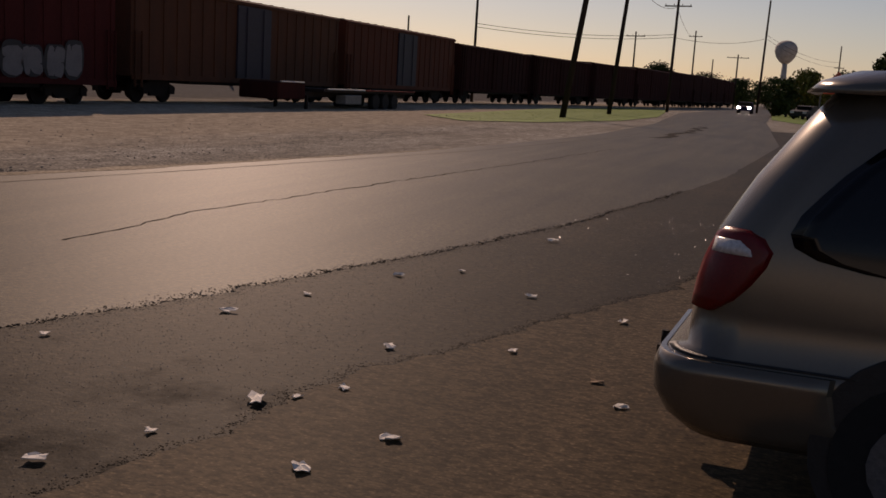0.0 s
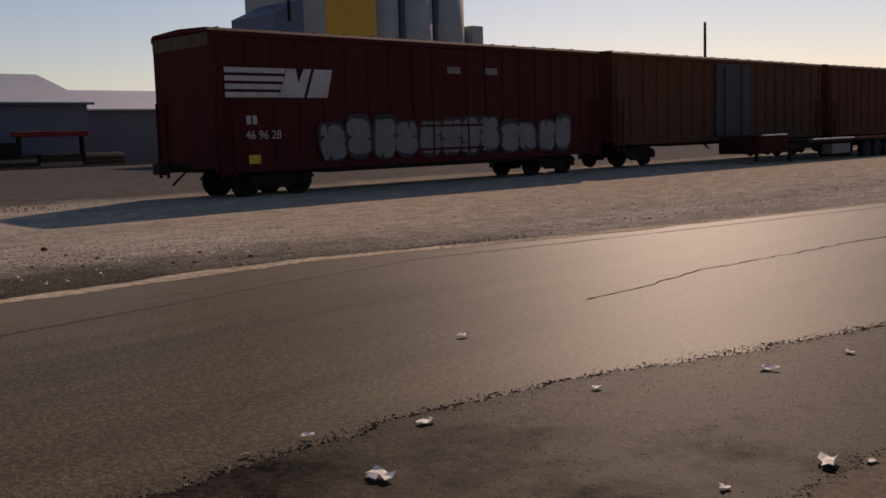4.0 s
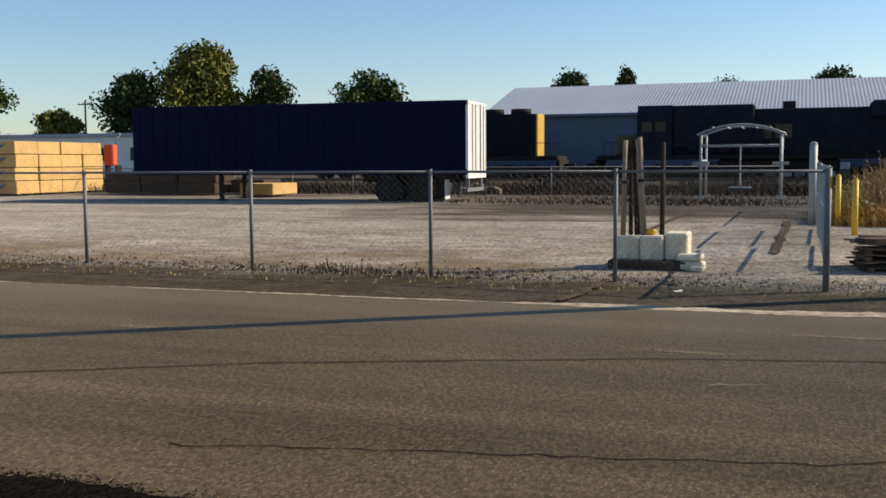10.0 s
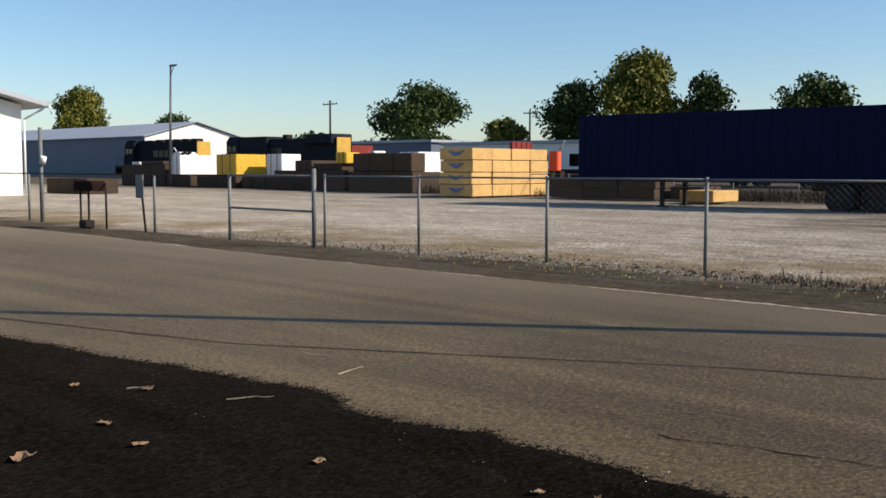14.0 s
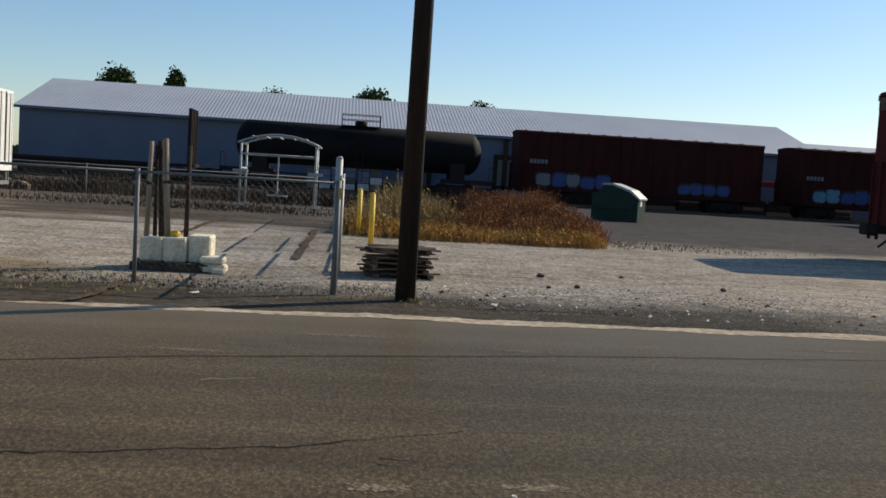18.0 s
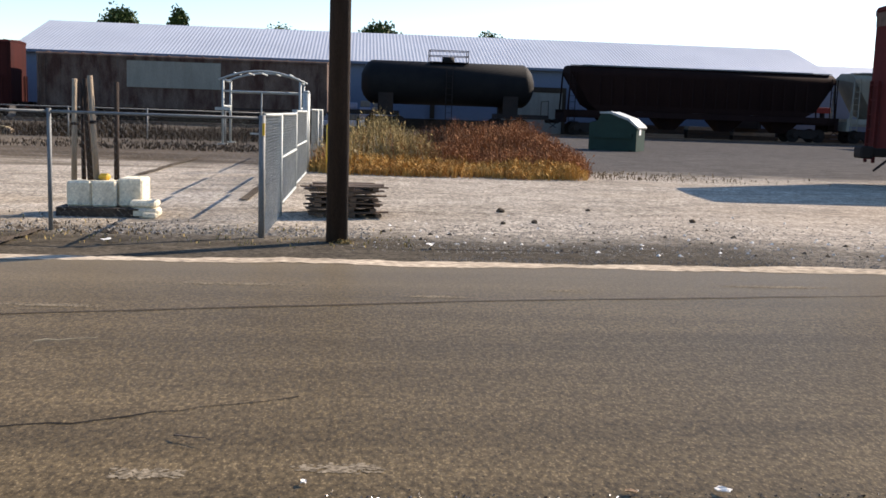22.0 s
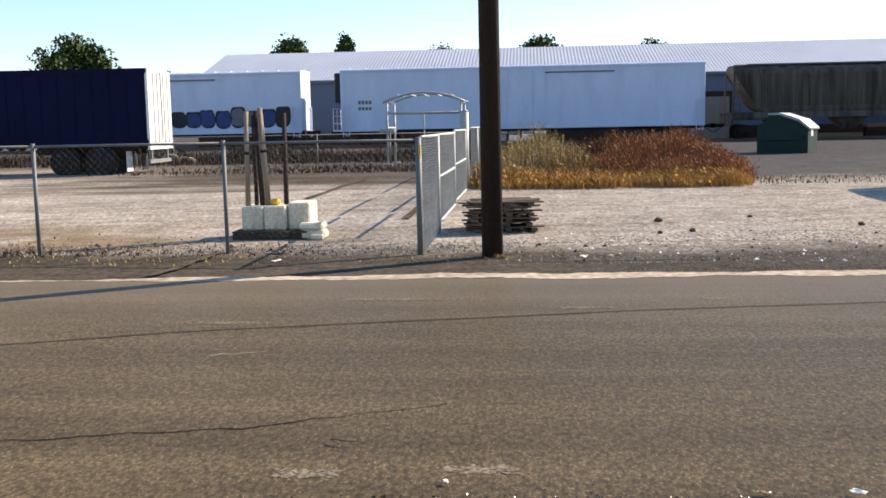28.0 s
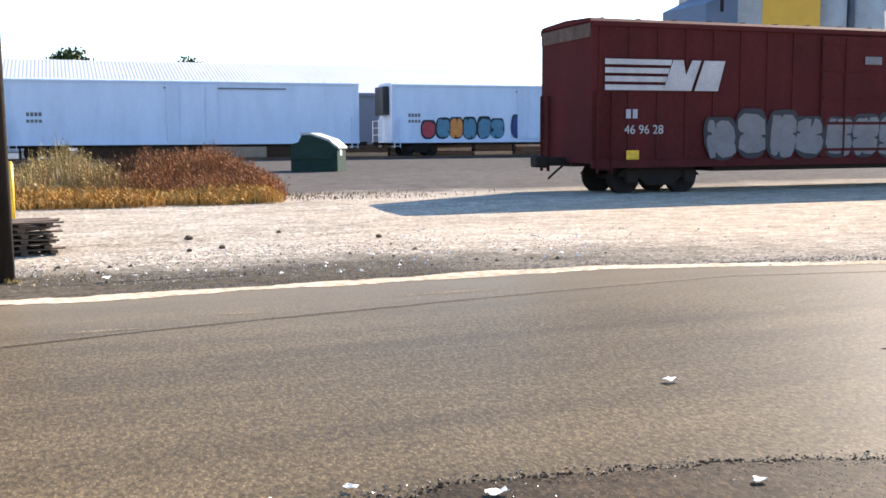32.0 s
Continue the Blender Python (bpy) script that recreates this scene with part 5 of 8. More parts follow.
# ---------------------------------------------------------------- semi-trailer in the yard
def build_trailer():
    th = thing("semi_trailer", "dark blue box semi-trailer with white rear doors, parked", "semi-trailer")
    L, W, z0, z1 = 13.6, 2.6, 1.05, 3.66
    part("body", one_box(-L, 0, 0, W, z0, z1, bevel=0.03), M["trailer_blue"], th)
    bm = B()
    box(bm, -L - 0.02, 0.02, -0.03, 0.0, z0 - 0.02, z0 + 0.2)
    box(bm, -L - 0.02, 0.02, -0.03, 0.0, z1 - 0.14, z1 + 0.02)
    for k in range(24):
        x = -L + 0.3 + k * 0.6
        box(bm, x, x + 0.03, -0.015, 0.0, z0 + 0.2, z1 - 0.14)
    part("side_rail", bm, M["trailer_blue"], th)
    for k in range(2):
        part("rear_door", one_box(0, 0.05, 0.06 + k * (W / 2 - 0.03), W / 2 - 0.01 + k * (W / 2 - 0.04), z0 + 0.1, z1 - 0.1), M["trailer_white"], th, "white rear door leaf")
    bm = B()
    box(bm, -0.02, 0.07, 0.0, W, z0 - 0.15, z0 + 0.08)
    box(bm, -0.02, 0.07, 0.0, 0.07, z0, z1)
    box(bm, -0.02, 0.07, W - 0.07, W, z0, z1)
    box(bm, -0.02, 0.07, 0.0, W, z1 - 0.1, z1 + 0.01)
    part("rear_frame", bm, M["trailer_white"], th)
    bm = B()
    for y in (0.5, 0.95, 1.65, 2.1):
        rod(bm, (0.1, y, z0 + 0.1), (0.1, y, z1 - 0.1), 0.02, seg=6)
    part("lock_rod", bm, M["galv"], th)
    bm = B()
    for y in (0.4, W - 0.4):
        box(bm, -0.1, 0.0, y - 0.05, y + 0.05, 0.5, z0)
    box(bm, -0.1, 0.02, 0.1, W - 0.1, 0.42, 0.55)
    part("underride_bumper", bm, M["galv"], th)
    bm = B()
    box(bm, -4.2, -0.6, 0.7, 1.0, 0.75, z0)
    box(bm, -4.2, -0.6, 1.6, 1.9, 0.75, z0)
    part("bogie_frame", bm, M["steel_dark"], th)
    for x in (-3.0, -1.75):
        for y in (0.05, 0.33, W - 0.58, W - 0.3):
            w = part("wheel", one_rod((x, y, 0.5), (x, y + 0.25, 0.5), 0.5, seg=24), M["rubber"], th)
            part("rim", one_rod((x, y - 0.01, 0.5), (x, y + 0.02, 0.5), 0.27, seg=16), M["steel_dark"], w)
    for y in (0.35, W - 0.35):
        bm = B()
        box(bm, -L + 3.6, -L + 3.75, y - 0.07, y + 0.07, 0.1, z0)
        box(bm, -L + 3.5, -L + 3.85, y - 0.14, y + 0.14, 0.0, 0.1)
        part("landing_leg", bm, M["steel_dark"], th)
    for y in (0.15, W - 0.75):
        part("mud_flap", one_box(-0.85, -0.83, y, y + 0.6, 0.15, 0.85), M["white"] if y < 1 else M["rubber"], th)
    th.matrix_basis = pose(-11.5, 34.3, 0.12, 0, 0, 3.0)


build_trailer()


def build_scrap():
    """Bent pale pipes and a box lying behind the trailer."""
    th = thing("scrap_metal", "bent pale pipes and scrap lying behind the trailer", "scrap", pose(-13.90, 42.23, 0.13))
    for k, (a, b, c) in enumerate(((-0.9, 0.35, 0.05), (-0.3, 0.55, 0.2), (0.35, 0.4, 0.3))):
        bm = B()
        rod(bm, (a, c, 0.04), (a + 0.35, c, b), 0.05, seg=8)
        rod(bm, (a + 0.35, c, b), (a + 0.8, c + 0.1, b * 0.8), 0.05, seg=8)
        rod(bm, (a + 0.8, c + 0.1, b * 0.8), (a + 0.95, c + 0.1, 0.03), 0.05, seg=8)
        part("bent_pipe", bm, M["straw_pale"], th)
    part("axle_box", one_box(-0.7, 0.5, 0.5, 0.75, 0.0, 0.22, bevel=0.04), M["rusty"], th)
    part("plate", one_box(0.9, 1.3, 0.1, 0.5, 0.0, 0.3, bevel=0.05), M["wood"], th)


build_scrap()


# ---------------------------------------------------------------- fence, gate, pole
def chain_link(bm, p, q, z0, z1, step=0.1, r=0.0007):
    """Diagonal wires in the plane from p to q."""
    p, q = Vector((*p, 0)), Vector((*q, 0))
    L, d, h = (q - p).length, (q - p).normalized(), z1 - z0
    for s in (1, -1):
        k = -h
        while k < L:
            a, b = (k, k + h) if s > 0 else (k + h, k)
            za, zb = z0, z1
            lo, hi = (0, L)
            def clip(u, other, zu, zo):
                if u < lo:
                    return lo, zu + (zo - zu) * (lo - u) / (other - u)
                if u > hi:
                    return hi, zu + (zo - zu) * (hi - u) / (other - u)
                return u, zu
            a2, za2 = clip(a, b, za, zb)
            b2, zb2 = clip(b, a, zb, za)
            if abs(a2 - b2) > 0.02:
                rod(bm, p + d * a2 + Vector((0, 0, za2)), p + d * b2 + Vector((0, 0, zb2)), r, seg=3, caps=False)
            k += step


FENCE_Y = 13.2


def build_fence():
    th = thing("chain_link_fence", "galvanised chain-link fence beside the road", "fence")
    xs = [0.09, -2.57, -5.22, -8.14, -11.21, -14.06, -16.85]
    for x in xs:
        part("post", one_rod((x, FENCE_Y + (0.3 if -12 < x < -1 else 0), -0.05), (x, FENCE_Y + (0.3 if -12 < x < -1 else 0), 1.5), 0.029 if x < 0 else 0.04, seg=10), M["galv"], th)
    pts = [(x, FENCE_Y + (0.3 if -12 < x < -1 else 0)) for x in xs]
    for a, b in zip(pts, pts[1:]):
        part("top_rail", one_rod((*a, 1.46), (*b, 1.46), 0.018, seg=8), M["galv"], th)
        bm = B()
        chain_link(bm, a, b, 0.03, 1.44)
        part("wire_mesh", bm, M["wire"], th)


build_fence()


def build_pole(x, y, h, r, name="utility_pole", label="dark brown wooden utility pole", arms=(), lean=(0, 0)):
    th = thing(name, label, "utility pole", pose(x, y, -0.05))
    bm = B()
    rod(bm, (0, 0, 0), (lean[0], lean[1], h), r, r * 0.72, seg=16)
    part("shaft", bm, M["pole_wood"], th)
    for z, w, ang in arms:
        at = pose(lean[0] * z / h, lean[1] * z / h, z, 0, 0, ang)
        arm = part("crossarm", one_box(-w / 2, w / 2, -0.06, 0.06, -0.06, 0.06), M["pole_wood"], th, at=at)
        for k in range(4):
            u = -w / 2 + 0.1 + k * (w - 0.2) / 3
            part("insulator", one_rod((u, 0, 0.06), (u, 0, 0.22), 0.04, seg=8), M["steel_dark"], arm)
    return th


build_pole(1.04, 12.95, 11.5, 0.135, arms=((10.6, 2.4, 20),), lean=(0.0, -1.3))


# ---------------------------------------------------------------- near ground: cinders, lot, marks
def sheet(name, material, label, xs, lo, hi, z, cuts=3, wob=0.06, seed=0, category="ground"):
    bm = B()
    strip(bm, xs, lo, hi, z, cuts, wob, seed)
    return solid(name, bm, material, label, category, kind="structure")


def lot_edge(x):
    return float(np.interp(x, (-60, -1, 1.5, 2.9, 4.5, 5.5, 7, 8.6, 14, 30, 60), (-9, -1.0, 2.3, 2.3, 2.05, 1.7, 1.2, 0.6, -0.6, -2.2, -2.5)))


fine_x = [-60, -45, -36] + [x * 0.25 for x in range(-120, 100)] + [26, 30, 40, 60]
def ragged(x, seed, big=0.09):
    return big * noise.noise((x * 0.9, seed, 0)) + 0.07 * noise.noise((x * 3.1, seed, 1)) + 0.05 * noise.noise((x * 9.0, seed, 2)) + 0.03 * noise.noise((x * 23.0, seed, 3))


edge_x = [-60, -45, -36] + [-30 + 0.25 * k for k in range(72)] + [-12 + 0.035 * k for k in range(800)] + [16 + 0.25 * k for k in range(40)] + [26, 30, 40, 60]
sheet("cinder_shoulder", M["black_dirt"], "black cinders and broken tar beside the road", edge_x, lambda x: lot_edge(x) - 0.1, lambda x: near_edge(x) + 0.05 + ragged(x, 3, 0.09 if x > -1 else 0.12), lambda x, y: 0.006, 4, 0.012, 11)
sheet("parking_lot", M["lot"], "old brown asphalt of the parking lot", edge_x, lambda x: -14.0, lambda x: lot_edge(x) + ragged(x, 8), lambda x, y: 0.012, 5, 0.01, 12)


def ribbon(name, material, pts, w, z, label, seed, wob=0.03, step=0.3):
    """A thin wavering band along points."""
    rnd = random.Random(seed)
    bm = B()
    px, py = [p[0] for p in pts], [p[1] for p in pts]
    n = max(2, int(abs(px[-1] - px[0]) / step))
    prev = None
    for k in range(n + 1):
        x = px[0] + (px[-1] - px[0]) * k / n
        y = float(np.interp(x, px, py)) + rnd.uniform(-wob, wob)
        ww = w * rnd.uniform(0.4, 1.3) / 2
        cur = (bm.verts.new((x, y - ww, z)), bm.verts.new((x, y + ww, z)))
        if prev:
            bm.faces.new((prev[0], cur[0], cur[1], prev[1]))
        prev = cur
    return solid(name, bm, material, label, "road mark", kind="structure")


ribbon("tar_seam", M["tar_worn"], [(-24, 0.6), (-8.15, 4.8), (-4.17, 7.0), (-1.3, 8.1), (2.3, 8.95), (5.9, 9.55), (9, 9.9), (14, 8.9), (24, 7.2), (40, 5.6)], 0.05, 0.004, "dark tar seam along the road", 21, 0.012)
ribbon("road_crack", M["tar"], [(-3.6, 4.7), (-1.0, 5.27), (-0.1, 5.45), (0.6, 5.76), (1.0, 5.95)], 0.016, 0.004, "thin crack in the asphalt", 22, 0.03, 0.12)
ribbon("road_crack", M["tar"], [(7.5, 6.0), (10, 6.2), (14, 5.9), (22, 5.2), (30, 4.6)], 0.028, 0.004, "thin crack in the asphalt", 23, 0.05, 0.2)
ribbon("road_crack", M["tar"], [(40, 4.6), (52, 4.2), (60, 4.4)], 0.4, 0.004, "dark patch line across the asphalt", 24, 0.3, 0.8)
SCUFFS = ((0.42, 4.73, 0.34, 0.12), (1.25, 4.81, 0.4, 0.12), (-1.1, 8.46, 0.9, 0.12), (2.0, 9.13, 0.6, 0.1), (3.25, 9.55, 0.45, 0.1), (5.45, 10.0, 1.1, 0.12), (-6.2, 8.2, 1.2, 0.2), (0.2, 9.6, 1.4, 0.12))
for k, (x, y, w, h) in enumerate(SCUFFS):
    rnd = random.Random(40 + k)
    vs, fs = [], []
    for _ in range(int(2600 * w * h) + 60):
        px, py, q = x + rnd.triangular(-0.55, 0.55) * w, y + rnd.triangular(-0.6, 0.6) * h, rnd.uniform(0, 6.3)
        b, d = len(vs), rnd.uniform(0.006, 0.02)
        vs += [(px + d * math.cos(q + i * 1.26) * rnd.uniform(0.6, 1.5), py + d * math.sin(q + i * 1.26) * rnd.uniform(0.5, 1.0), 0.0015 + rnd.random() * 0.002) for i in range(5)]
        fs.append(tuple(range(b, b + 5)))
    me = bpy.data.meshes.new("road_scuff")
    me.from_pydata(vs, [], fs)
    me.materials.append(M["scuff"])
    tagged(new("road_scuff", me), "pale scuffed spot on the asphalt", "road mark", kind="stuff")


def scatter(name, material, n, place, size, label, seed, flat=0.6):
    """Loose stones, far too many to count."""
    rnd = random.Random(seed)
    vs, fs = [], []
    for _ in range(n):
        x, y = place(rnd)
        s = size * rnd.uniform(0.4, 1.4) ** 1.5
        z = (ground_z(x, y) if y > 11 else 0.004) + s * 0.05
        a, b = rnd.uniform(0, 6.3), len(vs)
        for k in range(4):
            q = a + k * 1.57 + rnd.uniform(-0.4, 0.4)
            vs.append((x + s * math.cos(q) * rnd.uniform(0.7, 1.2), y + s * math.sin(q) * rnd.uniform(0.7, 1.2), z + rnd.uniform(-0.2, 0.1) * s))
        vs += [(x + rnd.uniform(-0.3, 0.3) * s, y + rnd.uniform(-0.3, 0.3) * s, z + s * flat), (x, y, z - s * 0.5)]
        for k in range(4):
            fs += [(b + k, b + (k + 1) % 4, b + 4), (b + (k + 1) % 4, b + k, b + 5)]
    me = bpy.data.meshes.new(name)
    me.from_pydata(vs, [], fs)
    me.materials.append(material)
    return tagged(new(name, me), label, "gravel", kind="stuff")


scatter("gravel", M["stone"], 7000, lambda r: (r.uniform(-26, 1.5), 13.35 + abs(r.gauss(0, 0.55))), 0.022, "loose pale limestone gravel along the fence", 51)
scatter("gravel", M["stone"], 5000, lambda r: (r.triangular(1, 11, 3), 12.2 + abs(r.gauss(1.4, 1.5))), 0.012, "loose pale limestone gravel along the road", 52)
scatter("gravel", M["dark_stone"], 3500, lambda r: (x := r.uniform(2, 12), far_edge(x) + 0.3 + abs(r.gauss(0, 0.45))), 0.011, "dark broken stone at the road's edge", 53)
scatter("gravel", M["dark_stone"], 3000, lambda r: (r.uniform(-22, 7), r.uniform(12.5, 17)), 0.012, "dark loose stones on the yard", 54)
scatter("grit", M["grit"], 20000, lambda r: (x := r.uniform(1, 14), lot_edge(x) + (near_edge(x) + 0.2 - lot_edge(x)) * r.random() ** 0.8), 0.0055, "grit and broken tar on the shoulder", 55)
scatter("grit", M["grit"], 6000, lambda r: (x := r.uniform(-10, 14), near_edge(x) + r.gauss(0.0, 0.11)), 0.0045, "crumbled tar along the road's near edge", 56)
scatter("grit", M["stone"], 7000, lambda r: (x := r.uniform(1.5, 14), lot_edge(x) + (near_edge(x) - lot_edge(x)) * r.random()), 0.005, "pale grit on the shoulder", 66, 0.5)
scatter("tar_crumbs", M["crumb"], 9000, lambda r: (x := r.uniform(0.5, 18), near_edge(x) + 0.03 + ragged(x, 3) + r.gauss(0, 0.05)), 0.009, "dark crumbled tar in a seam along the road's near edge", 58, 0.25)
scatter("tar_crumbs", M["crumb"], 13000, lambda r: (x := r.uniform(2.4, 12), lot_edge(x) + 0.025 + ragged(x, 8) + r.gauss(0, 0.04)), 0.008, "dark crumbled tar in a seam along the parking lot", 59, 0.3)
scatter("cinders", M["crumb"], 12000, lambda r: (x := r.triangular(-14, 1.0, -6), near_edge(x) + 0.03 + ragged(x, 3, 0.12) + r.gauss(0, 0.06)), 0.006, "black cinders scattered along the road's edge", 60, 0.4)
scatter("cinders", M["crumb"], 5000, lambda r: (x := r.uniform(-11, 1.0), near_edge(x) - r.random() * 1.8), 0.008, "loose black cinders", 61, 0.8)
def along(r, lines):
    """A spot on one of several faint lines that run beside the road."""
    (x0, y0), (x1, y1), spread = r.choice(lines)
    u = r.random()
    return x0 + (x1 - x0) * u + r.gauss(0, 0.05), y0 + (y1 - y0) * u + 0.05 * math.sin(9 * u + x0) + r.gauss(0, spread)


STREAKS = (((-7.9, 3.45), (-6.9, 3.72), 0.035), ((-6.6, 3.05), (-4.8, 3.2), 0.05), ((-5.8, 3.64), (-5.3, 3.76), 0.03), ((-4.9, 3.62), (-3.8, 3.45), 0.04), ((-4.4, 3.3), (-3.6, 3.4), 0.03), ((-4.6, 2.75), (-1.8, 3.1), 0.05), ((-3.4, 3.7), (-1.5, 3.75), 0.04))
scatter("cinders", M["grit"], 3600, lambda r: along(r, STREAKS), 0.007, "brown grit lying in streaks on the cinders", 62, 0.2)
scatter("cinders", M["straw_pale"], 130, lambda r: along(r, STREAKS[:4]), 0.008, "pale bits of straw in the grit", 75, 0.2)
scatter("gravel", M["stone"], 700, lambda r: (r.uniform(10, 40), far_edge(12) + 0.5 + r.random() ** 1.6 * 6), 0.02, "loose stones on the sandy yard", 57)


scatter("clods", M["dirt"], 60, lambda r: (r.triangular(1.3, 10, 2), 12.4 + abs(r.gauss(0.6, 1.2))), 0.032, "dark clods and bark on the gravel", 63, 0.7)
scatter("clods", M["dirt"], 260, lambda r: (r.triangular(-20, 1, -6), 13.3 + abs(r.gauss(0, 0.5))), 0.05, "dark clods along the fence foot", 64, 0.6)
scatter("gravel", M["paper"], 130, lambda r: (r.uniform(1.5, 10), 12.3 + abs(r.gauss(0.8, 1.4))), 0.024, "white stones on the gravel", 65, 0.7)


# Narrow dirt-coloured strips that draw long shadows on the ground.
for k, (pts, w) in enumerate(((((-3.3, 22.0), (-3.2, 29.5)), 0.14), (((-0.62, 17.6), (-0.5, 25.5)), 0.16), (((-2.82, 11.3), (-2.66, 13.4)), 0.13))):
    rnd = random.Random(80 + k)
    bm = B()
    prev = None
    for i in range(13):
        x, y = (pts[0][c] + (pts[1][c] - pts[0][c]) * i / 12 for c in (0, 1))
        d = rnd.uniform(-0.05, 0.05)
        cur = (bm.verts.new((x - w / 2 + d, y, ground_z(x, y) + 0.03)), bm.verts.new((x + w / 2 + d, y, ground_z(x, y) + 0.03)))
        if prev:
            bm.faces.new((prev[0], cur[0], cur[1], prev[1]))
        prev = cur
    solid("shadow_strip", bm, M["dirt"], "narrow dark strip drawn for a long shadow on the gravel", "ground", kind="structure")


# ---------------------------------------------------------------- litter and leaves
for k, (x, y, r) in enumerate(((3.62, 16.86, 0.07), (3.95, 15.5, 0.05), (3.45, 15.3, 0.04), (6.6, 16.1, 0.05), (5.2, 17.4, 0.04))):
    rnd = random.Random(300 + k)
    bm = B()
    bmesh.ops.create_icosphere(bm, subdivisions=2, radius=r)
    for v in bm.verts:
        v.co *= 1 + 0.35 * noise.noise(v.co * (1.6 / r) + Vector((k * 7, 0, 0)))
        v.co.z *= 0.7
    solid("rock", bm, M["dirt"], "dark rough rock lying on the gravel", "rock", "rocks on the gravel", m=pose(x, y, ground_z(x, y) + r * 0.4, 0, 0, rnd.uniform(0, 360)))


def crumpled(x, y, s, seed, material, name, label, category, group):
    rnd = random.Random(seed)
    bm = B()
    n = 4
    g = [[bm.verts.new(((i / (n - 1) - 0.5) * s * 1.5 + rnd.uniform(-0.1, 0.1) * s, (j / (n - 1) - 0.5) * s + rnd.uniform(-0.1, 0.1) * s, rnd.uniform(0.05, 0.38) * s)) for j in range(n)] for i in range(n)]
    for i in range(n - 1):
        for j in range(n - 1):
            if (i, j) not in ((0, 0), (n - 2, 0)) or rnd.random() < 0.5:
                bm.faces.new((g[i][j], g[i + 1][j], g[i + 1][j + 1], g[i][j + 1]))
    ext = bmesh.ops.extrude_face_region(bm, geom=list(bm.faces))
    bmesh.ops.translate(bm, verts=[v for v in ext["geom"] if isinstance(v, bmesh.types.BMVert)], vec=(0, 0, 0.004))
    return solid(name, bm, material, label, category, group, m=pose(x, y, 0.012, 0, 0, rnd.uniform(0, 360)))


LITTER = ((4.2, 2.2, 0.11), (4.6, 1.9, 0.06), (4.35, 2.05, 0.05), (4.0, 1.4, 0.08), (3.5, 1.6, 0.08), (3.1, 2.6, 0.07), (3.6, 2.4, 0.05), (5.8, 1.3, 0.06), (5.0, 0.5, 0.06), (7.0, 0.8, 0.07), (4.7, 3.9, 0.06), (5.8, 3.3, 0.09), (5.5, 2.0, 0.07), (6.6, 3.1, 0.06), (7.7, 2.8, 0.07), (10.5, 2.1, 0.1), (7.5, 1.6, 0.07), (2.7, 3.7, 0.12), (2.9, 4.5, 0.06), (5.43, 5.74, 0.08), (3.5, 4.2, 0.08), (2.16, 12.5, 0.09), (-1.6, 12.3, 0.1), (2.5, 12.6, 0.06), (1.1, 4.6, 0.03), (8.2, 2.4, 0.06))
for k, (x, y, s) in enumerate(LITTER):
    crumpled(x, y, s * 0.82, 100 + k, M["paper"], "litter", "crumpled pale scrap of litter on the ground", "litter", "scraps of litter")
LEAVES = ((-3.1, 3.4, 0.09), (-6.2, 2.5, 0.08), (-5.6, 2.4, 0.09), (-4.6, 2.9, 0.07), (-2.9, 3.5, 0.07), (-5.8, 1.8, 0.12), (-3.4, 3.3, 0.07), (5.4, 0.7, 0.07), (2.5, 4.5, 0.05), (-6.9, 3.2, 0.07), (-7.4, 2.9, 0.06))
for k, (x, y, s) in enumerate(LEAVES):
    crumpled(x, y, s * 0.7, 200 + k, M["dead_leaf"], "dead_leaf", "curled brown dead leaf on the ground", "leaf", "fallen leaves")


def twig(x, y, L, ang, seed, material, name="twig", label="dry bent twig lying on the asphalt"):
    rnd = random.Random(seed)
    bm = B()
    p = Vector((0, 0, 0.012))
    for k in range(5):
        q = p + Vector((L / 5, rnd.uniform(-0.3, 0.3) * L / 5, rnd.uniform(-0.004, 0.01)))
        rod(bm, p, q, 0.005 * (1 - k * 0.15), seg=5)
        p = q
    solid(name, bm, material, label, "twig", "twigs on the road", m=pose(x, y, 0.01, 0, 0, ang))


twig(0.45, 5.2, 0.22, -28, 1, M["bark"])
twig(-0.8, 7.12, 0.4, 6, 2, M["straw_pale"], label="pale straw lying on the asphalt")
twig(-6.3, 4.5, 0.3, 105, 3, M["straw_pale"], label="pale bent stalk lying on the asphalt")
twig(-7.2, 4.9, 0.26, 20, 4, M["straw_pale"], label="pale straw lying on the asphalt")
twig(-6.2, 3.4, 0.34, 32, 5, M["straw_pale"], label="pale straw lying on the cinders")
twig(-7.0, 3.1, 0.2, 40, 6, M["straw_pale"], label="pale straw lying on the cinders")
twig(2.2, 12.1, 1.6, 4, 7, M["bark"], name="branch", label="thin dark branch lying on the verge")


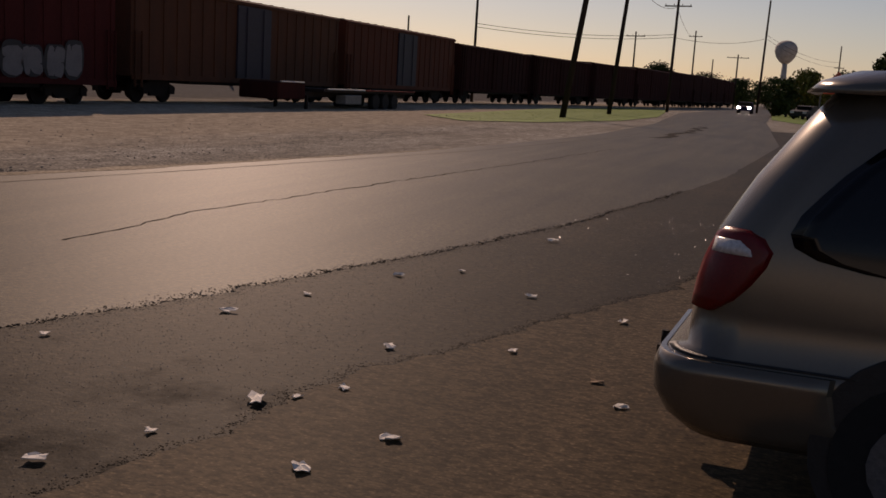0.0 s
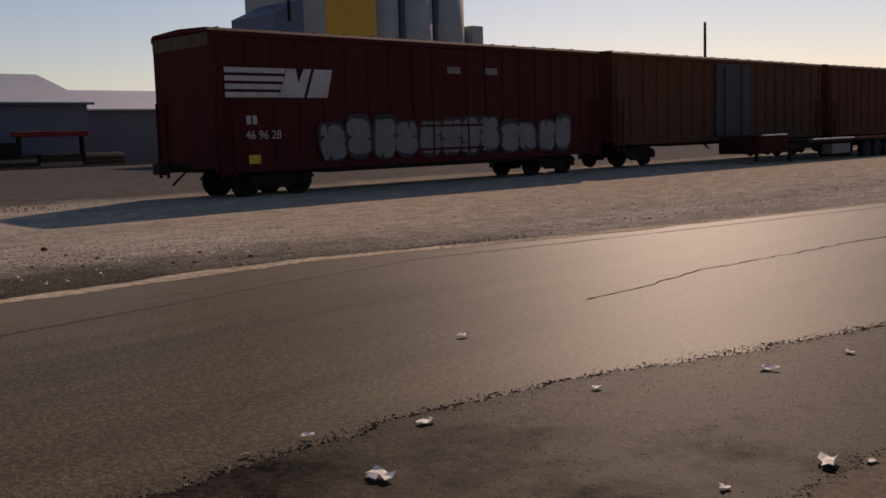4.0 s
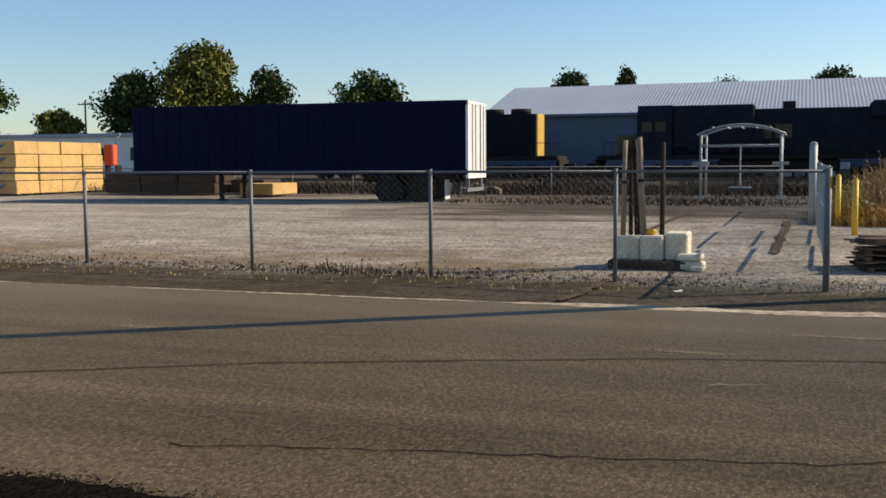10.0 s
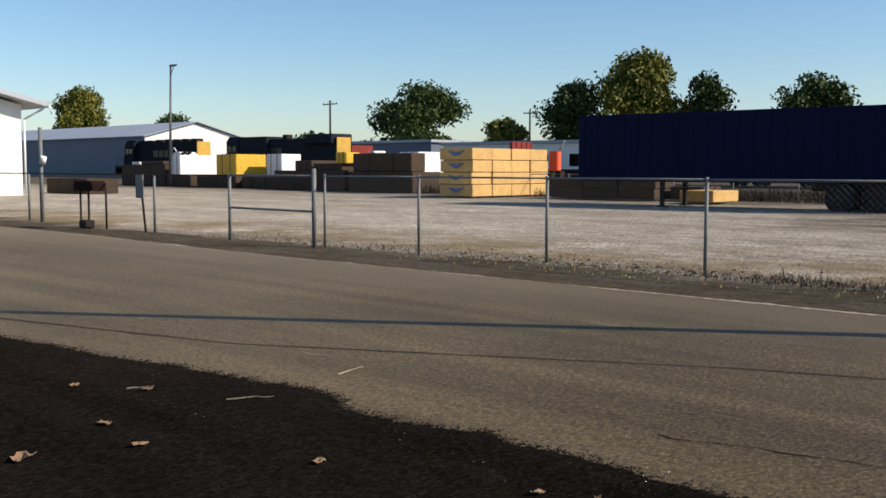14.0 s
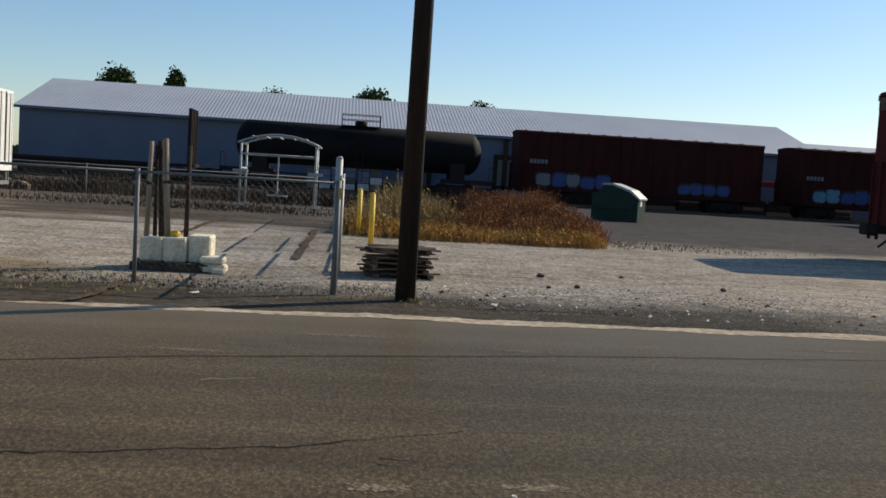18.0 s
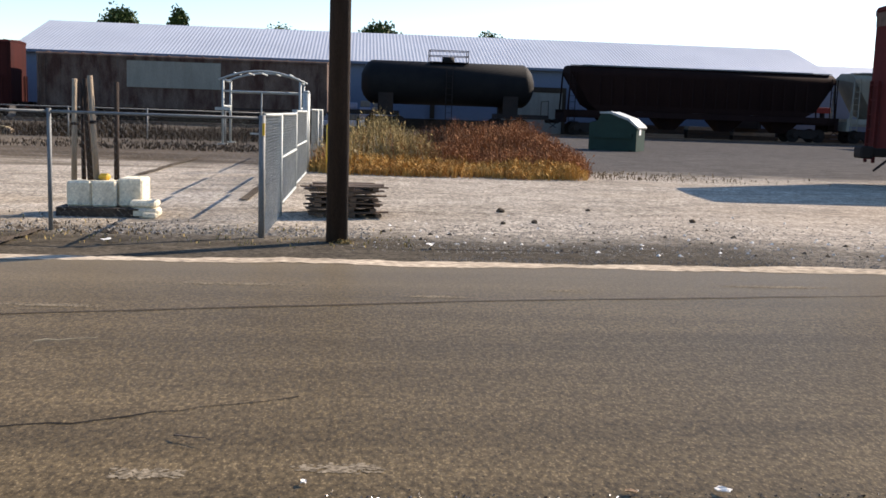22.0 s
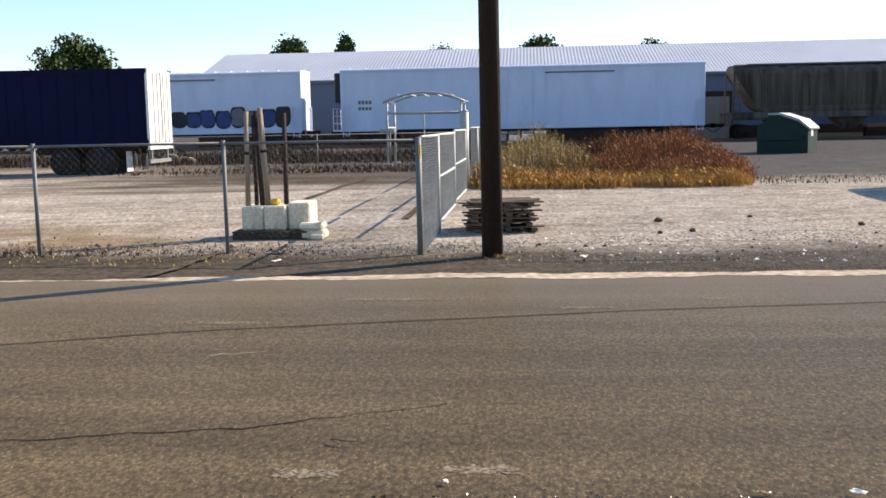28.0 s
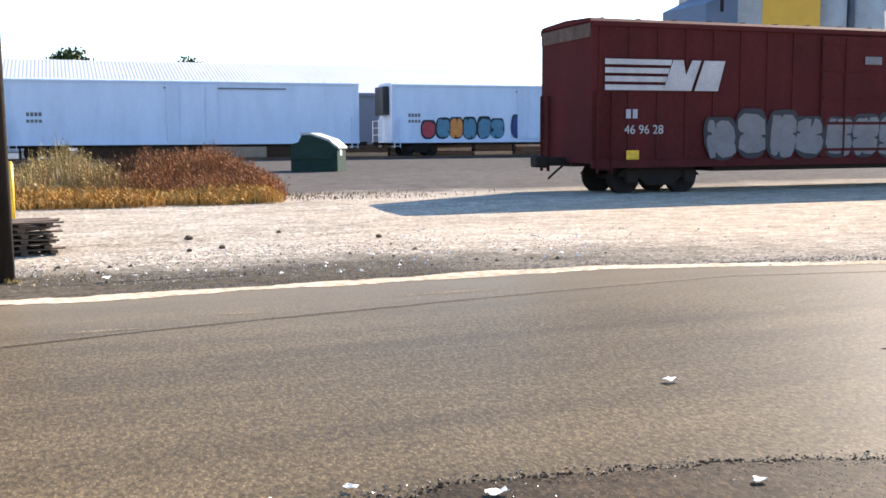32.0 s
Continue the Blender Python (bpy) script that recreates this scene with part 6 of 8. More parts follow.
# ---------------------------------------------------------------- side fence, gate, far fence
def build_side_fence():
    th = thing("side_fence", "galvanised chain-link fence running back from the road", "fence")
    for y, z, r in ((15.5, 1.52, 0.03), (28.0, 1.6, 0.035), (31.0, 1.6, 0.035)):
        part("post", one_rod((0.14, y, ground_z(0, y) - 0.05), (0.14, y, z), r, seg=10), M["galv_pale"], th)
    for a, b in ((13.2, 15.5), (24.9, 28.0), (28.0, 31.0)):
        part("top_rail", one_rod((0.12, a, 1.5 + 0.08 * (a > 20)), (0.14, b, 1.5 + 0.08 * (a > 20)), 0.021, seg=8), M["galv_pale"], th)
        bm = B()
        chain_link(bm, (0.13, a), (0.14, b), ground_z(0, a) + 0.03, 1.48 + 0.08 * (a > 20), 0.08, 0.003)
        part("wire_mesh", bm, M["galv_pale"], th)
    part("tag", one_box(0.1, 0.13, 13.1, 13.14, 1.25, 1.4), M["wrap_yellow"], th, "small yellow tag on the post")
    g = thing("chain_link_gate", "open galvanised chain-link gate leaf", "gate", pose(0.12, 15.7, 0))
    bm = B()
    for y in (0, 3.6):
        rod(bm, (0, y, 0.15), (0, y, 1.5), 0.024, seg=8)
    for z in (0.15, 0.85, 1.5):
        rod(bm, (0, 0, z), (0, 3.6, z), 0.024, seg=8)
    part("gate_frame", bm, M["galv_pale"], g)
    bm = B()
    chain_link(bm, (0, 0.02), (0, 3.58), 0.17, 1.48, 0.08, 0.003)
    part("wire_mesh", bm, M["galv_pale"], g)
    g2 = copy_thing(g, pose(0.1, 19.6, 0.04))
    p = thing("gate_post", "thick galvanised gate post", "post", pose(0.02, 24.6, ground_z(0, 24.6)))
    part("shaft", one_rod((0, 0, -0.05), (0, 0, 1.85), 0.085, seg=14), M["galv_pale"], p)
    part("cap", one_rod((0, 0, 1.85), (0, 0, 1.9), 0.095, 0.04, seg=14), M["galv_pale"], p)
    f = thing("far_fence", "low chain-link fence at the back of the yard", "fence")
    xs = [-34 + 3.0 * k for k in range(12)]
    for x in xs:
        part("post", one_rod((x, 41.0, 0.1), (x, 41.0, 1.42), 0.03, seg=8), M["galv"], f)
    part("top_rail", one_rod((xs[0], 41.0, 1.38), (xs[-1], 41.0, 1.38), 0.022, seg=8), M["galv"], f)
    bm = B()
    chain_link(bm, (xs[0], 41.0), (xs[-1], 41.0), 0.25, 1.36, 0.3, 0.0012)
    part("wire_mesh", bm, M["wire"], f)


build_side_fence()


def build_fence_end():
    """The fence goes on to the left as posts with a brace bay and no mesh."""
    th = thing("fence_brace", "galvanised fence bay with a middle rail", "fence")
    for x, y, z, r in ((-20.0, 13.0, 1.48, 0.04), (-16.9, 12.95, 1.62, 0.05)):
        part("post", one_rod((x, y, -0.05), (x, y, z), r, seg=10), M["galv"], th)
    for z in (0.72, 1.46):
        part("rail", one_rod((-20.0, 13.0, z), (-16.9, 12.95, z), 0.024, seg=8), M["galv"], th)
    th = thing("fence_post_row", "galvanised fence posts with a thin top rail", "fence")
    for x, y, z, r in ((-31.9, 13.7, 1.45, 0.04), (-23.6, 13.2, 1.45, 0.035)):
        part("post", one_rod((x, y, -0.05), (x, y, z), r, seg=10), M["galv"], th)
    part("top_rail", one_rod((-40, 13.9, 1.45), (-23.6, 13.2, 1.45), 0.018, seg=8), M["steel_dark"], th)
    part("top_rail", one_rod((-23.6, 13.2, 1.45), (-20.0, 13.0, 1.46), 0.018, seg=8), M["steel_dark"], th)
    th = thing("tall_post", "tall galvanised gate post", "post", pose(-30.6, 13.5, 0))
    part("shaft", one_rod((0, 0, -0.05), (0, 0, 2.85), 0.06, seg=12), M["galv"], th)
    part("hinge", one_rod((0.1, 0, 1.75), (0.22, 0, 1.95), 0.09, seg=8), M["white"], th)
    th = thing("mailbox_stand", "rusty brown mailbox on three thin legs", "mailbox", pose(-26.4, 12.9, 0))
    for dx, dy in ((-0.55, 0), (0.2, -0.15), (0.4, 0.25)):
        part("leg", one_rod((dx, dy, -0.05), (dx, dy, 1.02), 0.03, seg=8), M["steel_dark"], th)
    bm = B()
    prism(bm, [(-0.55, 1.0), (0.5, 1.0), (0.5, 1.18), (0.4, 1.27), (-0.45, 1.27), (-0.55, 1.18)], "y", -0.2, 0.2)
    part("box", bm, M["box_brown"], th)
    part("foot", one_box(-0.02, 0.36, -0.35, -0.05, 0, 0.22, bevel=0.04), M["steel_dark"], th)
    th = thing("sign_post", "leaning post with a small dark sign seen edge-on", "sign", pose(-24.0, 13.1, 0))
    part("post", one_rod((0.12, 0, -0.05), (-0.12, 0, 1.45), 0.03, seg=8), M["steel_dark"], th)
    part("panel", one_box(-0.25, 0.1, -0.06, -0.03, 0.85, 1.45), M["galv"], th)


build_fence_end()


# ---------------------------------------------------------------- planter blocks, pallets, bollards, frame
def build_blocks():
    gz = ground_z(0, 15.4)
    p = thing("pallet", "black worn wooden pallet under white blocks", "pallet", pose(-2.36, 15.42, gz))
    for k in range(3):
        part("runner", one_box(-0.57, 0.57, -0.46 + k * 0.42, -0.38 + k * 0.42, 0.0, 0.1), M["pallet_dark"], p)
    for k in range(7):
        x = -0.57 + k * 0.164
        part("slat", one_box(x, x + 0.15, -0.48, 0.48, 0.1, 0.125), M["pallet_dark"], p)
    for k, (x, y, w, h) in enumerate(((-2.66, 15.40, 0.34, 0.36), (-2.31, 15.38, 0.34, 0.37), (-1.96, 15.46, 0.34, 0.41))):
        t = thing("concrete_block", "white painted concrete block with rust streaks on a pallet", "block", pose(x, y, gz + 0.125), "blocks on the pallet")
        part("body", one_box(-w / 2, w / 2, -0.28, 0.3, 0, h, bevel=0.025), M["block_white"], t)
    slab = thing("stone_slab", "broken white slabs lying at the pallet's end", "block", pose(-1.73, 15.15, gz), "blocks on the pallet")
    part("body", one_box(-0.16, 0.2, -0.2, 0.16, 0.0, 0.13, bevel=0.03), M["block_white"], slab)
    part("upper", one_box(-0.2, 0.17, -0.16, 0.2, 0.135, 0.24, bevel=0.03), M["block_white"], slab)
    part("shard", one_box(0.0, 0.2, -0.3, -0.2, 0.0, 0.08, bevel=0.02), M["block_white"], slab)
    for k, (x, y, h, r, lx, m) in enumerate(((-2.77, 15.3, 1.45, 0.042, 0.03, "stake_wood"), (-2.67, 15.46, 1.4, 0.035, -0.01, "pole_wood"), (-2.55, 15.4, 1.46, 0.05, -0.07, "pole_wood"), (-2.44, 15.3, 1.5, 0.045, -0.09, "stake_wood"), (-2.20, 15.42, 1.42, 0.04, 0.01, "pole_wood"))):
        t = thing("wooden_stake", "rough wooden stake standing upright among white blocks", "stake", pose(x, y, gz + 0.47), "stakes in the blocks")
        part("shaft", one_rod((0, 0, -0.15), (lx, 0, h), r, r * 0.85, seg=9), M[m], t)
        if m == "stake_wood":
            part("strap", one_rod((lx * 0.6, 0, h * 0.55), (lx * 0.62, 0, h * 0.58), r + 0.006, seg=9), M["steel_dark"], t)
    t = thing("yellow_rag", "yellow cloth scrap among the stakes", "cloth", pose(-2.34, 15.3, gz + 0.49))
    part("cloth", one_box(-0.08, 0.08, -0.07, 0.07, 0, 0.1, bevel=0.035), M["wrap_yellow"], t)
    rnd = random.Random(8)
    s = thing("pallet_stack", "stack of old broken wooden pallets behind the pole", "pallet", pose(1.08, 15.9, ground_z(1, 15.9), 0, 0, 8))
    for k in range(6):
        z = 0.02 + k * 0.078
        for j in range(5):
            a, e, q = rnd.uniform(-0.14, 0.14), rnd.uniform(-0.1, 0.16), rnd.uniform(-5, 5)
            y = -0.45 + j * 0.2
            part("slat", one_box(-0.5 + a, 0.46 + e, -0.06, 0.06, 0.05, 0.07), M["pallet_wood"], s, at=pose(0, y + 0.06, z, rnd.uniform(-3, 3), rnd.uniform(-2.5, 2.5), q))
        for x in (-0.46, 0.0, 0.38):
            if rnd.random() < 0.85:
                part("runner", one_box(x, x + 0.09, -0.45, 0.5, 0, 0.05), M["pallet_wood"], s, at=pose(rnd.uniform(-0.04, 0.04), 0, z, 0, 0, rnd.uniform(-4, 4)))
    for x, y, h in ((0.56, 24.4, 1.12), (0.8, 21.8, 1.1)):
        t = thing("bollard", "yellow steel bollard beside the fence", "bollard", pose(x, y, ground_z(x, y)), "yellow bollards")
        part("shaft", one_rod((0, 0, -0.05), (0, 0, h), 0.058, seg=14), M["bollard"], t)
        part("cap", one_rod((0, 0, h), (0, 0, h + 0.04), 0.058, 0.03, seg=14), M["bollard"], t)


build_blocks()


def build_frame():
    y0, y1, x0, x1 = 38.4, 40.6, -3.75, -0.95
    th = thing("steel_frame", "galvanised arched steel frame standing in the yard", "frame", pose(0, 0, ground_z(0, 39)))
    H = 2.35
    for y in (y0, y1):
        for x in (x0, x1):
            part("leg", one_rod((x, y, 0), (x, y, H), 0.045, seg=8), M["galv_pale"], th)
            part("foot", one_box(x - 0.18, x + 0.18, y - 0.12, y + 0.12, 0, 0.05), M["galv_pale"], th)
        bm = B()
        n = 10
        tube(bm, [(x0 - 0.15 + (x1 - x0 + 0.3) * k / n, y, H + 0.36 * (1 - (2 * k / n - 1) ** 2)) for k in range(n + 1)], 0.04)
        part("arch", bm, M["galv_pale"], th)
        part("crossbar", one_rod((x0, y, 1.95), (x1, y, 1.95), 0.035, seg=8), M["galv_pale"], th)
    for x in (x0, x1):
        part("side_bar", one_rod((x, y0, H), (x, y1, H), 0.045, seg=8), M["galv_pale"], th)
        part("side_bar", one_rod((x, y0, 1.4), (x, y1, 1.4), 0.045, seg=8), M["galv_pale"], th)
        part("bracket", one_box(x - 0.28, x + 0.28, y0 - 0.1, y0 + 0.1, 1.25, 1.36), M["galv_pale"], th)
    for k in range(5):
        x = x0 + 0.4 + k * (x1 - x0 - 0.8) / 4
        part("roof_bar", one_rod((x, y0, H + 0.28), (x, y1, H + 0.28), 0.025, seg=6), M["galv_pale"], th)
    part("shelf", one_box(x0 + 0.3, x1 - 0.3, y0 + 0.6, y0 + 0.7, 1.28, 1.34), M["steel_dark"], th)
    part("hanger", one_rod(((x0 + x1) / 2, y0, 1.95), ((x0 + x1) / 2, y0, 0.5), 0.03, seg=6), M["galv_pale"], th)
    part("lower_plate", one_box((x0 + x1) / 2 - 0.4, (x0 + x1) / 2 + 0.4, y0 - 0.1, y0 + 0.1, 0.4, 0.46), M["galv_pale"], th)


build_frame()


def build_dumpster():
    th = thing("dumpster", "dark green steel dumpster with a rounded lid", "dumpster", pose(11.3, 44.6, ground_z(12, 44.5), 0, 0, -27))
    bm = B()
    prism(bm, [(0, 0), (2.1, 0), (2.1, 1.0), (1.7, 1.32), (0.9, 1.6), (0.5, 1.6), (0.35, 1.3), (0, 1.2)], "y", 0, 1.8)
    part("body", bm, M["dumpster"], th)
    bm = B()
    prism(bm, [(0.45, 1.6), (0.9, 1.61), (1.7, 1.33), (2.16, 0.98), (2.18, 1.05), (1.75, 1.42), (0.92, 1.7), (0.45, 1.68)], "y", -0.05, 1.85)
    part("lid", bm, M["galv_pale"], th, "pale curved lid")
    part("side_pocket", one_box(0.2, 1.9, -0.1, 0.0, 0.55, 0.75), M["dumpster"], th)
    part("label_plate", one_box(2.1, 2.115, 0.5, 0.9, 0.7, 1.0), M["white"], th, "white square label")
    for x in (0.2, 1.8):
        part("skid", one_box(x, x + 0.12, 0, 1.8, -0.02, 0.06), M["steel_dark"], th)


build_dumpster()


# ---------------------------------------------------------------- weeds
def blades(name, material, n, place, label, seed, wide=0.011):
    rnd = random.Random(seed)
    vs, fs = [], []
    for _ in range(n):
        x, y, h = place(rnd)
        z, a, w = ground_z(x, y), rnd.uniform(0, 3.14), wide * rnd.uniform(0.6, 1.4)
        lx, ly = rnd.gauss(0, 0.14) * h, rnd.gauss(0, 0.14) * h
        b = len(vs)
        c, s = math.cos(a) * w, math.sin(a) * w
        vs += [(x - c, y - s, z), (x + c, y + s, z), (x + lx * 0.5 + c * 0.8, y + ly * 0.5 + s * 0.8, z + h * 0.6), (x + lx * 0.5 - c * 0.8, y + ly * 0.5 - s * 0.8, z + h * 0.6), (x + lx, y + ly, z + h)]
        fs += [(b, b + 1, b + 2, b + 3), (b + 3, b + 2, b + 4)]
        for k in range(4):
            q, hh = rnd.uniform(0, 6.3), rnd.uniform(0.35, 0.95)
            px, py, pz = x + lx * hh, y + ly * hh, z + h * hh
            d = min(0.06, h * 0.4) * rnd.uniform(0.5, 1.3)
            b = len(vs)
            vs += [(px, py, pz), (px + d * math.cos(q), py + d * math.sin(q), pz + d * 0.9), (px + d * 0.6 * math.cos(q + 0.7), py + d * 0.6 * math.sin(q + 0.7), pz + d * 0.2)]
            fs.append((b, b + 1, b + 2))
    me = bpy.data.meshes.new(name)
    me.from_pydata(vs, [], fs)
    me.materials.append(material)
    return tagged(new(name, me), label, "weeds", kind="stuff")


def thicket(r, x0, x1, y0, y1, h, front=0.45):
    """A dense stand with an even top that falls off at its rim."""
    while True:
        x, y = r.uniform(x0 - 0.3, x1 + 0.3), r.uniform(y0 - 0.3, y1)
        edge = min(x - x0, x1 - x, (y - y0) * 0.8, 3.0) + 0.55 * noise.noise((x * 0.9, y * 0.9, 4))
        if edge > -0.25 and r.random() < 0.35 + edge:
            break
    rise = front + (1 - front) * min(1.0, max(0.0, edge + 0.25) / 1.2)
    return x, y, h * rise * r.uniform(0.6, 1.02) * (0.9 + 0.4 * noise.noise((x * 0.8, y * 0.6, 0)) + 0.2 * noise.noise((x * 2.6, y * 2.0, 3)))


blades("dry_weeds", M["rust_weed"], 15000, lambda r: thicket(r, 3.2, 6.75, 25.0, 31, 1.25), "tall rust-brown dry weeds in the yard", 61, 0.009)
# Darker blades in the middle carry the stand's inner shade in their colour.
blades("dry_weeds", M["weed_shade"], 4000, lambda r: thicket(r, 2.2, 5.6, 26.2, 31, 1.16), "weeds in the middle of the stand, coloured dark for shade", 73, 0.012)
blades("dry_weeds", M["rust_weed"], 5000, lambda r: thicket(r, 0.4, 4.5, 25.2, 30.5, 0.95), "rust-brown dry weeds in the yard", 62, 0.009)
blades("yellow_grass", M["yellow_weed"], 7000, lambda r: thicket(r, 0.3, 6.6, 24.1, 25.8, 0.55), "yellow dry grass before the weeds", 63, 0.008)
blades("green_weeds", M["green_weed"], 2200, lambda r: thicket(r, 0.5, 3.2, 25.0, 29.0, 1.36), "grey-green weeds with pale heads in the yard", 64, 0.01)
blades("seed_heads", M["straw_pale"], 90, lambda r: thicket(r, 0.7, 3.0, 25.0, 27.0, 1.25), "pale tufted seed heads over the weeds", 74, 0.02)
blades("dry_weeds", M["dry_straw"], 420, lambda r: (7 + abs(r.gauss(0, 2.0)), r.uniform(24.6, 27.5), r.uniform(0.02, 0.1)), "low dry weeds along the siding", 65)
blades("dry_weeds", M["brush"], 17000, lambda r: (x := r.uniform(-45, 2), 41.2 + 9 * r.random() ** 1.3, r.uniform(0.1, 0.9) * (0.55 + 0.7 * noise.noise((x * 0.5, 1.3, 1)) + 0.3 * r.random())), "dark brown brush along the far fence", 66, 0.014)
blades("dry_weeds", M["brush"], 1800, lambda r: (r.triangular(-14, 1, -3), 33 + abs(r.gauss(0, 3)), r.uniform(0.02, 0.12)), "low dark weeds in the yard", 71, 0.02)
blades("verge_grass", M["green_weed"], 700, lambda r: (r.uniform(-14, 2), 12.3 + abs(r.gauss(0, 1.2)), r.uniform(0.01, 0.05)), "short sparse grass on the verge", 67, 0.01)
blades("verge_weeds", M["dry_straw"], 260, lambda r: (r.gauss(-6.3, 0.7), 13.6 + r.gauss(0, 0.25), r.uniform(0.02, 0.1) * (2 if r.random() < 0.04 else 1)), "dry brown weeds at the fence foot", 68, 0.01)
blades("grass_tuft", M["green_weed"], 50, lambda r: (r.gauss(1.12, 0.06), 12.8 + r.gauss(0, 0.04), r.uniform(0.02, 0.06)), "yellow-green tuft at the pole's foot", 72, 0.008)
blades("verge_weeds", M["dry_straw"], 1800, lambda r: (r.uniform(-22, -1), 13.1 + abs(r.gauss(0, 0.9)), r.uniform(0.01, 0.045)), "dry straw at the fence foot", 69, 0.01)


# ---------------------------------------------------------------- stored lumber and goods
def bundle_stack(x0, y0, nx, ny, nz, sx, sy, sz, material, label, seed=0):
    th = thing("lumber_stack", label, "lumber", pose(x0, y0, ground_z(x0, y0)), "stacks of lumber")
    rnd = random.Random(seed)
    for k in range(nz):
        for i in range(nx):
            for j in range(ny):
                a, b = rnd.uniform(-0.04, 0.04), rnd.uniform(-0.04, 0.04)
                part("lumber_unit", one_box(i * sx + a, (i + 1) * sx - 0.05 + a, j * sy + b, (j + 1) * sy - 0.03 + b, 0.1 + k * sz, 0.1 + (k + 1) * sz - 0.03, bevel=0.02), material, th)
        for j in range(ny * 2):
            part("spacer", one_box(0.05, nx * sx - 0.1, j * sy / 2 + 0.2, j * sy / 2 + 0.3, 0.06 + k * sz, 0.1 + k * sz), M["wood"], th)
    return th


th = bundle_stack(-35.6, 36.4, 1, 4, 4, 2.25, 1.5, 0.6, M["lumber"], "tall stack of fresh yellow lumber bundles", 1)
for k in range(4):
    bm = B()
    prism(bm, [(u, v + 0.6 * k) for u, v in ((0.55, 0.55), (0.85, 0.36), (1.1, 0.28), (1.35, 0.36), (1.65, 0.55), (1.3, 0.5), (1.1, 0.46), (0.9, 0.5))], "y", -0.055, -0.02)
    part("mill_mark", bm, M["wrap_blue"], th, "dark blue wing-shaped mill mark")
bundle_stack(-22.4, 37.0, 1, 2, 1, 1.6, 1.2, 0.5, M["lumber"], "low stack of yellow lumber behind the trailer", 2)
bundle_stack(-30.4, 38.7, 3, 1, 2, 1.95, 1.6, 0.48, M["lumber_dark"], "low stack of brown lumber", 3)
bundle_stack(-24.3, 39.6, 1, 1, 1, 1.7, 1.6, 0.6, M["lumber_dark"], "low stack of brown lumber", 4)
solid("board", one_box(-0.6, 0.6, -0.1, 0.1, 0, 0.05, bevel=0.01), M["straw_pale"], "pale board lying in the yard", "board", m=pose(-20.3, 38.6, ground_z(0, 38.6), 0, 0, 30))


def crate(x0, x1, y, z0, z1, d, material, name, label, category="crate"):
    th = thing(name, label, category, pose(x0, y, ground_z(x0, y) + z0), "goods stored in the yard")
    w, h = x1 - x0, z1 - z0
    part("body", one_box(0, w, 0, d, 0, h, bevel=0.05), material, th)
    for k in range(2):
        part("strap", one_box(w * (0.3 + 0.4 * k), w * (0.3 + 0.4 * k) + 0.06, -0.01, d + 0.01, 0, h + 0.01), M["steel_dark"], th)
    return th


DARK, WRAP = "lumber_stack", "wrapped_bundle"
for x0, x1, y, z0, z1, d, m, name, label in (
        (-71.0, -67.6, 42.4, 0.0, 0.85, 3.4, "lumber_dark", DARK, "low brown lumber under a white bundle"),
        (-70.7, -69.2, 42.5, 0.85, 2.45, 3.4, "wrap_white", WRAP, "white wrapped bundle on brown lumber"),
        (-66.6, -61.6, 42.3, 0.0, 0.85, 3.2, "lumber_dark", DARK, "low brown lumber under a yellow bundle"),
        (-64.3, -61.8, 42.5, 0.85, 2.45, 2.7, "wrap_yellow", WRAP, "yellow wrapped bundle on brown lumber"),
        (-61.0, -57.0, 42.4, 0.0, 0.85, 4.6, "lumber_dark", DARK, "low brown lumber under a white bundle"),
        (-60.6, -58.8, 44.3, 0.85, 2.45, 1.8, "wrap_white", WRAP, "white wrapped bundle on brown lumber"),
        (-55.6, -48.4, 41.2, 0.0, 1.3, 2.6, "lumber_dark", DARK, "long low stack of dark brown lumber"),
        (-53.6, -51.9, 41.4, 1.3, 1.95, 2.4, "lumber_dark", DARK, "brown lumber on a lower stack"),
        (-51.7, -48.9, 41.4, 1.3, 1.75, 2.4, "lumber_dark", DARK, "brown lumber on a lower stack"),
        (-49.6, -48.6, 41.5, 1.75, 2.45, 1.2, "wrap_yellow", WRAP, "yellow wrapped bundle on brown lumber"),
        (-47.6, -42.0, 40.8, 0.0, 1.25, 2.4, "lumber_dark", DARK, "long stack of dark brown lumber"),
        (-47.4, -42.3, 41.0, 1.25, 2.35, 1.2, "lumber_dark", DARK, "brown lumber with a pale end on a lower stack"),
        (-45.9, -45.4, 40.95, 2.35, 2.5, 1.0, "wrap_white", WRAP, "small white bundle on top of brown lumber"),
        (-45.6, -43.9, 43.2, 0.6, 2.45, 2.6, "wrap_white", WRAP, "white wrapped bundle behind brown lumber"),
        (-45.7, -43.8, 43.1, 0.0, 0.6, 2.8, "lumber_dark", DARK, "low brown lumber under a white bundle"),
        (-79.0, -72.2, 43.0, 0.0, 1.7, 2.4, "lumber_dark", DARK, "stack of dark brown lumber by the shed"),
        (-76.0, -72.6, 43.1, 1.7, 2.0, 2.2, "lumber_dark", DARK, "thin layer of brown lumber on a stack"),
        (-77.6, -76.4, 43.2, 1.7, 1.95, 1.0, "wrap_white", WRAP, "small white bundle on brown lumber"),
        (-60.0, -55.0, 27.5, 0.0, 0.9, 2.0, "lumber_dark", DARK, "low stack of brown lumber")):
    crate(x0, x1, y, z0, z1, d, M[m], name, label, "lumber" if name == DARK else "bundle")


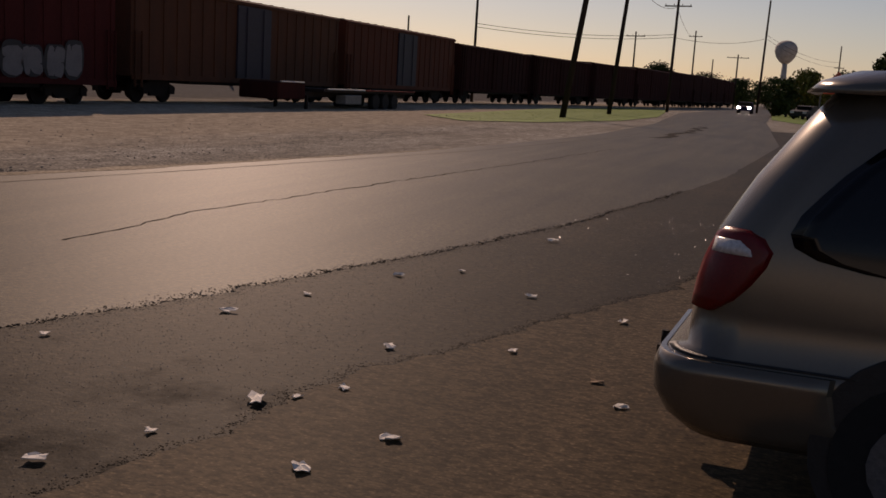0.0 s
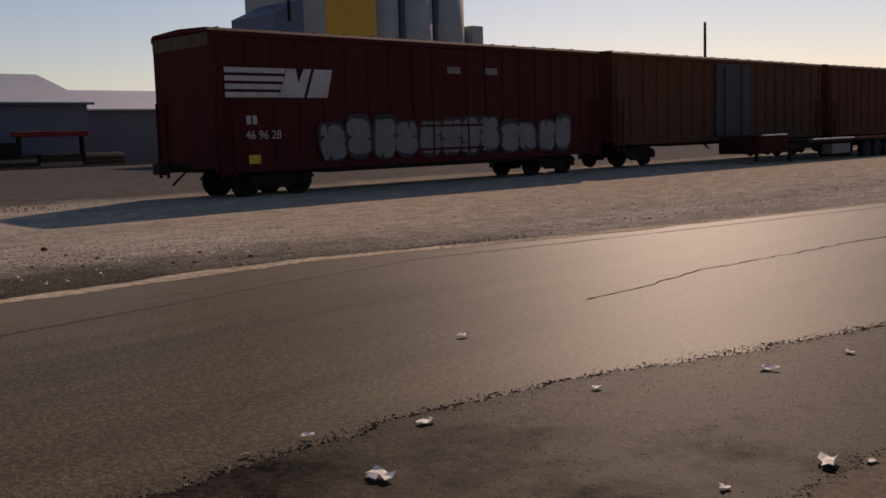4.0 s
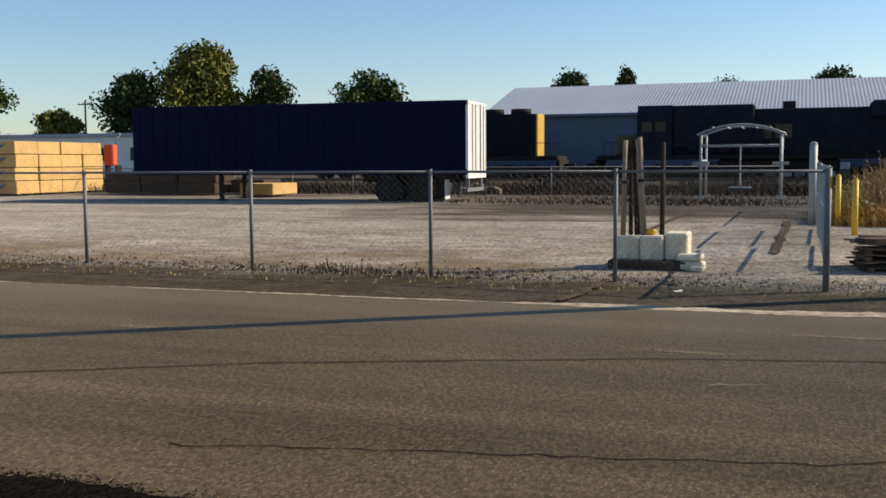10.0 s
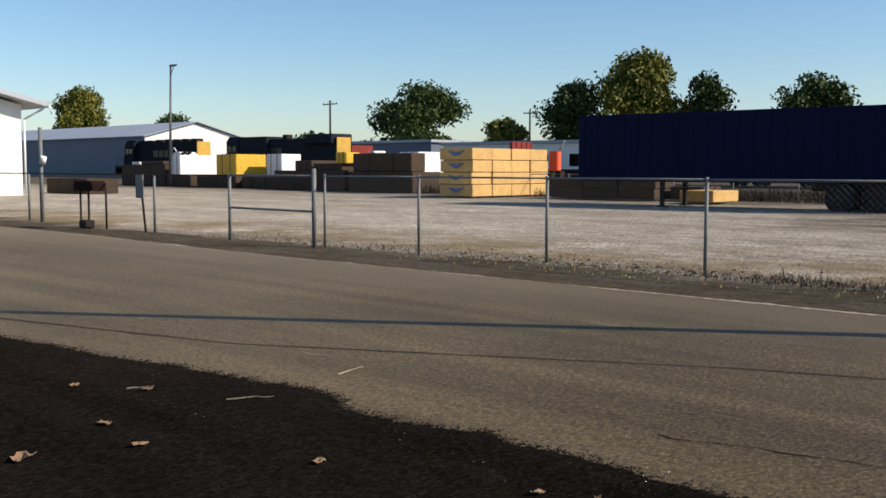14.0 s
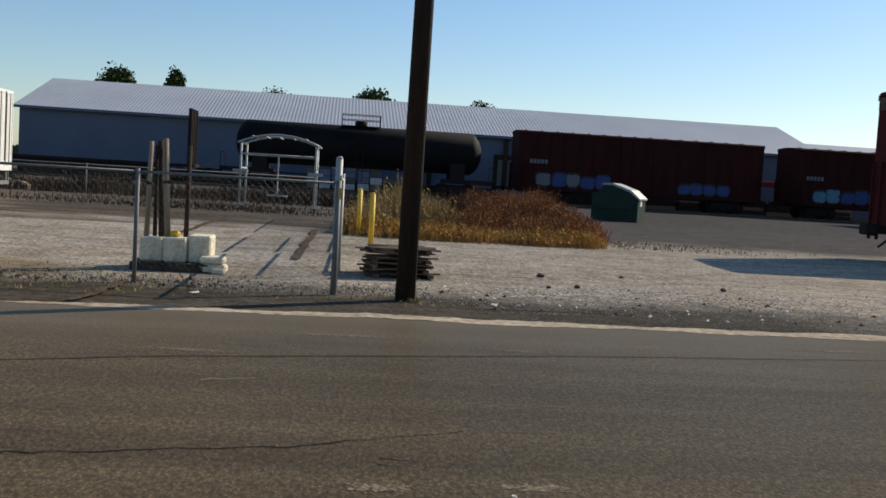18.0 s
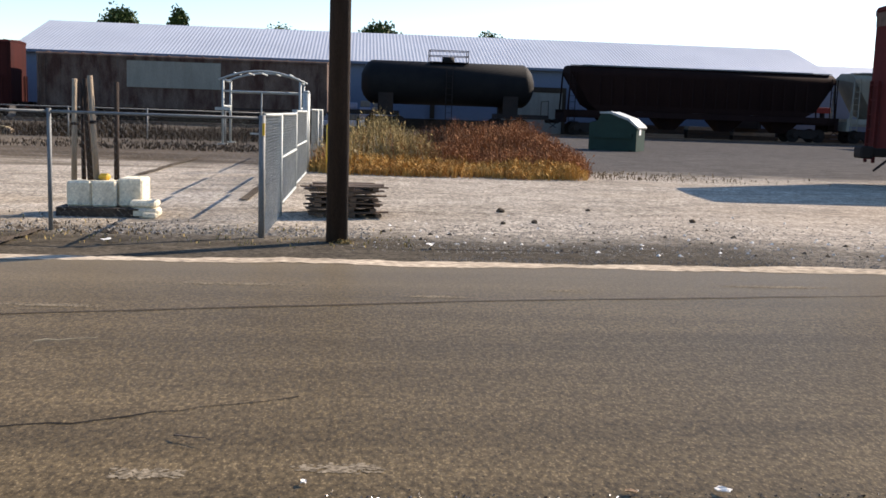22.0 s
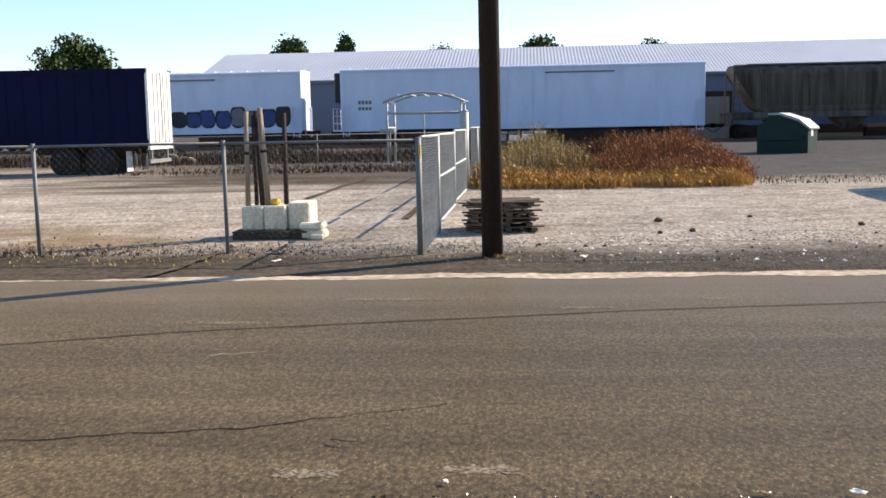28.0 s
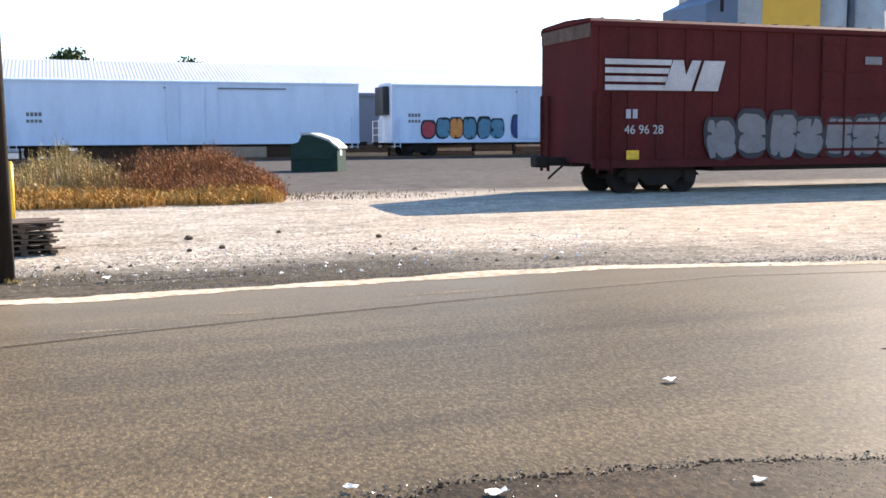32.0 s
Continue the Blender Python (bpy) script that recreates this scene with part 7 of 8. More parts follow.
def build_loader():
    """White-bonneted loader that shows over the stacks by the shed."""
    th = thing("loader", "dark loader with a rounded white bonnet among the stacks", "loader", pose(-74.2, 46.2, ground_z(0, 46)))
    bm = B()
    prism(bm, [(-0.9, 1.0), (1.2, 1.0), (1.2, 1.9), (0.9, 2.3), (0.2, 2.75), (-0.5, 2.7), (-0.9, 2.3)], "y", -0.8, 0.8)
    part("bonnet", bm, M["white"], th, "rounded white bonnet")
    part("chassis", one_box(-1.3, 2.6, -0.7, 0.7, 0.5, 1.0, bevel=0.06), M["steel_dark"], th)
    bm = B()
    tube(bm, [(-0.9, -0.7, 2.0), (-1.0, -0.7, 2.9), (-0.6, -0.7, 3.1), (-0.3, -0.7, 2.8)], 0.05)
    part("guard_bar", bm, M["white"], th)
    bm = B()
    for k in range(4):
        box(bm, 0.5 + 0.35 * k, 0.78 + 0.35 * k, -0.75, -0.6, 2.45 + 0.12 * (k % 2), 2.7 + 0.12 * (k % 2))
    part("lamp_bar", bm, M["steel_dark"], th)
    for x in (-0.7, 1.9):
        for y in (-0.95, 0.7):
            part("wheel", one_rod((x, y, 0.6), (x, y + 0.3, 0.6), 0.6, seg=18), M["rubber"], th)


build_loader()


def build_red_tank():
    th = thing("fuel_tank", "small red fuel tank with a hose behind the lumber", "fuel tank", pose(-34.3, 44.2, ground_z(0, 44)))
    part("tank", one_box(-0.3, 0.3, -0.2, 0.2, 1.3, 2.4, bevel=0.06), M["tent"], th, "bright red tank")
    for x in (-0.3, 0.35):
        part("leg", one_box(x, x + 0.08, -0.1, 0.3, 0, 1.3), M["steel_dark"], th)
    bm = B()
    tube(bm, [(0.3, 0, 2.4), (0.4, 0, 2.65), (0.65, 0, 2.95)], 0.04)
    part("hose", bm, M["galv_pale"], th)


build_red_tank()


def build_sheds():
    th = thing("white_shed", "long pale shed with a bright white gable end", "shed")
    bm = B()
    prism(bm, [(74.4, 0), (90.8, 0), (90.8, 6.2), (82.6, 8.3), (74.4, 6.2)], "x", -185, -129)
    part("wall", bm, M["siding_blue"], th)
    part("gable", (lambda b: (prism(b, [(74.35, 0.2), (90.8, 0.2), (90.8, 6.2), (82.6, 8.25), (74.35, 6.2)], "x", -129, -128.94), b)[1])(B()), M["white"], th, "white sunlit gable end")
    for a, b in (((73.9, 6.1), (82.6, 8.4)), ((91.3, 6.1), (82.6, 8.4))):
        bm = B()
        prism(bm, [a, b, (b[0], b[1] + 0.1), (a[0], a[1] + 0.1)], "x", -185.5, -128.4)
        part("roof", bm, M["roof_steel"], th)
    part("door", one_box(-128.94, -128.88, 83, 85, 0.3, 3.0), M["concrete"], th)
    part("window", one_box(-128.94, -128.86, 75.6, 76.2, 4.5, 5.5), M["glass_dark"], th)
    th = thing("roadside_building", "white metal building at the roadside with a gutter", "building")
    bm = B()
    prism(bm, [(-5, 0), (24.3, 0), (24.3, 5.1), (9.6, 8.6), (-5, 5.1)], "x", -92, -56)
    part("wall", bm, M["trailer_white"], th)
    bm = B()
    prism(bm, [(25.3, 5.0), (25.3, 5.25), (9.6, 8.9), (9.6, 8.65)], "x", -92.4, -54.9)
    part("roof", bm, M["roof_steel"], th)
    bm = B()
    prism(bm, [(-6, 5.0), (-6, 5.25), (9.6, 8.9), (9.6, 8.65)], "x", -92.4, -54.9)
    part("roof", bm, M["roof_steel"], th)
    part("gutter", one_box(-92, -54.8, 25.3, 25.45, 4.95, 5.1), M["white"], th)
    bm = B()
    rod(bm, (-55.2, 25.2, 4.9), (-55.9, 24.4, 4.3), 0.06, seg=8)
    rod(bm, (-55.9, 24.4, 4.3), (-55.9, 24.4, 0.2), 0.06, seg=8)
    part("downpipe", bm, M["white"], th)
    for x, y0, y1, h, m, nm in ((-120, 96, 110, 5.2, "siding_blue", "low blue building beyond the tracks"), (-88, 92, 104, 4.6, "trailer_white", "low white building beyond the tracks"), (-150, 95, 112, 5.0, "trailer_white", "low white building beyond the tracks")):
        t = thing("low_building", nm, "building")
        part("wall", one_box(x, x + 26, y0, y1, 0, h), M[m], t)
        part("roof", one_box(x - 0.4, x + 26.4, y0 - 0.4, y1 + 0.4, h, h + 0.35), M["roof_steel"], t)
        for k in range(4):
            part("window", one_box(x + 3 + k * 5.5, x + 5.5 + k * 5.5, y0 - 0.04, y0 + 0.02, 2.0, 3.4), M["glass_dark"], t)


build_sheds()


def build_lamp_pole():
    th = thing("street_lamp", "tall thin steel lamp pole with a short arm", "street lamp", pose(-69.8, 42.0, 0.2))
    part("shaft", one_rod((0, 0, 0), (0.35, 0, 9.3), 0.11, 0.07, seg=10), M["galv_dark"], th)
    part("arm", one_rod((0.35, 0, 9.25), (1.3, 0, 9.3), 0.05, seg=8), M["galv_dark"], th)
    part("head", one_box(0.3, 1.0, -0.12, 0.12, 9.2, 9.34, bevel=0.03), M["galv_dark"], th)
    part("strut", one_rod((0.33, 0, 8.5), (0.8, 0, 9.25), 0.03, seg=6), M["galv_dark"], th)


build_lamp_pole()
build_pole(-101.5, 85.0, 10.5, 0.16, arms=((10.0, 2.8, 0),), label="thin utility pole with a crossarm beyond the tracks")
build_pole(-79.0, 98.0, 9.0, 0.14, arms=((8.6, 2.0, 0),), label="thin utility pole with a crossarm beyond the tracks")


# ---------------------------------------------------------------- grain elevator
def build_elevator():
    th = thing("grain_elevator", "grain elevator with gold and grey concrete silos", "grain elevator")
    part("tower", one_box(47.4, 49.9, 62.02, 69, 0, 14.0), M["concrete"], th, "grey tower wall")
    part("tower_front", one_box(49.9, 55.1, 62.0, 69, 0, 14.0), M["silo_gold"], th, "gold painted tower front")
    for k, x in enumerate((57.2, 61.2, 65.2)):
        bm = B()
        rod(bm, (x, 65, 0), (x, 65, 15.5), 2.3, seg=32)
        part("silo", bm, M["concrete"], th, "grey concrete silo")
    for x in (59.2, 63.2):
        part("downspout", one_rod((x, 63.4, 0), (x, 63.4, 15), 0.3, seg=8), M["galv_dark"], th)
    bm = B()
    prism(bm, [(44.7, 0), (47.38, 0), (47.38, 12.2), (44.7, 11.0)], "y", 61.5, 67)
    part("annex", bm, M["siding_blue"], th, "lean-to steel annex")
    part("vent_pipe", one_rod((45.6, 60.9, 10.4), (45.6, 60.9, 12.4), 0.12, seg=8), M["steel_dark"], th)
    part("side_house", one_box(67.5, 68.9, 63, 67, 0, 11.5), M["concrete"], th)


build_elevator()


# ---------------------------------------------------------------- trees
def tree(x, y, h, w, seed, material="leaf", base=0.22, n=1500, leaf=0.4, name="tree", label="broad leafy green tree"):
    rnd = random.Random(seed)
    th = thing(name, label, "tree", pose(x, y, ground_z(x, y)))
    bm = B()
    top = h * 0.55
    rod(bm, (0, 0, 0), (0.1, 0, top), 0.035 * h, 0.018 * h, seg=10)
    lobes = []
    for k in range(20):
        a, r = rnd.uniform(0, 6.3), rnd.uniform(0.05, 0.33) * w
        z = h * rnd.uniform(base + 0.14, 0.84)
        r *= 1.0 - 0.6 * max(0.0, z / h - 0.6) / 0.24
        q = (r * math.cos(a), r * math.sin(a), z)
        rod(bm, (0.05, 0, top * rnd.uniform(0.45, 0.95)), q, 0.012 * h, 0.004 * h, seg=6)
        lobes.append((q, w * rnd.uniform(0.15, 0.25), h * rnd.uniform(0.1, 0.17)))
    lobes.append(((0, 0, h * 0.86), w * 0.2, h * 0.14))
    part("trunk", bm, M["bark"], th)
    vs, fs = [], []
    leaf *= 0.75
    for _ in range(int(n * 6)):
        (cx, cy, cz), rr, rz = rnd.choice(lobes)
        while True:
            u = Vector((rnd.gauss(0, 1), rnd.gauss(0, 1), rnd.gauss(0, 1)))
            if u.length > 0.1:
                break
        u.normalize()
        d = rnd.uniform(0.25, 1.0) if rnd.random() < 0.93 else rnd.uniform(1.0, 1.15)
        c = Vector((cx + u.x * rr * d, cy + u.y * rr * d, cz + u.z * rz * d))
        t1 = Vector((rnd.uniform(-1, 1), rnd.uniform(-1, 1), rnd.uniform(-1, 1))).normalized() * leaf * rnd.uniform(0.5, 1.2)
        t2 = t1.cross(Vector((rnd.uniform(-1, 1), rnd.uniform(-1, 1), rnd.uniform(-1, 1)))).normalized() * leaf * rnd.uniform(0.4, 0.9)
        b = len(vs)
        vs += [tuple(c - t1), tuple(c + t2 * 0.8), tuple(c + t1), tuple(c - t2 * 0.8 + t1 * 0.3)]
        fs.append((b, b + 1, b + 2, b + 3))
    me = bpy.data.meshes.new("crown")
    me.from_pydata(vs, [], fs)
    me.materials.append(M[material])
    c = new("crown", me)
    c.parent = th
    return th


tree(-110, 110, 14.8, 19, 1, n=2600, leaf=0.5, base=0.1)
tree(-79.5, 108, 13.2, 12.5, 2, n=1600, leaf=0.45)
tree(-71.5, 112, 17.0, 15, 3, "leaf_gold", n=2600, leaf=0.5, label="tall tree with leaves turning gold")
tree(-64, 114, 13.8, 10, 4, n=1400, leaf=0.45)
tree(-49, 112, 12.4, 12.5, 5, n=1800, leaf=0.45)
tree(-88, 104, 8.4, 9, 6, "leaf_gold", n=1000)
tree(-40.5, 116, 8.5, 6, 15, n=800)
tree(-212, 108, 19.5, 18, 7, "leaf_gold", n=1800, leaf=0.6)
tree(-195, 120, 13.5, 16, 8, n=1400, leaf=0.6)
tree(-160, 130, 8.8, 16, 9, n=1200, leaf=0.6)
tree(-130, 128, 7.6, 14, 16, n=1200, leaf=0.6)
for k, (x, h, w) in enumerate(((-30.8, 14.3, 9.5), (-23.2, 14.2, 5.0), (-10, 12.4, 10), (3.5, 13.6, 10), (18.7, 12.4, 9))):
    tree(x, 140, h + 0.1, w * 0.9, 20 + k, base=0.58, n=900, leaf=0.4, label="treetop showing over the warehouse roof")
tree(-18.5 - 10, 101.5, 7.8, 5, 30, n=600, label="small tree at the end of the warehouse")


# ---------------------------------------------------------------- down the road
def lawn():
    bm = B()
    pts = [(47, 16.8), (44, 13.8), (49, 11.4), (62, 9.4), (80, 9.4), (100, 11.2), (124, 13.8), (114, 16.8), (84, 18.6)]
    bm.faces.new([bm.verts.new((x, y, ground_z(x, y) + 0.03)) for x, y in pts])
    solid("lawn", bm, M["grass"], "bright green mown grass island by the road", "lawn", kind="structure")
    bm = B()
    bm.faces.new([bm.verts.new((x, y, ground_z(x, y) + 0.03)) for x, y in ((80, -2.5), (150, -2.0), (150, 2.0), (100, 1.4))])
    solid("lawn", bm, M["grass"], "green mown grass by the road", "lawn", kind="structure")


lawn()
blades("lawn_grass", M["lawn_blade"], 5000, lambda r: (lambda x: (x, float(np.interp(x, (46, 62, 100, 128), (13.6, 9.8, 11.6, 14.4))) + r.random() * float(np.interp(x, (46, 62, 100, 118), (2.5, 7.2, 4.6, 1.5))), r.uniform(0.02, 0.06)))(r.uniform(46, 116)), "short blades of the mown grass", 70, 0.03)
for x, y, h, r, lx, ar in ((60.5, 12.75, 12.5, 0.2, 1.6, ()), (78, 12.9, 12.5, 0.18, 1.0, ((11.5, 2.4, 60),)), (108, 11.9, 12.5, 0.17, 0.2, ((10.8, 2.8, 80),)), (150, 4.2, 15.5, 0.17, 0.3, ()), (86, 26.4, 9.5, 0.14, 0, ((9.2, 2.4, 30),)), (140, 20.5, 10, 0.14, 0, ((9.4, 2.8, 70),)), (190, 17.2, 13.5, 0.17, 0, ((12.5, 2.6, 70),)), (198, 9.9, 10.0, 0.17, 0, ((9.4, 4.0, 80),)), (230, -9.0, 14, 0.17, 0, ((9.5, 2.0, 80),)), (200, 14.5, 9, 0.15, 0, ())):
    build_pole(x, y, h, r, arms=ar, lean=(0.0, -lx), label="wooden utility pole beside the road")
build_pole(80.3, 47.1, 11.0, 0.16, label="bare wooden pole beyond the siding")
build_pole(113.0, 43.0, 9.2, 0.14, label="bare wooden pole beyond the siding")


def wire(a, b, sag, name="overhead_wire", r=0.022):
    bm = B()
    a, b = Vector(a), Vector(b)
    tube(bm, [a.lerp(b, k / 10) - Vector((0, 0, sag * 4 * k / 10 * (1 - k / 10))) for k in range(11)], r, 4)
    solid(name, bm, M["steel_dark"], "thin black overhead wire between poles", "wire", "overhead wires")


for a, b, s in (((86, 26.4, 9.4), (60.5, 12.2, 8.3), 0.7), ((86, 26.4, 6.6), (108, 11.9, 7.6), 0.5), ((108, 11.9, 7.6), (150, 4.2, 10.2), 0.6), ((150, 4.2, 10.4), (230, -9, 9.6), 1.0), ((150, 4.2, 10.9), (230, -9, 10.6), 1.0), ((108, 11.9, 10.9), (190, 17.2, 12.6), 1.2), ((230, -9, 9.5), (300, -30, 9.5), 1.0), ((86, 26.4, 6.9), (108, 11.9, 7.9), 0.5), ((60.5, 11.6, 9.6), (78, 12.2, 9.8), 0.5), ((78, 12.0, 10.4), (108, 11.9, 10.6), 0.9)):
    wire(a, b, s)


def build_tower():
    th = thing("water_tower", "distant grey water tower on a single stem", "water tower", pose(750, 6.5, 0))
    bm = B()
    prof = [(0.0, 28), (2.2, 28.4), (4.2, 30.0), (6.4, 33.0), (7.6, 36.5), (7.4, 39.5), (6.0, 42.0), (3.5, 43.6), (0.2, 44.2)]
    rings = [[bm.verts.new((max(r, 0.1) * math.cos(a), max(r, 0.1) * math.sin(a), z)) for a in [2 * math.pi * k / 24 for k in range(24)]] for r, z in prof]
    for r, s in zip(rings, rings[1:]):
        for k in range(24):
            bm.faces.new((r[k], r[(k + 1) % 24], s[(k + 1) % 24], s[k])).smooth = True
    part("tank", bm, M["concrete"], th)
    part("stem", one_rod((0, 0, 0), (0, 0, 29), 2.6, 1.7, seg=16), M["concrete"], th)


build_tower()


def build_tent():
    th = thing("canopy_tent", "orange-red pointed canopy tent", "tent", pose(122, -4.9, 0))
    bm = B()
    r = [bm.verts.new(p) for p in ((-1.6, -1.7, 3.6), (1.6, -1.7, 3.6), (1.6, 1.7, 3.6), (-1.6, 1.7, 3.6))]
    l = [bm.verts.new(p) for p in ((-1.6, -1.7, 2.9), (1.6, -1.7, 2.9), (1.6, 1.7, 2.9), (-1.6, 1.7, 2.9))]
    t = bm.verts.new((0, 0, 5.4))
    for k in range(4):
        bm.faces.new((r[k], r[(k + 1) % 4], t))
        bm.faces.new((l[k], l[(k + 1) % 4], r[(k + 1) % 4], r[k]))
    part("canopy", bm, M["tent"], th)
    for x in (-1.55, 1.55):
        for y in (-1.65, 1.65):
            part("leg", one_rod((x, y, 0), (x, y, 3.0), 0.04, seg=6), M["galv"], th)


build_tent()


def car(label, m, paint, lights=None):
    th = thing("parked_car", label, "car", m, "cars down the road")
    bm = B()
    prism(bm, [(0, 0.35), (4.5, 0.35), (4.5, 0.85), (4.2, 0.95), (3.2, 1.0), (2.5, 1.45), (1.0, 1.48), (0.35, 1.0), (0, 0.95)], "y", -0.88, 0.88)
    part("body", bm, paint, th)
    part("windscreen", one_box(2.55, 3.1, -0.75, 0.75, 1.02, 1.4, bevel=0.04), M["glass_dark"], th)
    for x in (0.8, 3.6):
        for y in (-0.9, 0.68):
            part("wheel", one_rod((x, y, 0.33), (x, y + 0.22, 0.33), 0.33, seg=16), M["rubber"], th)
    for y in (-0.65, 0.65):
        part("headlight", one_box(4.48, 4.54, y - 0.2, y + 0.2, 0.62, 0.86), lights or M["lamp_clear"], th)
    return th


# Both headlights glow here to imitate sunlight reflected by the car.
car("distant car facing the camera, headlights glowing in place of a sun glint", pose(140, 5.2, 0, 0, 0, 178), M["trailer_blue"], M["sun_glint"])
car("dark parked car far down the road", pose(118, -2.6, 0, 0, 0, 160), M["black"])
for k, (x, y, h, w, m) in enumerate(((128, 0.2, 4.6, 4.2, "leaf"), (150, -2, 6.5, 9, "leaf_gold"), (165, -8, 7, 10, "leaf"), (110, -9.6, 7.5, 6, "leaf"), (260, 4, 8, 14, "leaf"), (300, 24, 9, 18, "leaf"), (250, 12, 7, 12, "leaf"), (230, 28, 9, 12, "leaf"))):
    tree(x, y, h, w, 60 + k, m, base=0.0, n=900, leaf=0.4, label="dark bushy tree beside the far road")


def far_woods():
    rnd = random.Random(5)
    vs, fs = [], []
    for _ in range(9000):
        a = rnd.uniform(-math.pi, math.pi)
        d = rnd.uniform(420, 520)
        x, y = d * math.sin(a), d * math.cos(a)
        hh = (5 + 4 * noise.noise((a * 9, 0, 0)) + 2 * noise.noise((a * 40, 3, 0))) * rnd.random() ** 0.7
        s = rnd.uniform(1.0, 2.6)
        b = len(vs)
        tx, ty = math.cos(a) * s, -math.sin(a) * s
        vs += [(x - tx, y - ty, hh - s * 0.4), (x + rnd.uniform(-1, 1), y, hh - s), (x + tx, y + ty, hh), (x, y + rnd.uniform(-1, 1), hh + s)]
        fs.append((b, b + 1, b + 2, b + 3))
    me = bpy.data.meshes.new("far_woods")
    me.from_pydata(vs, [], fs)
    me.materials.append(M["leaf"])
    tagged(new("far_woods", me), "low line of far dark woods", "woods", kind="stuff")


far_woods()


def build_flatbed():
    th = thing("flatbed_trailer", "parked flatbed trailer with pale edge rails before the boxcars", "trailer", pose(40, 20.4, 0.02, 0, 0, -2))
    part("deck", one_box(3.0, 14.0, 0, 2.4, 0.85, 1.0, bevel=0.02), M["steel_dark"], th)
    part("edge_rail", one_box(3.4, 7.4, -0.05, 0.02, 0.98, 1.04), M["white"], th, "pale sunlit edge rail")
    part("edge_rail", one_box(7.6, 14.0, -0.05, 0.02, 0.97, 1.02), M["red_paint"], th)
    part("beam", one_box(1.5, 14.0, 0.6, 0.9, 0.6, 0.85), M["steel_dark"], th)
    part("beam", one_box(1.5, 14.0, 1.5, 1.8, 0.6, 0.85), M["steel_dark"], th)
    part("gooseneck", one_box(-0.8, 1.6, 0.2, 2.2, 0.5, 1.25, bevel=0.06), M["box_maroon"], th)
    part("neck_rail", one_box(-0.6, 1.4, 0.15, 0.25, 1.25, 1.3), M["white"], th)
    part("toolbox", one_box(5.2, 7.0, -0.05, 0.5, 0.3, 0.75, bevel=0.03), M["galv"], th)
    for x in (9.0, 10.2, 11.4):
        for y in (0.05, 2.05):
            part("wheel", one_rod((x, y, 0.42), (x, y + 0.3, 0.42), 0.42, seg=18), M["rubber"], th)
    for y in (0.4, 2.0):
        part("landing_leg", one_box(2.0, 2.15, y - 0.06, y + 0.06, 0, 0.7), M["steel_dark"], th)


build_flatbed()


# ---------------------------------------------------------------- minivan
VAN_Z = (0.26, 0.34, 0.45, 0.57, 0.63, 0.65, 0.82, 0.97, 1.13, 1.34, 1.55, 1.68, 1.76, 1.79)
VAN_R = (0.16, 0.04, -0.02, -0.03, 0.0, 0.07, 0.08, 0.1, 0.15, 0.27, 0.42, 0.52, 0.6, 0.8)
VAN_F = (4.7, 4.8, 4.85, 4.85, 4.82, 4.82, 4.75, 4.5, 3.9, 3.5, 3.15, 2.95, 2.8, 2.6)
VAN_W = (0.88, 0.94, 0.97, 0.98, 0.98, 0.965, 0.97, 0.965, 0.95, 0.9, 0.84, 0.78, 0.7, 0.6)


def van_at(z, s, out=0.0):
    """A point on the right rear of the van, s metres forward of the rear corner along the side (below 0: across the rear)."""
    xr, w = float(np.interp(z, VAN_Z, VAN_R)), float(np.interp(z, VAN_Z, VAN_W)) + out
    r = 0.22
    xr -= out
    if s >= r:
        return (xr + s, -w, z)
    if s <= -r:
        return (xr, -w - s, z)
    a = (s + r) / (2 * r) * math.pi / 2
    return (xr + r - r * math.cos(a), -w + r - r * math.sin(a), z)


def van_patch(spans, out, n=10):
    """A thin skin over the body between (z, s from, s to) rows."""
    bm = B()
    grids = []
    for o in (out, out - 0.02):
        grids.append([[bm.verts.new(van_at(z, a + (b - a) * k / n, o)) for k in range(n + 1)] for z, a, b in spans])
    for g in grids:
        for r, q in zip(g, g[1:]):
            for k in range(n):
                bm.faces.new((r[k], r[k + 1], q[k + 1], q[k])).smooth = True
    g, q = grids
    edge = lambda h: [*h[0], *[r[-1] for r in h[1:]], *h[-1][-2::-1], *[r[0] for r in h[-2:0:-1]]]
    e, f = edge(g), edge(q)
    for k in range(len(e)):
        bm.faces.new((e[k], e[(k + 1) % len(e)], f[(k + 1) % len(e)], f[k]))
    return bm


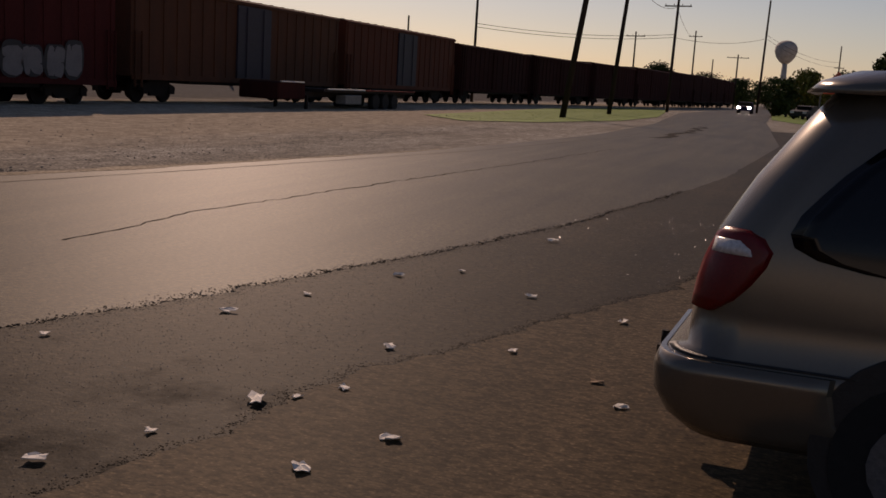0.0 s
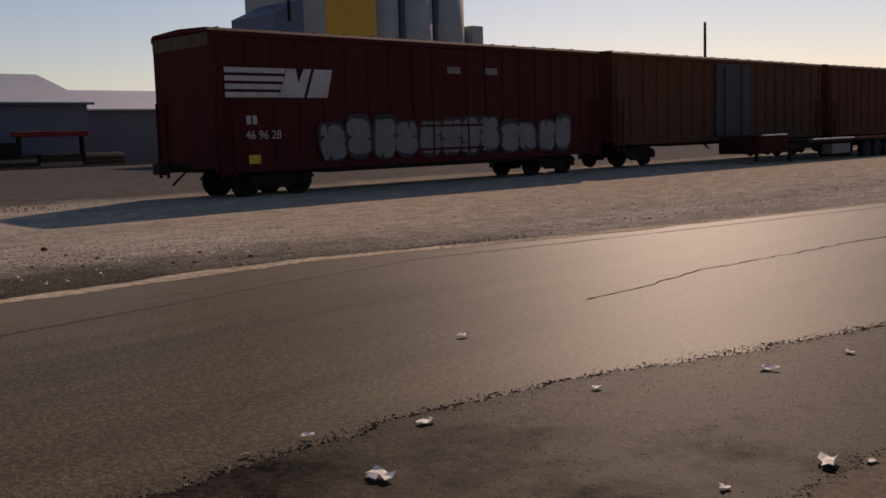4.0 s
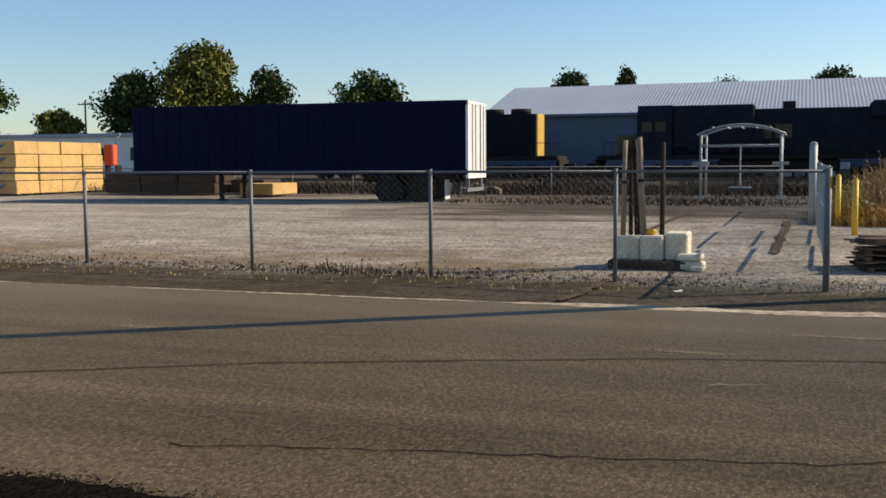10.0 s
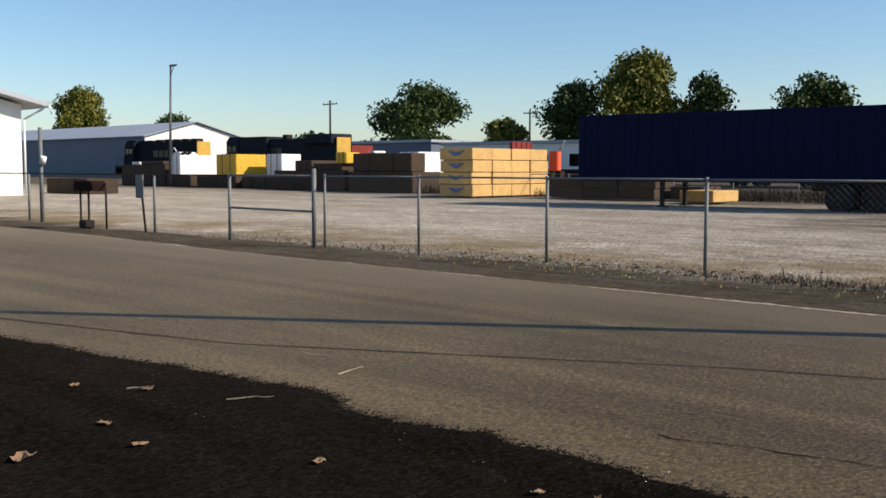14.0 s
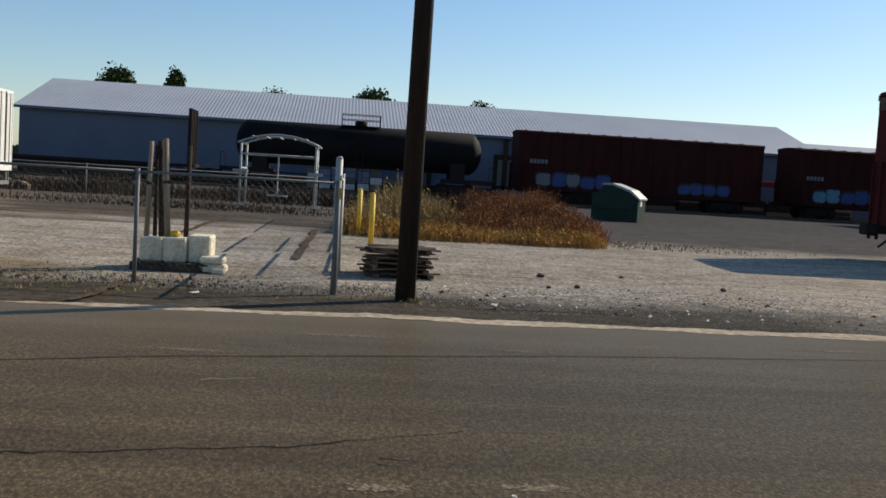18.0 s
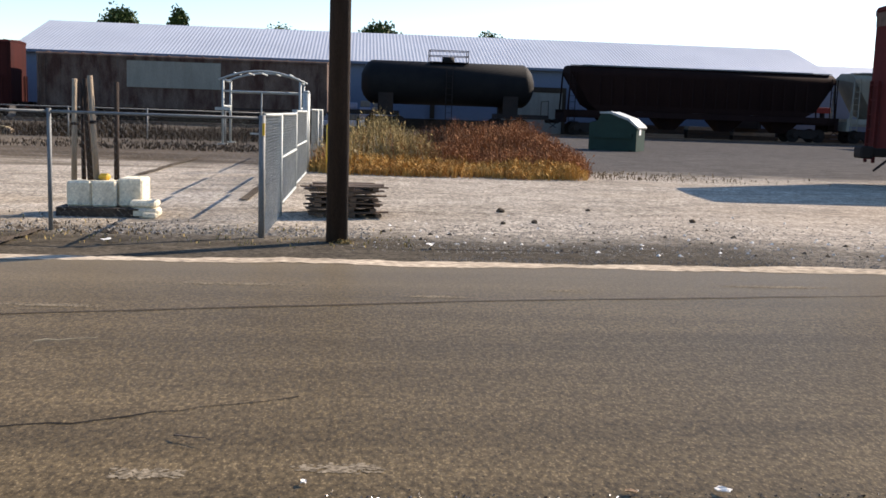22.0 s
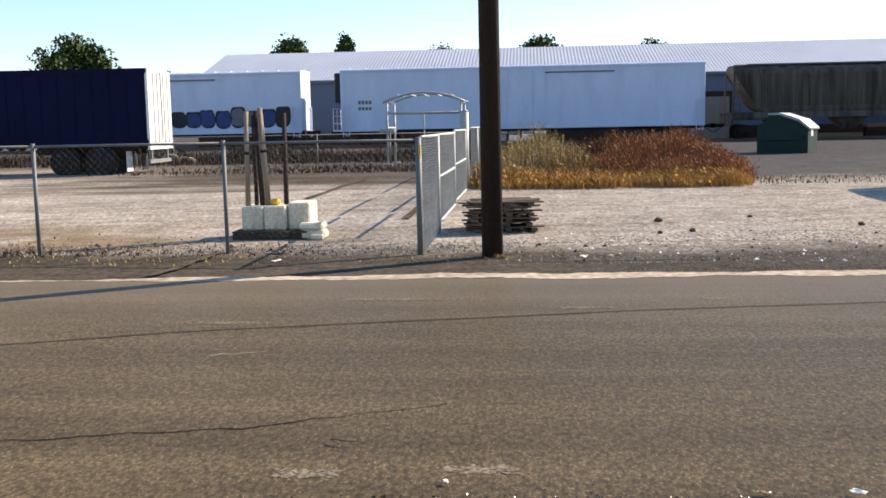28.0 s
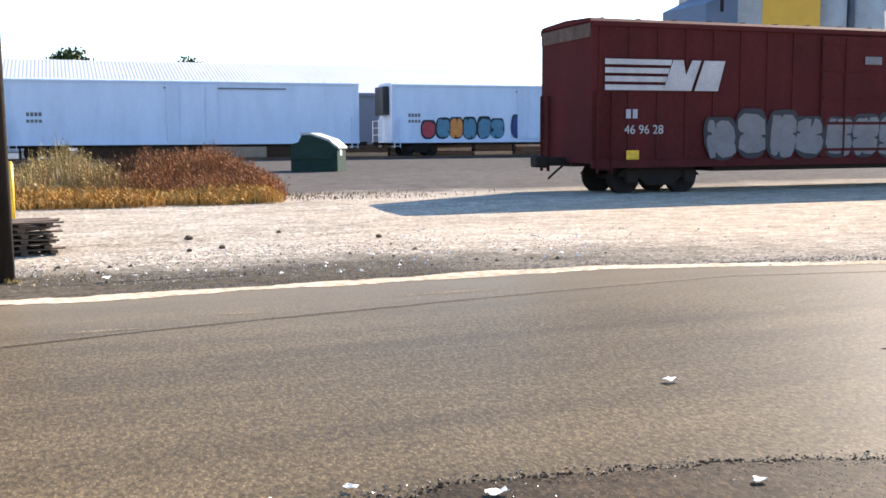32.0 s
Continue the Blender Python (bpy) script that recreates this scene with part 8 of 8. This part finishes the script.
def build_van():
    th = thing("minivan", "champagne minivan parked with its rear towards the road", "minivan")
    def shell(levels):
        bm = B()
        rings = []
        for z in levels:
            xr, xf, w = (float(np.interp(z, VAN_Z, q)) for q in (VAN_R, VAN_F, VAN_W))
            r, ring = 0.22, []
            for cx, cy, a0 in ((xr + r, -w + r, 180), (xf - r, -w + r, 270), (xf - r, w - r, 0), (xr + r, w - r, 90)):
                for k in range(6):
                    a = radians(a0 + 18 * k)
                    ring.append(bm.verts.new((cx + r * math.cos(a), cy + r * math.sin(a), z)))
            rings.append(ring)
        n = len(rings[0])
        for r0, r1 in zip(rings, rings[1:]):
            for k in range(n):
                bm.faces.new((r0[k], r0[(k + 1) % n], r1[(k + 1) % n], r1[k])).smooth = True
        bm.faces.new(rings[0][::-1])
        bm.faces.new(rings[-1])
        return bm
    part("bumper", van_patch([(0.3, -0.95, 0.78), (0.36, -0.96, 0.74), (0.45, -0.97, 0.7), (0.56, -0.97, 0.68), (0.625, -0.97, 0.66)], 0.025, 24), M["van"], th)
    part("body", shell((0.3,) + VAN_Z[1:]), M["van"], th)
    lamp = part("tail_lamp", van_patch([(0.82, -0.1, 0.06), (0.87, -0.11, 0.15), (0.94, -0.11, 0.22), (1.01, -0.11, 0.25), (1.07, -0.1, 0.25), (1.12, -0.08, 0.19), (1.145, -0.04, 0.1)], 0.016), M["lamp_red"], th, "red tail lamp with a clear strip")
    part("reverse_lens", van_patch([(1.05, -0.04, 0.19), (1.075, -0.05, 0.17), (1.105, -0.06, 0.1)], 0.022, 6), M["lamp_clear"], lamp, "clear reversing lens")
    part("quarter_window", van_patch([(1.0, 0.95, 1.5), (1.03, 0.6, 1.5), (1.06, 0.42, 1.5), (1.1, 0.32, 1.5), (1.15, 0.28, 1.5), (1.22, 0.27, 1.5), (1.3, 0.29, 1.5), (1.38, 0.31, 1.48), (1.48, 0.35, 1.45), (1.57, 0.42, 1.42), (1.64, 0.55, 1.4)], 0.008, 12), M["glass_dark"], th, "dark tinted rear quarter window")
    part("side_window", van_patch([(1.1, 1.62, 3.0), (1.22, 1.62, 3.0), (1.44, 1.62, 2.9), (1.63, 1.64, 2.6)], 0.008, 12), M["glass_dark"], th, "dark tinted side window")
    part("rear_window", van_patch([(1.15, -1.5, -0.42), (1.3, -1.5, -0.42), (1.5, -1.4, -0.44)], 0.008, 12), M["glass_dark"], th, "dark tinted rear window")
    part("seam", van_patch([(0.632, -0.2, 0.72), (0.64, -0.2, 0.72)], 0.006, 16), M["black"], th, "dark gap over the bumper")
    part("spoiler", van_patch([(1.68, -1.4, 0.34), (1.73, -1.42, 0.32), (1.775, -1.4, 0.3)], 0.1, 16), M["van"], th)
    for y, s in ((-0.97, -1), (0.97, 1)):
        for x in (0.98, 3.9):
            arch = part("wheel_arch", one_rod((x, y - 0.012 * (s < 0) - 0.1 * (s > 0), 0.36), (x, y + 0.1 * (s < 0) + 0.012 * (s > 0), 0.36), 0.4, seg=28), M["black"], th)
            w = part("wheel", one_rod((x, y - 0.02 if s < 0 else y - 0.2, 0.325), (x, y + 0.2 if s < 0 else y + 0.02, 0.325), 0.325, seg=28), M["rubber"], th)
            part("rim", one_rod((x, y + s * 0.03, 0.325), (x, y - s * 0.02, 0.325), 0.19, seg=18), M["galv_dark"], w)
    part("tow_hitch", (lambda b: (box(b, -0.16, 0.1, -0.04, 0.04, 0.36, 0.43), rod(b, (-0.13, 0, 0.43), (-0.13, 0, 0.5), 0.02, seg=8), b)[2])(B()), M["steel_dark"], th)
    part("mirror", one_box(3.2, 3.35, -1.15, -0.95, 1.0, 1.16, bevel=0.04), M["van"], th)
    part("roof_rail", one_rod((0.9, -0.62, 1.83), (2.6, -0.62, 1.83), 0.02, seg=6), M["steel_dark"], th)
    part("underbody", one_box(0.6, 4.6, -0.8, 0.8, 0.22, 0.32), M["black"], th)
    a = radians(-93.0)
    c = Vector((3.85, 0.125)) - Vector((math.cos(a) * 0.09 + math.sin(a) * 0.97, math.sin(a) * 0.09 - math.cos(a) * 0.97))
    th.matrix_basis = pose(c.x, c.y, 0.0, 0, 0, -93.0)


build_van()


# ---------------------------------------------------------------- what moves
def motions():
    times = (0, 0.2, 0.6, 1.5, 4, 8, 12, 16, 20, 24, 28, 30.5, 31.4, 31.8, 32)
    for th, x9 in TRAIN:
        walk(th, [(t, pose(x9 - SPEED * (t - 9), TRACK_Y, RAIL_Z)) for t in times])


motions()
